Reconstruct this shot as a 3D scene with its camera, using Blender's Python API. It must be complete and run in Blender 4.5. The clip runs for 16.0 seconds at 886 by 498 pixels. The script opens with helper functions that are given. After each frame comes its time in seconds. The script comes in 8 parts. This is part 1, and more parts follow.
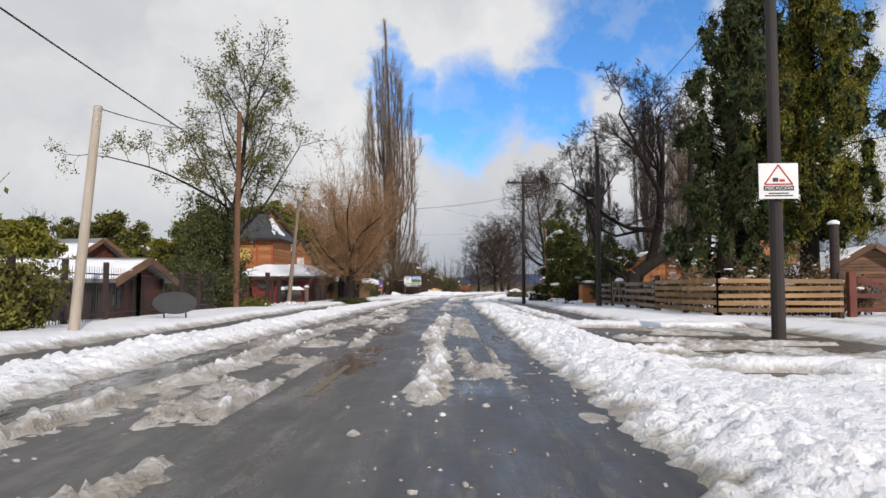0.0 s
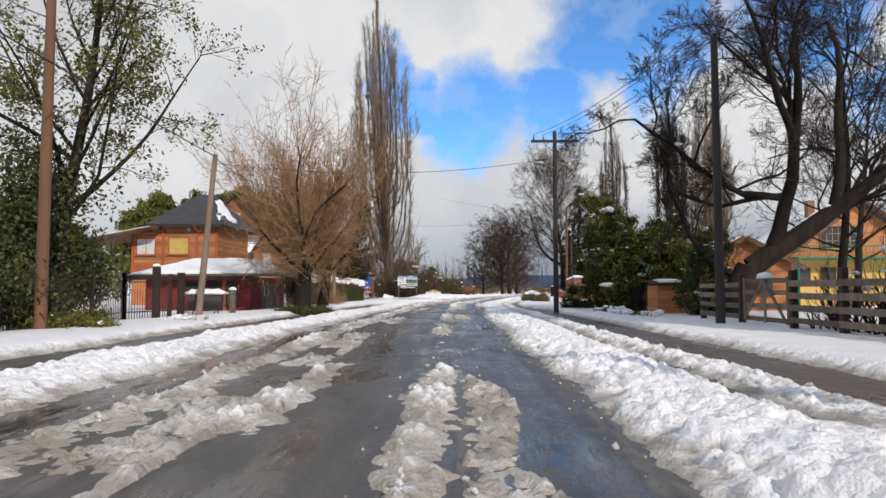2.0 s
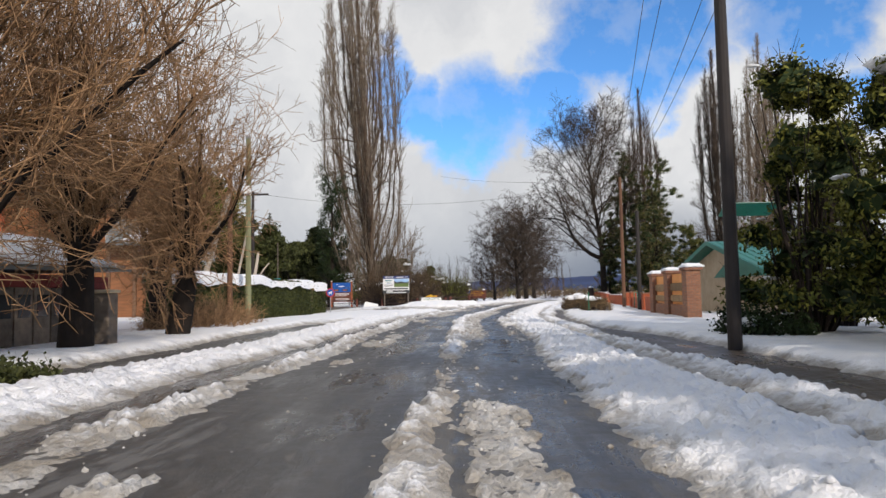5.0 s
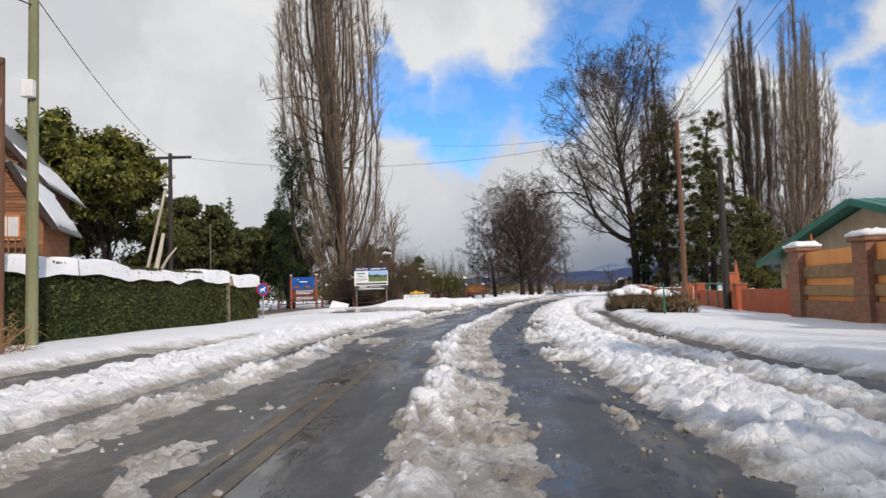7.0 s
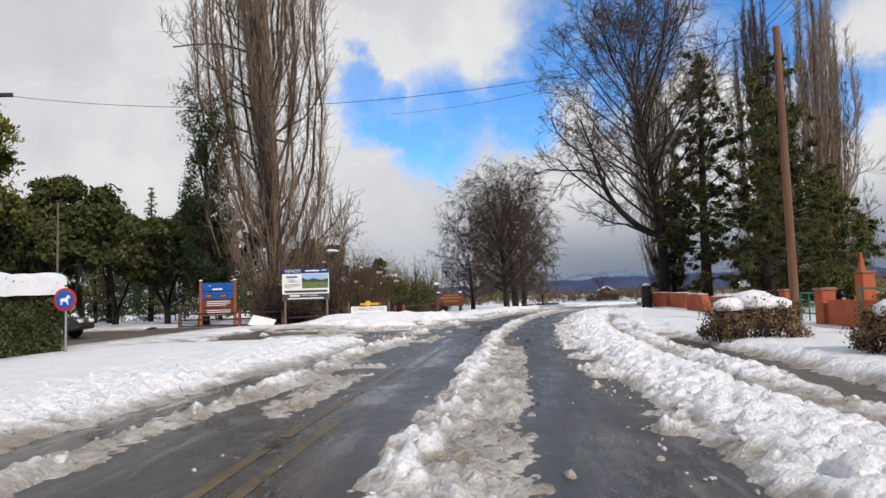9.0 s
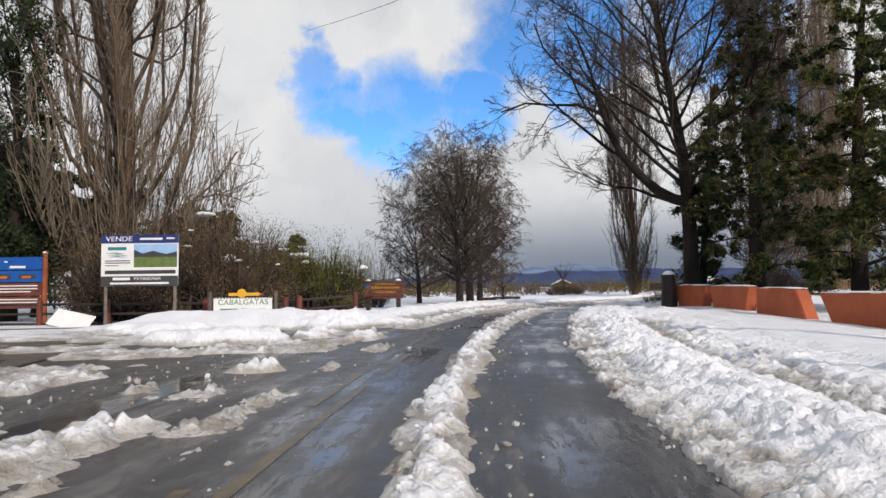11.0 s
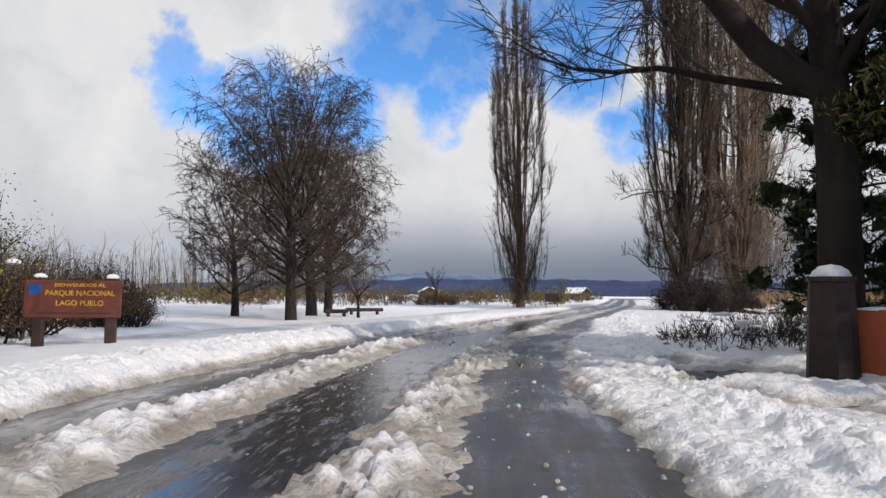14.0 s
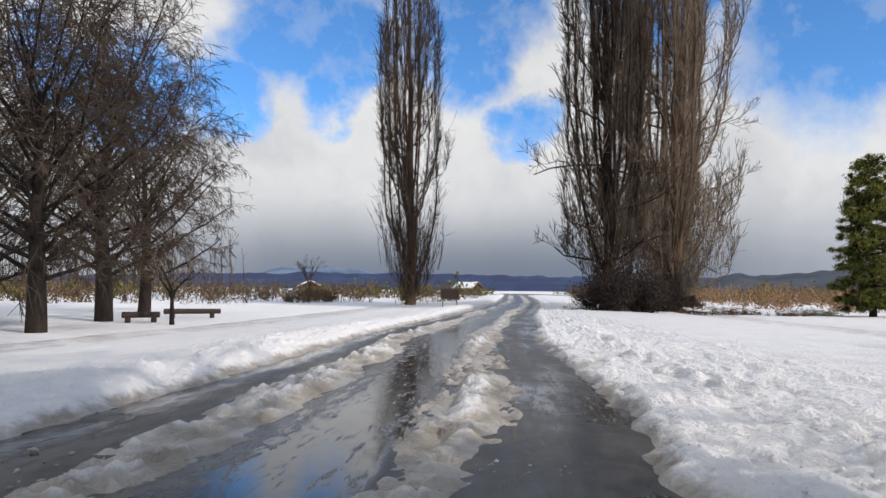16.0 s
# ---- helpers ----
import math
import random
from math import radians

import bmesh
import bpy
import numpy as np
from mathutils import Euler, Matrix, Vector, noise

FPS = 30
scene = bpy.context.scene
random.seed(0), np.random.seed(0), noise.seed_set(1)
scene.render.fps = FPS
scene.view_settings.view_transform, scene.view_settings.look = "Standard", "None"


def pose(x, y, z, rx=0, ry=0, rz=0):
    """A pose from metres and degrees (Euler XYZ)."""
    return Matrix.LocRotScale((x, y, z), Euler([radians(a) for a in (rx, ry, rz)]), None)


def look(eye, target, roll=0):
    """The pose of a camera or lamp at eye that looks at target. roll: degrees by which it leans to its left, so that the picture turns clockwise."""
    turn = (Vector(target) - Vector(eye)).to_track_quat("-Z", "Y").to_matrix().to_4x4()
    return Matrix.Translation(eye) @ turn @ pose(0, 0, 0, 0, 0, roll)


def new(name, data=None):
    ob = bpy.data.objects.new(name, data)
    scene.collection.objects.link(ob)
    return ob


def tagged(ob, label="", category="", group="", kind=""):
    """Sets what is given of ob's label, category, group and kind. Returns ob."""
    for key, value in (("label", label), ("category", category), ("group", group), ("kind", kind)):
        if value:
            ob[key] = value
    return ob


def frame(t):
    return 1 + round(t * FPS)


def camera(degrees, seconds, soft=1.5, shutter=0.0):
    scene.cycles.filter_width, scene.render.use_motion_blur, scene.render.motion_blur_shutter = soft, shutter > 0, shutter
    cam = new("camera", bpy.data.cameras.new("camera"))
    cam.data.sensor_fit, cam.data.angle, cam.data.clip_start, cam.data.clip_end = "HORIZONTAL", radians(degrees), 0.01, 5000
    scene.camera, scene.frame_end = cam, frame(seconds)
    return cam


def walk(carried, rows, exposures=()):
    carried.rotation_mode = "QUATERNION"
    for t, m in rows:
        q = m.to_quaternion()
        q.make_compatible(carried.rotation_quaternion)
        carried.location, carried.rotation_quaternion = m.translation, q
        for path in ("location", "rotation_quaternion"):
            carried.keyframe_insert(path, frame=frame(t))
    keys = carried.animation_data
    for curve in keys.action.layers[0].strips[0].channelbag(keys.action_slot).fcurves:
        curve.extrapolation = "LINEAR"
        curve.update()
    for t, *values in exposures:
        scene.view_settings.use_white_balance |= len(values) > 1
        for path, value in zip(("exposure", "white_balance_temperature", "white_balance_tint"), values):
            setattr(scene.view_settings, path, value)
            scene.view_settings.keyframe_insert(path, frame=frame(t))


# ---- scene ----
cam = camera(66.5, 16.0)
PATH = [
    (0, (0.63, -0.242, 1.32), (0.609, 1.755, 1.432), 0.1),
    (0.5, (0.632, 4.078, 1.319), (0.612, 6.074, 1.431), 0.1),
    (1, (0.646, 8.389, 1.324), (0.622, 10.385, 1.442), 0.1),
    (1.5, (0.646, 12.678, 1.332), (0.616, 14.674, 1.45), -0.2),
    (2, (0.631, 16.927, 1.355), (0.606, 18.924, 1.471), 0.0),
    (2.5, (0.642, 21.149, 1.346), (0.613, 23.144, 1.47), -0.2),
    (3, (0.668, 25.432, 1.346), (0.642, 27.428, 1.472), -0.5),
    (3.5, (0.697, 29.756, 1.335), (0.668, 31.752, 1.461), -0.2),
    (4, (0.708, 34.085, 1.335), (0.676, 36.081, 1.462), -0.0),
    (4.2, (0.706, 35.79, 1.337), (0.671, 37.785, 1.469), -0.2),
    (6.3, (0.852, 53.386, 1.208), (0.823, 55.382, 1.325), -1.5),
    (6.5, (0.885, 55.053, 1.202), (0.86, 57.049, 1.317), -1.3),
    (7, (0.996, 59.197, 1.179), (0.973, 61.194, 1.299), -1.7),
    (7.5, (1.072, 63.296, 1.156), (1.061, 65.292, 1.269), -2.1),
    (8, (1.149, 67.298, 1.153), (1.153, 69.294, 1.276), -2.3),
    (8.5, (1.247, 71.22, 1.167), (1.272, 73.214, 1.309), -1.7),
    (8.7, (1.323, 72.764, 1.169), (1.359, 74.759, 1.316), -1.7),
    (10.8, (2.871, 88.655, 1.102), (3.047, 90.644, 1.223), -0.8),
    (11, (3.045, 90.127, 1.099), (3.24, 92.114, 1.216), -0.7),
    (11.5, (3.549, 93.702, 1.091), (3.805, 95.682, 1.206), -0.9),
    (12, (4.148, 97.176, 1.094), (4.456, 99.147, 1.24), -1.0),
    (12.5, (4.801, 100.667, 1.132), (5.166, 102.628, 1.28), -0.7),
    (13, (5.567, 104.148, 1.174), (5.99, 106.097, 1.32), -0.5),
    (13.5, (6.493, 107.609, 1.217), (6.994, 109.541, 1.349), -0.3),
    (14, (7.588, 111.112, 1.269), (8.172, 113.02, 1.404), 0.6),
    (14.5, (8.857, 114.59, 1.308), (9.537, 116.467, 1.432), 0.9),
    (15, (10.234, 118.047, 1.315), (11.005, 119.888, 1.435), 0.8),
    (15.5, (11.723, 121.47, 1.33), (12.57, 123.278, 1.458), 1.0),
    (16, (13.278, 124.869, 1.369), (14.169, 126.655, 1.491), 0.7),
]
walk(cam, [(t, look(eye, target, roll)) for t, eye, target, roll in PATH])

# ---- world, sun and sky ----
SUN_AZ, SUN_EL = 153.0, 31.0          # degrees clockwise from +y, and above the horizon


def azel(az, el):
    a, e = radians(az), radians(el)
    return Vector((math.sin(a) * math.cos(e), math.cos(a) * math.cos(e), math.sin(e)))


sun = new("sun", bpy.data.lights.new("sun", "SUN"))
sun.data.energy, sun.data.angle, sun.data.color = 3.25, radians(0.6), (1.0, 0.875, 0.745)
sun.rotation_mode = "QUATERNION"
sun.rotation_quaternion = azel(SUN_AZ, SUN_EL).to_track_quat("Z", "Y")


class Nodes:
    """Short hand for a node tree."""

    def __init__(self, tree):
        self.t = tree
        tree.nodes.clear()

    def add(self, kind, inputs=None, **attrs):
        n = self.t.nodes.new(kind)
        for k, v in attrs.items():
            setattr(n, k, v)
        for k, v in (inputs or {}).items():
            s = n.inputs[k]
            if isinstance(v, bpy.types.NodeSocket):
                self.t.links.new(v, s)
            else:
                s.default_value = v
        return n

    def math(self, op, a, b=0.0, clamp=False):
        return self.add("ShaderNodeMath", {0: a, 1: b}, operation=op, use_clamp=clamp).outputs[0]

    def mix(self, f, a, b, mode="MIX"):
        n = self.add("ShaderNodeMix", {0: f, 6: a, 7: b}, data_type="RGBA", blend_type=mode)
        return n.outputs[2]

    def noise(self, vec, scale, detail=4.0, rough=0.55, dist=0.0):
        d = {"Scale": scale, "Detail": detail, "Roughness": rough, "Distortion": dist}
        if vec is not None:
            d["Vector"] = vec
        return self.add("ShaderNodeTexNoise", d).outputs["Fac"]

    def ramp(self, fac, lo, hi, a=0.0, b=1.0):
        n = self.add("ShaderNodeMapRange", {"Value": fac, "From Min": lo, "From Max": hi, "To Min": a, "To Max": b})
        n.interpolation_type = "SMOOTHSTEP"
        return n.outputs[0]


def make_world():
    w = bpy.data.worlds.new("sky")
    scene.world = w
    w.use_nodes = True
    n = Nodes(w.node_tree)
    co = n.add("ShaderNodeTexCoord").outputs["Generated"]
    sky = n.add("ShaderNodeTexSky", sky_type="NISHITA", sun_disc=False, sun_elevation=radians(SUN_EL),
                sun_rotation=radians(SUN_AZ), altitude=1500.0, air_density=1.0, dust_density=0.0, ozone_density=4.0)
    azure = n.mix(1.0, sky.outputs[0], (0.62, 0.95, 1.16, 1), "MULTIPLY")
    blue = n.add("ShaderNodeBackground", {"Color": azure, "Strength": 0.17}).outputs[0]
    sep = n.add("ShaderNodeSeparateXYZ", {0: co}).outputs
    # wisps: warp the direction a little before the openings are cut
    warp = n.add("ShaderNodeTexNoise", {"Vector": co, "Scale": 9.0, "Detail": 6.0, "Roughness": 0.6}).outputs["Color"]
    off = n.add("ShaderNodeVectorMath", {0: warp, 1: (0.5, 0.5, 0.5)}, operation="SUBTRACT").outputs[0]
    off = n.add("ShaderNodeVectorMath", {0: off, "Scale": 0.16}, operation="SCALE").outputs[0]
    d = n.add("ShaderNodeVectorMath", {0: co, 1: off}, operation="ADD").outputs[0]
    d = n.add("ShaderNodeVectorMath", {0: d}, operation="NORMALIZE").outputs[0]
    gap = None
    for az, el, r in ((2, 14.5, 4.6), (-3, 16, 2.6), (8.5, 15, 3.2), (13, 20, 4.6), (18, 21, 4.6), (17.5, 17, 3.0),
                      (29, 23, 5.0), (33, 13.5, 2.6), (57, 19, 6.5), (-6, 18, 2.2), (21, 29, 6.0), (45, 25, 6.0),
                      (28, 20, 4.5), (70, 24, 8.0), (5, 40, 10.0), (-70, 35, 8.0), (130, 50, 25.0), (170, 40, 25.0)):
        dot = n.add("ShaderNodeVectorMath", {0: d, 1: azel(az, el)}, operation="DOT_PRODUCT").outputs["Value"]
        g = n.ramp(dot, math.cos(radians(r * 1.35)), math.cos(radians(r * 0.45)))
        gap = g if gap is None else n.math("MAXIMUM", gap, g)
    wisp = n.ramp(n.noise(co, 14.0, 7.0, 0.62), 0.36, 0.66, 0.82, 1.2)
    gap = n.math("MULTIPLY", gap, wisp, True)
    # billows: lighter tops, greyer bellies, a slate bank low over the hills
    body = n.ramp(n.noise(d, 4.2, 6.0, 0.55), 0.3, 0.7)
    cloud = n.mix(body, (0.70, 0.715, 0.75, 1), (0.94, 0.94, 0.945, 1))
    low = n.ramp(sep[2], 0.0, 0.17, 1.0, 0.0)
    cloud = n.mix(n.math("MULTIPLY", low, 0.7), cloud, (0.42, 0.47, 0.55, 1))
    # a storm bank over the far valley
    east = n.add("ShaderNodeVectorMath", {0: d, 1: azel(30, 0)}, operation="DOT_PRODUCT").outputs["Value"]
    bank = n.math("MULTIPLY", n.ramp(east, math.cos(radians(34)), math.cos(radians(7))), n.ramp(sep[2], 0.02, 0.14, 1.0, 0.0))
    cloud = n.mix(n.math("MULTIPLY", bank, 0.85), cloud, (0.17, 0.21, 0.29, 1))
    white = n.add("ShaderNodeBackground", {"Color": cloud, "Strength": 0.87}).outputs[0]
    mixed = n.add("ShaderNodeMixShader", {0: gap, 1: white, 2: blue}).outputs[0]
    n.add("ShaderNodeOutputWorld", {"Surface": mixed})


make_world()

# ---- materials ----


def surface(name, col, col2=None, rough=0.7, scale=3.0, fine=40.0, bump=0.3, metal=0.0, spec=0.4, vary=0.0, stretch=None,
            fine_mix=0.35, dist=0.01):
    """A surface of two tones at a coarse scale and grain at a fine one, in metres, with relief."""
    m = bpy.data.materials.new(name)
    m.use_nodes = True
    n = Nodes(m.node_tree)
    co = n.add("ShaderNodeTexCoord").outputs["Object"]
    if stretch:
        co = n.add("ShaderNodeMapping", {"Vector": co, "Scale": stretch}).outputs[0]
    col2 = col2 or tuple(c * 0.62 for c in col)
    big = n.noise(co, scale, 5.0, 0.6)
    small = n.noise(co, fine, 4.0, 0.65)
    f = n.math("ADD", n.ramp(big, 0.32, 0.68, 0.0, 1.0 - fine_mix), n.ramp(small, 0.3, 0.7, 0.0, fine_mix), True)
    c = n.mix(f, (*col2, 1), (*col, 1))
    if vary:
        r = n.add("ShaderNodeObjectInfo").outputs["Random"]
        g = n.add("ShaderNodeNewGeometry").outputs["Random Per Island"]
        k = n.ramp(n.math("FRACT", n.math("ADD", r, g)), 0.0, 1.0, 1.0 - vary, 1.0 + vary)
        c = n.add("ShaderNodeVectorMath", {0: c, "Scale": k}, operation="SCALE").outputs[0]
    rr = n.ramp(small, 0.3, 0.7, max(rough - 0.12, 0.03), min(rough + 0.12, 1.0))
    h = n.math("ADD", small, n.math("MULTIPLY", big, 0.6))
    b = n.add("ShaderNodeBump", {"Height": h, "Strength": bump, "Distance": dist}).outputs[0]
    p = n.add("ShaderNodeBsdfPrincipled", {"Base Color": c, "Roughness": rr, "Metallic": metal, "Specular IOR Level": spec, "Normal": b})
    n.add("ShaderNodeOutputMaterial", {"Surface": p.outputs[0]})
    return m


def snow_material(name, dirt=True):
    """Snow: bright and grainy where it lies thick, grey-brown wet slush where it thins out."""
    m = bpy.data.materials.new(name)
    m.use_nodes = True
    n = Nodes(m.node_tree)
    co = n.add("ShaderNodeTexCoord").outputs["Object"]
    a = n.noise(co, 1.3, 5.0, 0.6)
    b = n.noise(co, 8.0, 8.0, 0.72)
    c = n.noise(co, 55.0, 3.0, 0.6)
    col = n.mix(n.ramp(a, 0.3, 0.7), (0.78, 0.80, 0.83, 1), (0.88, 0.88, 0.88, 1))
    rough = 0.62
    if dirt:
        th = n.add("ShaderNodeAttribute", attribute_name="thick").outputs["Fac"]
        wet = n.ramp(n.math("ADD", th, n.math("ADD", n.ramp(b, 0.3, 0.7, -0.035, 0.035), n.ramp(a, 0.3, 0.7, -0.03, 0.02))), -0.01, 0.12, 1.0, 0.0)
        mud = n.mix(n.ramp(a, 0.35, 0.65), (0.30, 0.265, 0.215, 1), (0.52, 0.50, 0.46, 1))
        col = n.mix(wet, col, mud)
        rough = n.ramp(wet, 0.0, 1.0, 0.62, 0.32)
    speck = n.ramp(n.noise(co, 26.0, 2.0, 0.7), 0.70, 0.74)
    col = n.mix(n.math("MULTIPLY", speck, 0.35), col, (0.30, 0.25, 0.20, 1))
    crumb = n.add("ShaderNodeTexVoronoi", {"Vector": co, "Scale": 13.0, "Randomness": 1.0}, feature="SMOOTH_F1").outputs["Distance"]
    h = n.math("ADD", n.math("MULTIPLY", b, 1.0), n.math("MULTIPLY", c, 0.30))
    h = n.math("SUBTRACT", h, n.math("MULTIPLY", crumb, 0.9 if dirt else 0.25))
    if dirt:
        bits = n.add("ShaderNodeTexVoronoi", {"Vector": co, "Scale": 34.0, "Randomness": 1.0}, feature="SMOOTH_F1").outputs["Distance"]
        h = n.math("SUBTRACT", h, n.math("MULTIPLY", bits, 0.5))
    bp = n.add("ShaderNodeBump", {"Height": h, "Strength": 0.75, "Distance": 0.05 if dirt else 0.04}).outputs[0]
    p = n.add("ShaderNodeBsdfPrincipled", {"Base Color": col, "Roughness": rough, "Specular IOR Level": 0.35, "Normal": bp})
    n.add("ShaderNodeOutputMaterial", {"Surface": p.outputs[0]})
    return m


def road_material():
    """Old asphalt, soaked: matt grain where it drains, mirror-wet films and puddles, tracked mud."""
    m = bpy.data.materials.new("wet_asphalt")
    m.use_nodes = True
    n = Nodes(m.node_tree)
    co = n.add("ShaderNodeTexCoord").outputs["Object"]
    uv = n.add("ShaderNodeUVMap").outputs[0]
    along = n.add("ShaderNodeMapping", {"Vector": uv, "Scale": (1.0, 0.12, 1.0)}).outputs[0]
    streak = n.noise(along, 2.2, 6.0, 0.6)
    big = n.noise(co, 0.35, 4.0, 0.55)
    grain = n.noise(co, 70.0, 3.0, 0.6)
    mid = n.noise(co, 4.0, 6.0, 0.65)
    # water stands in the wheel tracks
    u = n.add("ShaderNodeSeparateXYZ", {0: uv}).outputs[0]
    film = n.math("MULTIPLY", n.ramp(n.math("ABSOLUTE", n.math("ADD", u, 4.25)), 0.15, 0.6, 1.0, 0.0), 0.18)
    for c, k in ((1.6, 0.10), (-0.85, 0.06)):
        film = n.math("ADD", film, n.math("MULTIPLY", n.ramp(n.math("ABSOLUTE", n.math("ADD", u, c)), 0.2, 0.7, 1.0, 0.0), k))
    v = n.add("ShaderNodeSeparateXYZ", {0: uv}).outputs[1]
    pool = n.math("MULTIPLY", n.ramp(n.math("ABSOLUTE", n.math("ADD", u, 1.75)), 0.45, 0.95, 1.0, 0.0), n.ramp(v, 153.0, 160.0))
    film = n.math("ADD", film, n.math("MULTIPLY", pool, 0.32))
    wet = n.ramp(n.math("ADD", film, n.math("ADD", n.math("MULTIPLY", big, 0.7), n.math("MULTIPLY", streak, 0.5))), 0.52, 0.86)
    col = n.mix(n.ramp(streak, 0.35, 0.65), (0.040, 0.039, 0.038, 1), (0.075, 0.072, 0.068, 1))
    col = n.mix(n.math("MULTIPLY", n.ramp(mid, 0.48, 0.66), 0.45), col, (0.115, 0.10, 0.085, 1))
    col = n.mix(n.math("MULTIPLY", n.ramp(grain, 0.5, 0.75), 0.3), col, (0.12, 0.115, 0.11, 1))
    col = n.mix(n.math("MULTIPLY", wet, 0.5), col, (0.045, 0.043, 0.042, 1))
    mud = n.math("MULTIPLY", n.ramp(u, 3.3, 4.6), n.ramp(mid, 0.35, 0.6, 0.35, 0.9))
    col = n.mix(mud, col, (0.105, 0.078, 0.055, 1))
    flake = n.ramp(n.noise(along, 16.0, 7.0, 0.75), 0.56, 0.66)
    flake = n.math("MULTIPLY", flake, n.ramp(big, 0.42, 0.6))
    col = n.mix(n.math("MULTIPLY", flake, 0.4), col, (0.20, 0.185, 0.16, 1))
    drag = n.add("ShaderNodeMapping", {"Vector": uv, "Scale": (1.0, 0.22, 1.0)}).outputs[0]
    band = n.noise(n.add("ShaderNodeMapping", {"Vector": uv, "Scale": (1.0, 0.05, 1.0)}).outputs[0], 1.5, 3.0, 0.5)
    near = None
    for c, k in ((2.6, 0.75), (0.1, 0.6), (3.5, 0.8), (-1.5, 0.35), (-4.0, 0.7)):
        g = n.ramp(n.math("ABSOLUTE", n.math("ADD", u, c)), k * 0.4, k, 1.0, 0.0)
        near = g if near is None else n.math("MAXIMUM", near, g)
    slush = n.math("ADD", n.noise(drag, 7.0, 8.0, 0.72), n.math("ADD", n.math("MULTIPLY", near, 0.07), n.ramp(band, 0.3, 0.7, -0.09, 0.09)))
    slush = n.ramp(slush, 0.55, 0.72)
    col = n.mix(n.math("MULTIPLY", slush, 0.3), col, (0.30, 0.285, 0.26, 1))
    flake = n.math("MAXIMUM", flake, slush)
    rough = n.math("ADD", n.math("ADD", n.ramp(wet, 0.0, 1.0, 0.42, 0.04), n.ramp(mid, 0.4, 0.7, 0.0, 0.14)), n.math("MULTIPLY", flake, 0.3))
    h = n.math("ADD", n.math("MULTIPLY", grain, 0.25), n.math("MULTIPLY", mid, 0.8))
    h = n.math("ADD", n.math("MULTIPLY", h, n.ramp(wet, 0.2, 0.9, 1.0, 0.10)), n.math("MULTIPLY", flake, 0.4))
    bp = n.add("ShaderNodeBump", {"Height": h, "Strength": 0.35, "Distance": 0.03}).outputs[0]
    p = n.add("ShaderNodeBsdfPrincipled", {"Base Color": col, "Roughness": rough, "Specular IOR Level": 0.5, "Normal": bp})
    n.add("ShaderNodeOutputMaterial", {"Surface": p.outputs[0]})
    return m


SNOW = snow_material("trodden_snow")
SNOWCAP = snow_material("fresh_snow", False)
ROAD = road_material()
BARK_GREY = surface("grey_bark", (0.09, 0.068, 0.052), (0.04, 0.031, 0.026), 0.9, 2.0, 30.0, 0.8, vary=0.25, stretch=(1, 1, 0.35), dist=0.03, spec=0.12)
BARK_BROWN = surface("brown_bark", (0.16, 0.105, 0.07), (0.07, 0.048, 0.036), 0.9, 2.0, 30.0, 0.8, vary=0.25, stretch=(1, 1, 0.35), dist=0.03, spec=0.12)
BARK_DARK = surface("dark_wet_bark", (0.036, 0.028, 0.023), (0.014, 0.012, 0.011), 0.85, 2.0, 30.0, 0.8, vary=0.2, stretch=(1, 1, 0.35), dist=0.03, spec=0.12)
TWIG_TAN = surface("tan_twigs", (0.25, 0.20, 0.145), (0.12, 0.095, 0.072), 0.85, 2.0, 60.0, 0.2, vary=0.3, spec=0.12)
TWIG_MIX = surface("grey_brown_twigs", (0.10, 0.075, 0.055), (0.042, 0.033, 0.027), 0.85, 0.5, 60.0, 0.2, vary=0.35, spec=0.12)
TWIG_RUST = surface("rust_twigs", (0.42, 0.26, 0.14), (0.20, 0.12, 0.065), 0.85, 2.0, 60.0, 0.2, vary=0.35, spec=0.12)
TWIG_DARK = surface("dark_twigs", (0.06, 0.047, 0.04), (0.026, 0.021, 0.019), 0.85, 2.0, 60.0, 0.2, vary=0.3, spec=0.12)
LEAF_OLIVE = surface("olive_leaves", (0.17, 0.16, 0.038), (0.05, 0.054, 0.017), 0.6, 1.2, 30.0, 0.1, vary=0.4, spec=0.12)
# dark green leaves, and the painted shade inside crowns
LEAF_DARK_AND_SHADE = surface("dark_leaves_and_shade", (0.04, 0.06, 0.022), (0.014, 0.024, 0.01), 0.55, 1.2, 30.0, 0.1, vary=0.4, spec=0.12)
LEAF_HEDGE = surface("hedge_leaves", (0.095, 0.105, 0.035), (0.03, 0.036, 0.015), 0.6, 1.5, 30.0, 0.1, vary=0.45, spec=0.12)
LEAF_GREEN = surface("mid_green_fronds", (0.19, 0.185, 0.035), (0.05, 0.06, 0.016), 0.65, 0.6, 30.0, 0.1, vary=0.5, spec=0.12)
LEAF_YELLOW = surface("yellow_green_fronds", (0.22, 0.20, 0.03), (0.055, 0.06, 0.013), 0.65, 0.7, 30.0, 0.1, vary=0.4, spec=0.12)
NEEDLE = surface("conifer_needles", (0.15, 0.13, 0.05), (0.035, 0.038, 0.017), 0.7, 1.0, 30.0, 0.1, vary=0.4, spec=0.12)
NEAR_SCRUB = surface("tawny_scrub", (0.17, 0.115, 0.065), (0.06, 0.045, 0.03), 0.85, 0.5, 30.0, 0.2, vary=0.5, spec=0.12)
SCRUB = surface("brown_scrub", (0.10, 0.072, 0.045), (0.04, 0.034, 0.022), 0.85, 0.15, 30.0, 0.2, vary=0.5, spec=0.12)
DRY = surface("dry_scrub", (0.24, 0.165, 0.09), (0.10, 0.07, 0.04), 0.85, 0.4, 30.0, 0.2, vary=0.4, spec=0.12)
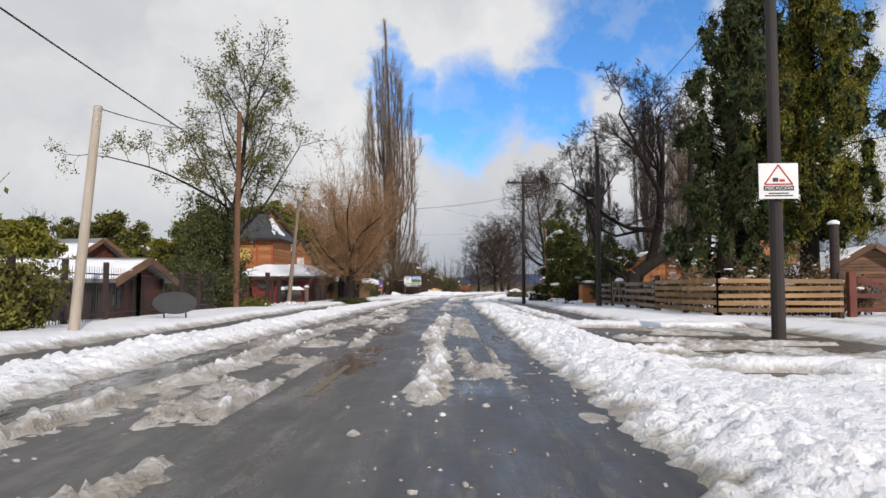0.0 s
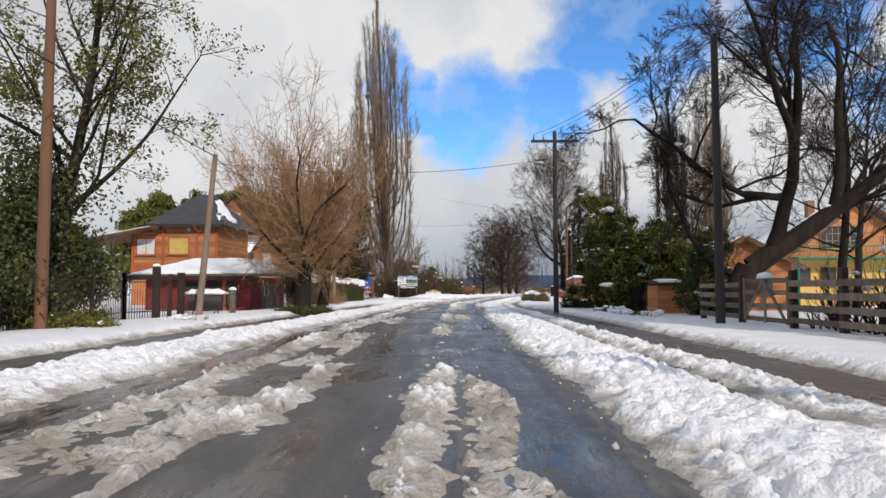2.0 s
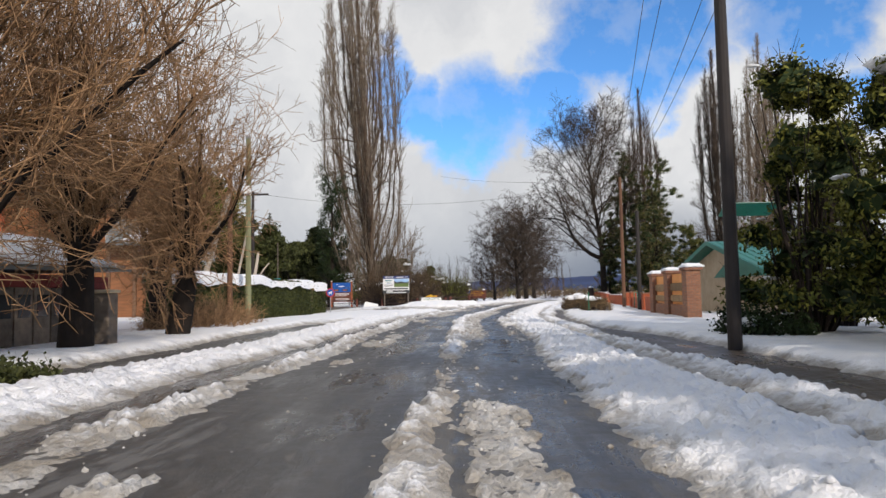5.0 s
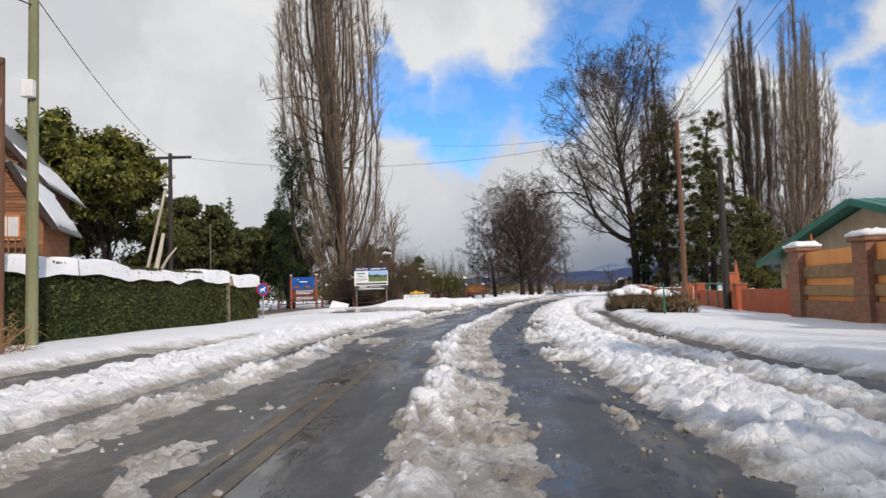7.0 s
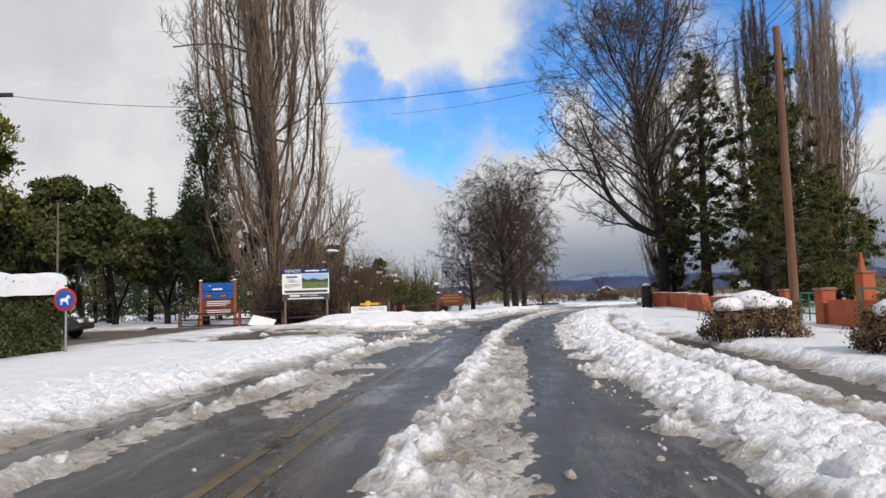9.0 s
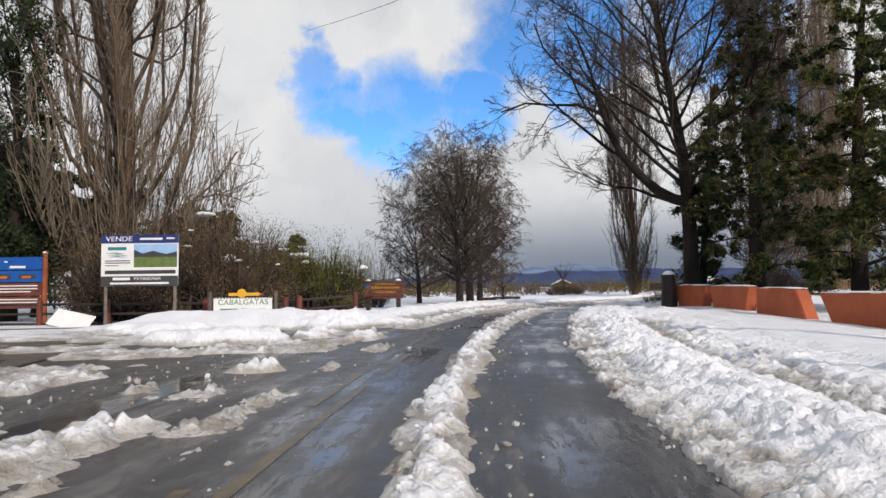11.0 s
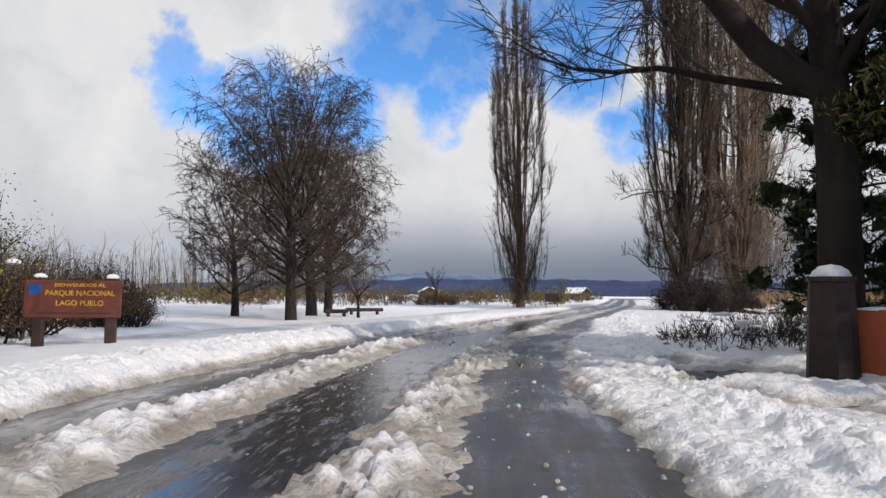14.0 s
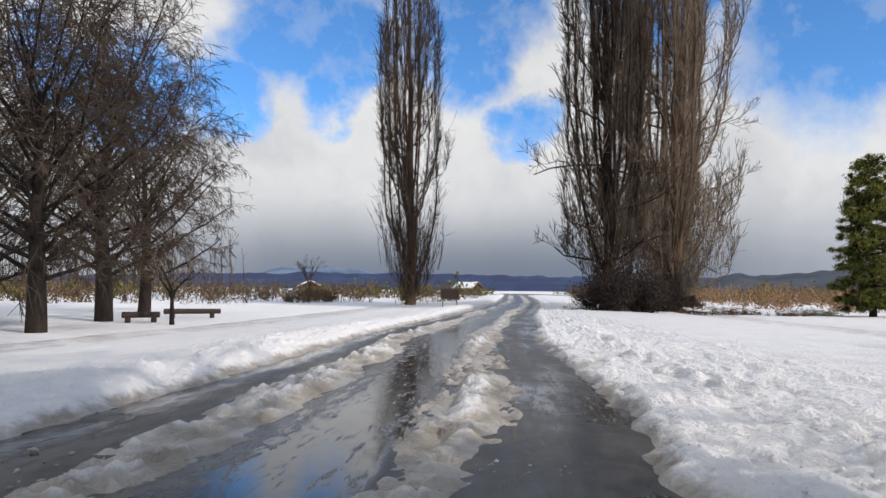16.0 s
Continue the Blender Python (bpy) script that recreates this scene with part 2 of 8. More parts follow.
POLE_BROWN = surface("weathered_brown_pole", (0.20, 0.10, 0.055), (0.10, 0.05, 0.03), 0.8, 1.5, 40.0, 0.5, stretch=(1, 1, 0.12))
POLE_GREY = surface("bleached_pole", (0.50, 0.44, 0.36), (0.30, 0.25, 0.20), 0.8, 1.5, 40.0, 0.5, stretch=(1, 1, 0.12))
POLE_WORN = surface("worn_brown_pole", (0.27, 0.21, 0.16), (0.12, 0.085, 0.06), 0.8, 1.5, 40.0, 0.5, stretch=(1, 1, 0.12))
POLE_DARK = surface("tarred_pole", (0.045, 0.036, 0.032), (0.02, 0.017, 0.016), 0.7, 1.5, 40.0, 0.5, stretch=(1, 1, 0.12))
POLE_GREEN = surface("treated_green_pole", (0.27, 0.29, 0.16), (0.15, 0.15, 0.08), 0.8, 1.5, 40.0, 0.4, stretch=(1, 1, 0.12))
TIMBER = surface("brown_timber", (0.20, 0.11, 0.06), (0.09, 0.05, 0.03), 0.75, 2.0, 35.0, 0.5, stretch=(0.4, 0.4, 2.0), vary=0.2)
TIMBER_PALE = surface("pale_timber", (0.50, 0.35, 0.17), (0.32, 0.2, 0.09), 0.75, 2.0, 35.0, 0.5, stretch=(0.3, 2.0, 2.0), vary=0.25)
TIMBER_FENCE = surface("rough_fence_boards", (0.30, 0.19, 0.09), (0.15, 0.09, 0.045), 0.8, 1.2, 35.0, 0.5, stretch=(0.3, 2.0, 2.0), vary=0.35)
TIMBER_GREY = surface("grey_weathered_timber", (0.20, 0.165, 0.13), (0.10, 0.08, 0.065), 0.85, 2.0, 35.0, 0.6, stretch=(0.4, 2.0, 2.0), vary=0.3)
TIMBER_DARK = surface("dark_stained_timber", (0.045, 0.026, 0.02), (0.02, 0.013, 0.011), 0.7, 2.0, 35.0, 0.4, stretch=(0.5, 0.5, 2.0), vary=0.2)
TIMBER_RED = surface("red_brown_timber", (0.15, 0.045, 0.028), (0.075, 0.022, 0.015), 0.7, 2.0, 35.0, 0.4, vary=0.2)
POST_RED = surface("red_brown_posts", (0.36, 0.10, 0.035), (0.22, 0.06, 0.025), 0.6, 2.0, 35.0, 0.3)
RED_PAINT = surface("red_painted_boards", (0.26, 0.035, 0.03), (0.12, 0.018, 0.017), 0.7, 1.5, 25.0, 0.3, vary=0.15)
ORANGE_LOG = surface("orange_log_siding", (0.48, 0.20, 0.075), (0.30, 0.115, 0.04), 0.7, 1.8, 30.0, 0.4, stretch=(0.4, 0.4, 3.0), vary=0.22)
ORANGE_PLASTER = surface("terracotta_plaster", (0.42, 0.11, 0.045), (0.30, 0.07, 0.03), 0.85, 1.2, 25.0, 0.3)
ORANGE_BRIGHT = surface("sunny_orange_plaster", (0.80, 0.36, 0.12), (0.66, 0.27, 0.08), 0.85, 1.2, 25.0, 0.3)
ORANGE_LIGHT = surface("orange_plaster", (0.62, 0.25, 0.08), (0.48, 0.17, 0.055), 0.85, 1.2, 25.0, 0.3)
BRICK = surface("brown_brick", (0.34, 0.16, 0.085), (0.2, 0.09, 0.05), 0.9, 3.0, 40.0, 0.5, vary=0.25)
YELLOW_PLASTER = surface("yellow_plaster", (0.66, 0.44, 0.14), (0.55, 0.34, 0.1), 0.85, 0.8, 25.0, 0.2)
LOG_BROWN = surface("brown_log_siding", (0.30, 0.13, 0.055), (0.15, 0.065, 0.03), 0.75, 1.8, 30.0, 0.5, stretch=(0.4, 0.4, 3.0), vary=0.25)
CREAM = surface("cream_boards", (0.50, 0.42, 0.30), (0.38, 0.3, 0.2), 0.8, 1.5, 30.0, 0.2)
GREEN_METAL = surface("green_roof_sheet", (0.018, 0.17, 0.125), (0.012, 0.12, 0.09), 0.4, 0.8, 20.0, 0.1, spec=0.5)
GREEN_PAINT = surface("green_painted_steel", (0.01, 0.20, 0.11), (0.008, 0.13, 0.07), 0.4, 2.0, 30.0, 0.1)
SLATE = surface("dark_slate_roof", (0.05, 0.052, 0.058), (0.028, 0.029, 0.033), 0.6, 1.5, 12.0, 0.5, vary=0.2)
ROOF_GREY = surface("grey_roof_sheet", (0.22, 0.23, 0.22), (0.13, 0.14, 0.135), 0.5, 0.8, 20.0, 0.2)
IRON = surface("black_iron", (0.02, 0.019, 0.019), (0.035, 0.025, 0.02), 0.5, 3.0, 40.0, 0.2)
STEEL = surface("grey_galvanised_steel", (0.42, 0.43, 0.44), (0.3, 0.31, 0.32), 0.42, 3.0, 40.0, 0.1, metal=0.7)
PAINT_WHITE = surface("white_sign_paint", (0.80, 0.80, 0.78), (0.70, 0.70, 0.68), 0.45, 1.5, 15.0, 0.05)
PAINT_BLUE = surface("blue_sign_paint", (0.012, 0.10, 0.40), (0.01, 0.075, 0.30), 0.45, 1.5, 15.0, 0.05)
PAINT_NAVY = surface("navy_sign_paint", (0.025, 0.04, 0.16), (0.02, 0.03, 0.12), 0.45, 1.5, 15.0, 0.05)
PAINT_RED = surface("red_sign_paint", (0.55, 0.025, 0.02), (0.42, 0.02, 0.015), 0.45, 1.5, 15.0, 0.05)
PAINT_BLACK = surface("black_sign_paint", (0.02, 0.02, 0.02), (0.03, 0.03, 0.03), 0.45, 1.5, 15.0, 0.05)
PAINT_YELLOW = surface("yellow_paint", (0.70, 0.40, 0.03), (0.55, 0.3, 0.02), 0.6, 1.5, 15.0, 0.05)
PAINT_ORANGE = surface("orange_sign_paint", (0.60, 0.16, 0.03), (0.45, 0.11, 0.02), 0.5, 1.5, 15.0, 0.05)
PAINT_GREY = surface("grey_sign_paint", (0.06, 0.062, 0.062), (0.04, 0.042, 0.042), 0.5, 1.5, 15.0, 0.05)
PAINT_TEAL = surface("teal_sign_paint", (0.03, 0.22, 0.24), (0.02, 0.16, 0.18), 0.5, 1.5, 15.0, 0.05)
PAINT_MEADOW = surface("printed_meadow", (0.16, 0.22, 0.06), (0.08, 0.12, 0.04), 0.5, 4.0, 15.0, 0.05)
PAINT_SKY = surface("printed_sky", (0.35, 0.52, 0.72), (0.25, 0.42, 0.66), 0.5, 4.0, 15.0, 0.05)
PAINT_GREENTXT = surface("green_lettering", (0.10, 0.20, 0.05), (0.08, 0.15, 0.04), 0.5, 4.0, 15.0, 0.05)
LINE_YELLOW = surface("worn_road_paint", (0.17, 0.12, 0.05), (0.055, 0.05, 0.045), 0.4, 5.0, 40.0, 0.3)
GLASS = surface("dark_window_glass", (0.035, 0.042, 0.05), (0.05, 0.055, 0.06), 0.06, 1.0, 3.0, 0.02, spec=0.6)
CURTAIN = surface("ochre_blind", (0.55, 0.40, 0.12), (0.44, 0.31, 0.08), 0.6, 3.0, 30.0, 0.05)
CURTAIN_WHITE = surface("white_curtain", (0.62, 0.62, 0.60), (0.45, 0.46, 0.46), 0.6, 3.0, 30.0, 0.05)
RUBBER = surface("black_rubber", (0.018, 0.018, 0.018), (0.03, 0.03, 0.03), 0.8, 3.0, 40.0, 0.2)
CAR_PAINT = surface("charcoal_car_paint", (0.03, 0.032, 0.036), (0.022, 0.024, 0.027), 0.22, 1.0, 10.0, 0.02, spec=0.6)

# ---- tools for building ----


def fast_mesh(name, verts, faces):
    """A mesh from arrays: verts (n, 3), faces (m, 3 or 4)."""
    verts, faces = np.asarray(verts, dtype=np.float32), np.asarray(faces, dtype=np.int32)
    me = bpy.data.meshes.new(name)
    k = faces.shape[1]
    me.vertices.add(len(verts))
    me.vertices.foreach_set("co", verts.ravel())
    me.loops.add(faces.size)
    me.loops.foreach_set("vertex_index", faces.ravel())
    me.polygons.add(len(faces))
    me.polygons.foreach_set("loop_start", np.arange(0, faces.size, k, dtype=np.int32))
    me.update(calc_edges=True)
    me.validate()
    return me


def smooth(me):
    me.polygons.foreach_set("use_smooth", np.ones(len(me.polygons), dtype=bool))
    return me


def thing(name, at, label, category, group="", turn=0.0, kind=""):
    """An Empty at a thing's base, which parents its parts."""
    ob = new(name)
    ob.empty_display_size = 0.2
    ob.matrix_basis = Matrix.Translation(at) @ Matrix.Rotation(radians(turn), 4, "Z")
    return tagged(ob, label, category, group, kind)


def part(name, shape, material, parent, label=""):
    """One mesh object under a thing or a part, from a bmesh or a mesh."""
    if isinstance(shape, bmesh.types.BMesh):
        me = bpy.data.meshes.new(name)
        shape.to_mesh(me)
        shape.free()
    else:
        me = shape
    if material is not None and not me.materials:
        me.materials.append(material)
    ob = new(name, me)
    ob.parent = parent
    return tagged(ob, label)


def box(x0, x1, y0, y1, z0, z1, bevel=0.0, bm=None):
    own = bmesh.new()
    bmesh.ops.create_cube(own, size=1.0, matrix=Matrix.Translation(((x0 + x1) / 2, (y0 + y1) / 2, (z0 + z1) / 2)) @ Matrix.Diagonal((x1 - x0, y1 - y0, z1 - z0, 1)))
    if bevel:
        bmesh.ops.bevel(own, geom=own.edges[:], offset=bevel, segments=1, affect="EDGES")
    return own if bm is None else join(bm, own)


def join(bm, other):
    me = bpy.data.meshes.new("tmp")
    other.to_mesh(me)
    other.free()
    bm.from_mesh(me)
    bpy.data.meshes.remove(me)
    return bm


def move(bm, m):
    bmesh.ops.transform(bm, matrix=m, verts=bm.verts[:])
    return bm


def rod(a, b, r0, r1=None, sides=8):
    """A capped round bar from a to b."""
    a, b = Vector(a), Vector(b)
    bm = bmesh.new()
    bmesh.ops.create_cone(bm, cap_ends=True, segments=sides, radius1=r0, radius2=r0 if r1 is None else r1, depth=(b - a).length)
    q = (b - a).to_track_quat("Z", "Y").to_matrix().to_4x4()
    return move(bm, Matrix.Translation((a + b) / 2) @ q)


def prism(outline, depth, axis="y"):
    """A flat outline of (u, z) points pushed through depth metres, centred, along y or x."""
    bm = bmesh.new()
    rows = []
    for s in (-depth / 2, depth / 2):
        rows.append([bm.verts.new((u, s, z) if axis == "y" else (s, u, z)) for u, z in outline])
    bm.faces.new(rows[0])
    bm.faces.new(rows[1][::-1])
    for i in range(len(outline)):
        j = (i + 1) % len(outline)
        bm.faces.new((rows[0][j], rows[0][i], rows[1][i], rows[1][j]))
    bmesh.ops.recalc_face_normals(bm, faces=bm.faces[:])
    return bm


def hash2(ix, iy, seed):
    n = (ix.astype(np.int64) * 374761393 + iy.astype(np.int64) * 668265263 + seed * 982451653) & 0x7FFFFFFF
    n = ((n ^ (n >> 13)) * 1274126177) & 0x7FFFFFFF
    n = n ^ (n >> 16)
    return (n & 0xFFFF) / 65535.0


def vnoise(x, y, size, seed=0):
    """Smooth value noise, 0 to 1, with cells of that size."""
    x, y = np.asarray(x) / size, np.asarray(y) / size
    ix, iy = np.floor(x), np.floor(y)
    fx, fy = x - ix, y - iy
    fx, fy = fx * fx * (3 - 2 * fx), fy * fy * (3 - 2 * fy)
    a, b = hash2(ix, iy, seed), hash2(ix + 1, iy, seed)
    c, d = hash2(ix, iy + 1, seed), hash2(ix + 1, iy + 1, seed)
    return (a * (1 - fx) + b * fx) * (1 - fy) + (c * (1 - fx) + d * fx) * fy


def fbm(x, y, size, seed=0, octaves=3):
    out, amp, tot = 0.0, 1.0, 0.0
    for k in range(octaves):
        out = out + amp * vnoise(x, y, size / 2 ** k, seed + 17 * k)
        tot += amp
        amp *= 0.55
    return out / tot


def sstep(x, a, b):
    u = np.clip((np.asarray(x, dtype=float) - a) / (b - a), 0, 1)
    return u * u * (3 - 2 * u)


# ---- the lie of the land ----
LEVEL_Y = (-60, 36, 60, 80, 90, 98, 106, 115, 125, 160, 200, 300, 900)
LEVEL_Z = (0.08, 0.08, -0.07, -0.10, -0.17, -0.16, -0.06, 0.06, 0.10, -0.20, 0.0, 0.5, 1.5)


def level(y):
    return np.interp(y, LEVEL_Y, LEVEL_Z)


def dip(d, y):
    """The field on the left lies a little lower than the road past the side road."""
    return -0.38 * sstep(-np.asarray(d), 4.5, 11.0) * sstep(y, 109, 117) - 0.12 * sstep(d, 6.0, 10.0) * sstep(y, 70, 90)


def ground_z(x, y):
    """Top of the lying snow away from the road."""
    d = float(side_of_road(np.array([x]), np.array([y]))[0])
    return float(level(y) + dip(d, y)) + 0.12


# the road's line: straight, then a long bend to the right
LINE_X = [0.55, 0.58, 0.64, 0.68, 0.72, 0.88, 1.08, 1.25, 1.75, 3.05, 4.15, 5.55, 7.55, 10.2, 13.4, 17.6, 23.8, 36.4, 47.7, 62.0, 85.0, 140.0]
LINE_Y = [-40.0, -10.0, 8.4, 25.4, 36.0, 55.0, 63.3, 71.2, 79.5, 90.1, 97.2, 104.1, 111.1, 118.0, 124.9, 131.5, 142.0, 160.8, 176.4, 197.0, 233.0, 320.0]


def road_line(step):
    """Points every step metres along the road, with the unit vector to the right."""
    pts = np.array([LINE_X, LINE_Y]).T
    s = np.concatenate([[0], np.cumsum(np.hypot(*np.diff(pts, axis=0).T))])
    q = np.arange(0, s[-1], 0.5)
    x, y = np.interp(q, s, pts[:, 0]), np.interp(q, s, pts[:, 1])
    k = np.hanning(21)
    k /= k.sum()
    xs, ys = np.convolve(np.pad(x, 10, "edge"), k, "valid"), np.convolve(np.pad(y, 10, "edge"), k, "valid")
    xs[:12], ys[:12] = x[:12], y[:12]
    s2 = np.concatenate([[0], np.cumsum(np.hypot(np.diff(xs), np.diff(ys)))])
    out = step if isinstance(step, np.ndarray) else np.arange(0, s2[-1], step)
    X, Y = np.interp(out, s2, xs), np.interp(out, s2, ys)
    tx, ty = np.gradient(X, out), np.gradient(Y, out)
    L = np.hypot(tx, ty)
    return out, X, Y, ty / L, -tx / L


S_FINE, LX, LY, NX, NY = road_line(1.0)


def side_of_road(x, y):
    """Signed metres to the right of the road's line."""
    x, y = np.asarray(x, dtype=float), np.asarray(y, dtype=float)
    d2 = (x[..., None] - LX) ** 2 + (y[..., None] - LY) ** 2
    i = d2.argmin(-1)
    return (x - LX[i]) * NX[i] + (y - LY[i]) * NY[i]


def domes(x, y, size, seed):
    """Heaped clods: rounded lumps of uneven size, 0 between them, up to 1."""
    cx, cy = np.floor(np.asarray(x) / size), np.floor(np.asarray(y) / size)
    best = np.zeros(np.shape(x))
    for i in (-1, 0, 1):
        for j in (-1, 0, 1):
            a, b = cx + i, cy + j
            px, py = (a + hash2(a, b, seed)) * size, (b + hash2(a, b, seed + 1)) * size
            r = size * (0.35 + 0.6 * hash2(a, b, seed + 2))
            best = np.maximum(best, np.clip(1 - ((x - px) ** 2 + (y - py) ** 2) / r ** 2, 0, 1) ** 0.7 * (0.5 + 0.5 * hash2(a, b, seed + 3)))
    return best


def snow_depth(x, y, d):
    """How thick the snow lies: banks, ridges between the wheel tracks, bare lanes."""
    n1, n2 = fbm(x, y, 1.6, 3), fbm(x, y, 0.45, 9)
    lump = domes(x + 0.10 * (n2 - 0.5), y, 0.31, 21)
    clod = domes(x, y + 0.10 * (n2 - 0.5), 0.165, 5)
    grit = domes(x + 0.04 * n2, y, 0.088, 8)
    patch = fbm(y * 0.45 + 3.1 * np.round(d * 0.7), d * 0.9, 2.2, 31, 2)
    run = 0.65 + 0.7 * vnoise(y, 0 * y + np.round(d * 0.5), 1.3, 35)
    wob = (fbm(x * 0.6, y * 0.35, 1.9, 41, 2) - 0.5) * 0.42 + (n2 - 0.5) * 0.28 + (vnoise(x, y, 0.2, 43) - 0.5) * 0.16 + (vnoise(x, y, 0.09, 46) - 0.5) * 0.10
    e = d + wob

    crumbs = 1.55 * np.maximum(np.maximum(0.85 * lump, clod), 0.55 * grit) + 0.15 * grit - 0.35

    def ridge(c, w, h, holes=0.0, crumb=0.75):
        """A heap along the road: middle, half width, height; holes breaks it up into clods."""
        p = np.clip(1 - ((e - c) / w) ** 2, -1, 1)
        return h * np.where(p > 0, p ** 0.95 * run * (1 - crumb + crumb * crumbs), p) - holes * h * 2.6 * sstep(patch, 0.64, 0.42)

    def only(where, v):
        return v * where - 0.4 * (1 - where)

    late, mid = sstep(y, 104, 114), sstep(y, 55, 64)
    early = 1 - sstep(y, 30, 40)
    t = np.full(np.shape(x), -0.15)
    # left: field, footpath track, bank, ridges between wheel tracks
    t = np.maximum(t, 0.26 * (1 - sstep(e, -7.6, -6.9)) - 0.08)
    t = np.maximum(t, ridge(-5.6 + 0.2 * mid, 0.92, 0.19, 0.0, 0.35))
    fill = sstep(y, 70, 84)
    t = np.maximum(t, only(fill, 0.28 * (1 - sstep(e, -5.9, -4.7)) - 0.07))
    path = sstep(e, -8.6, -8.0) * (1 - sstep(e, -7.0, -6.5)) * (1 - fill)
    t = t - path * (0.30 - 0.12 * n1)
    t = np.maximum(t, ridge(-3.5 + 0.6 * late, 0.44 + 0.06 * late, 0.11, 0.22))
    t = np.maximum(t, only(early, ridge(-2.1, 0.33, 0.09, 0.6)))
    # the ridge under the car and the slush round it
    slush = 0.055 * clod + 0.055 * grit + 0.015 * lump - 0.045
    t = np.maximum(t, ridge(-0.35 - 0.12 * mid - 0.1 * late, 0.24 + 0.04 * mid + 0.14 * late, 0.10 + 0.035 * mid - 0.03 * late, 0.55 * (1 - mid) + 0.15 * late))
    t = np.maximum(t, only(sstep(e, -0.5, -0.2) * (1 - sstep(e, 0.35, 0.95)) * mid * (1 - sstep(y, 92, 99)), slush + 0.025 * sstep(e, 0.4, -0.3)))
    t = np.maximum(t, only((1 - mid) * sstep(e, -0.2, 0.1) * (1 - sstep(e, 0.7, 0.9)) * sstep(patch, 0.57, 0.68), slush))
    t = np.maximum(t, only(sstep(e, -3.2, -2.9) * (1 - sstep(e, -2.3, -1.9)) * sstep(n1, 0.45, 0.6) * (1 - late), slush))
    t = np.maximum(t, only(late * sstep(e, -1.2, -1.0) * (1 - sstep(e, -0.1, 0.5)) * sstep(n1, 0.36, 0.52), slush))
    # right: bank, rut, ridge, muddy track, verge
    t = np.maximum(t, ridge(2.4 + 0.32 * mid, 0.92 - 0.14 * mid, 0.21, 0.0, 0.34))
    t = np.maximum(t, only(mid * sstep(e, 1.2, 1.5) * (1 - sstep(e, 2.1, 2.4)) * sstep(n1, 0.34, 0.5), slush + 0.02))
    t = np.maximum(t, ridge(4.0, 0.46, 0.12, 0.15))
    t = np.maximum(t, 0.27 * sstep(e + 0.95 * sstep(y, 62, 70), 5.75, 6.5) - 0.09)
    past = sstep(y, 112, 120)
    t = np.maximum(t, only(late, 0.22 * sstep(e + 0.5 * past, 1.25, 1.9) + 0.08 * sstep(e, 2.4, 5.0) + 0.10 * (n1 - 0.5) - 0.10))
    t = np.maximum(t, only(1 - sstep(y, 22, 27), 0.21 * sstep(e, 1.5, 2.4) + 0.10 * (n1 - 0.5) - 0.05))
    t = np.maximum(t, only(sstep(y, 84, 100), 0.18 * sstep(e, 3.9, 4.6) - 0.05))
    # yard entrance on the right and the side road on the left
    yard = sstep(d, 3.0, 4.4) * sstep(y, 8.0, 9.5) * (1 - sstep(y, 21.5, 23.5)) * (1 - sstep(d, 8.5, 10.5))
    t = t - yard * (0.42 * sstep(fbm(x * 0.5, y * 1.2, 1.9, 51) + 0.13 * np.sin(y * 2.2 + 0.3 * x), 0.25, 0.45))
    lane = (1 - sstep(d, -3.4, -2.6)) * sstep(y, 96.5, 98.5) * (1 - sstep(y + 0.12 * x, 109.2, 110.6))
    t = t - lane * (0.40 - 0.46 * sstep(fbm(x * 0.7, y, 1.8, 61), 0.56, 0.68))
    t = np.maximum(t, only(lane * sstep(fbm(x * 0.7, y, 1.3, 63), 0.42, 0.6), slush + 0.012))
    t = np.maximum(t, only(yard * sstep(fbm(x * 0.6, y * 1.4, 1.5, 53), 0.46, 0.6), slush + 0.02 * n1))
    # banks pushed up by the plough
    heap = np.exp(-((y + 0.12 * x - 111.3) / 0.7) ** 2) * (1 - sstep(d, -4.0, -3.0)) * sstep(x, -16, -9)
    t = t + heap * (0.15 + 0.35 * n1)
    t = t + 0.10 * late * sstep(e, -6.6, -5.6) * (1 - sstep(e, -5.0, -4.4))
    # brown drag marks and bare earth beside the brush
    t = t - 0.30 * np.exp(-((x - 14.8) / 1.5) ** 2 - ((y - 119) / 4.5) ** 2) * sstep(n1, 0.35, 0.6)
    near = np.exp(-(np.maximum(np.abs(d + 1.0) - 5.4, 0) / 1.2) ** 2)
    rough = 0.13 + 0.87 * near
    grow = sstep(t, 0.0, 0.10)
    t = t + rough * grow * (0.06 * (lump - 0.4) + 0.055 * (clod - 0.4) + 0.018 * (grit - 0.4) + 0.08 * (n2 - 0.5)) + grow * 0.05 * (n1 - 0.5)
    return t


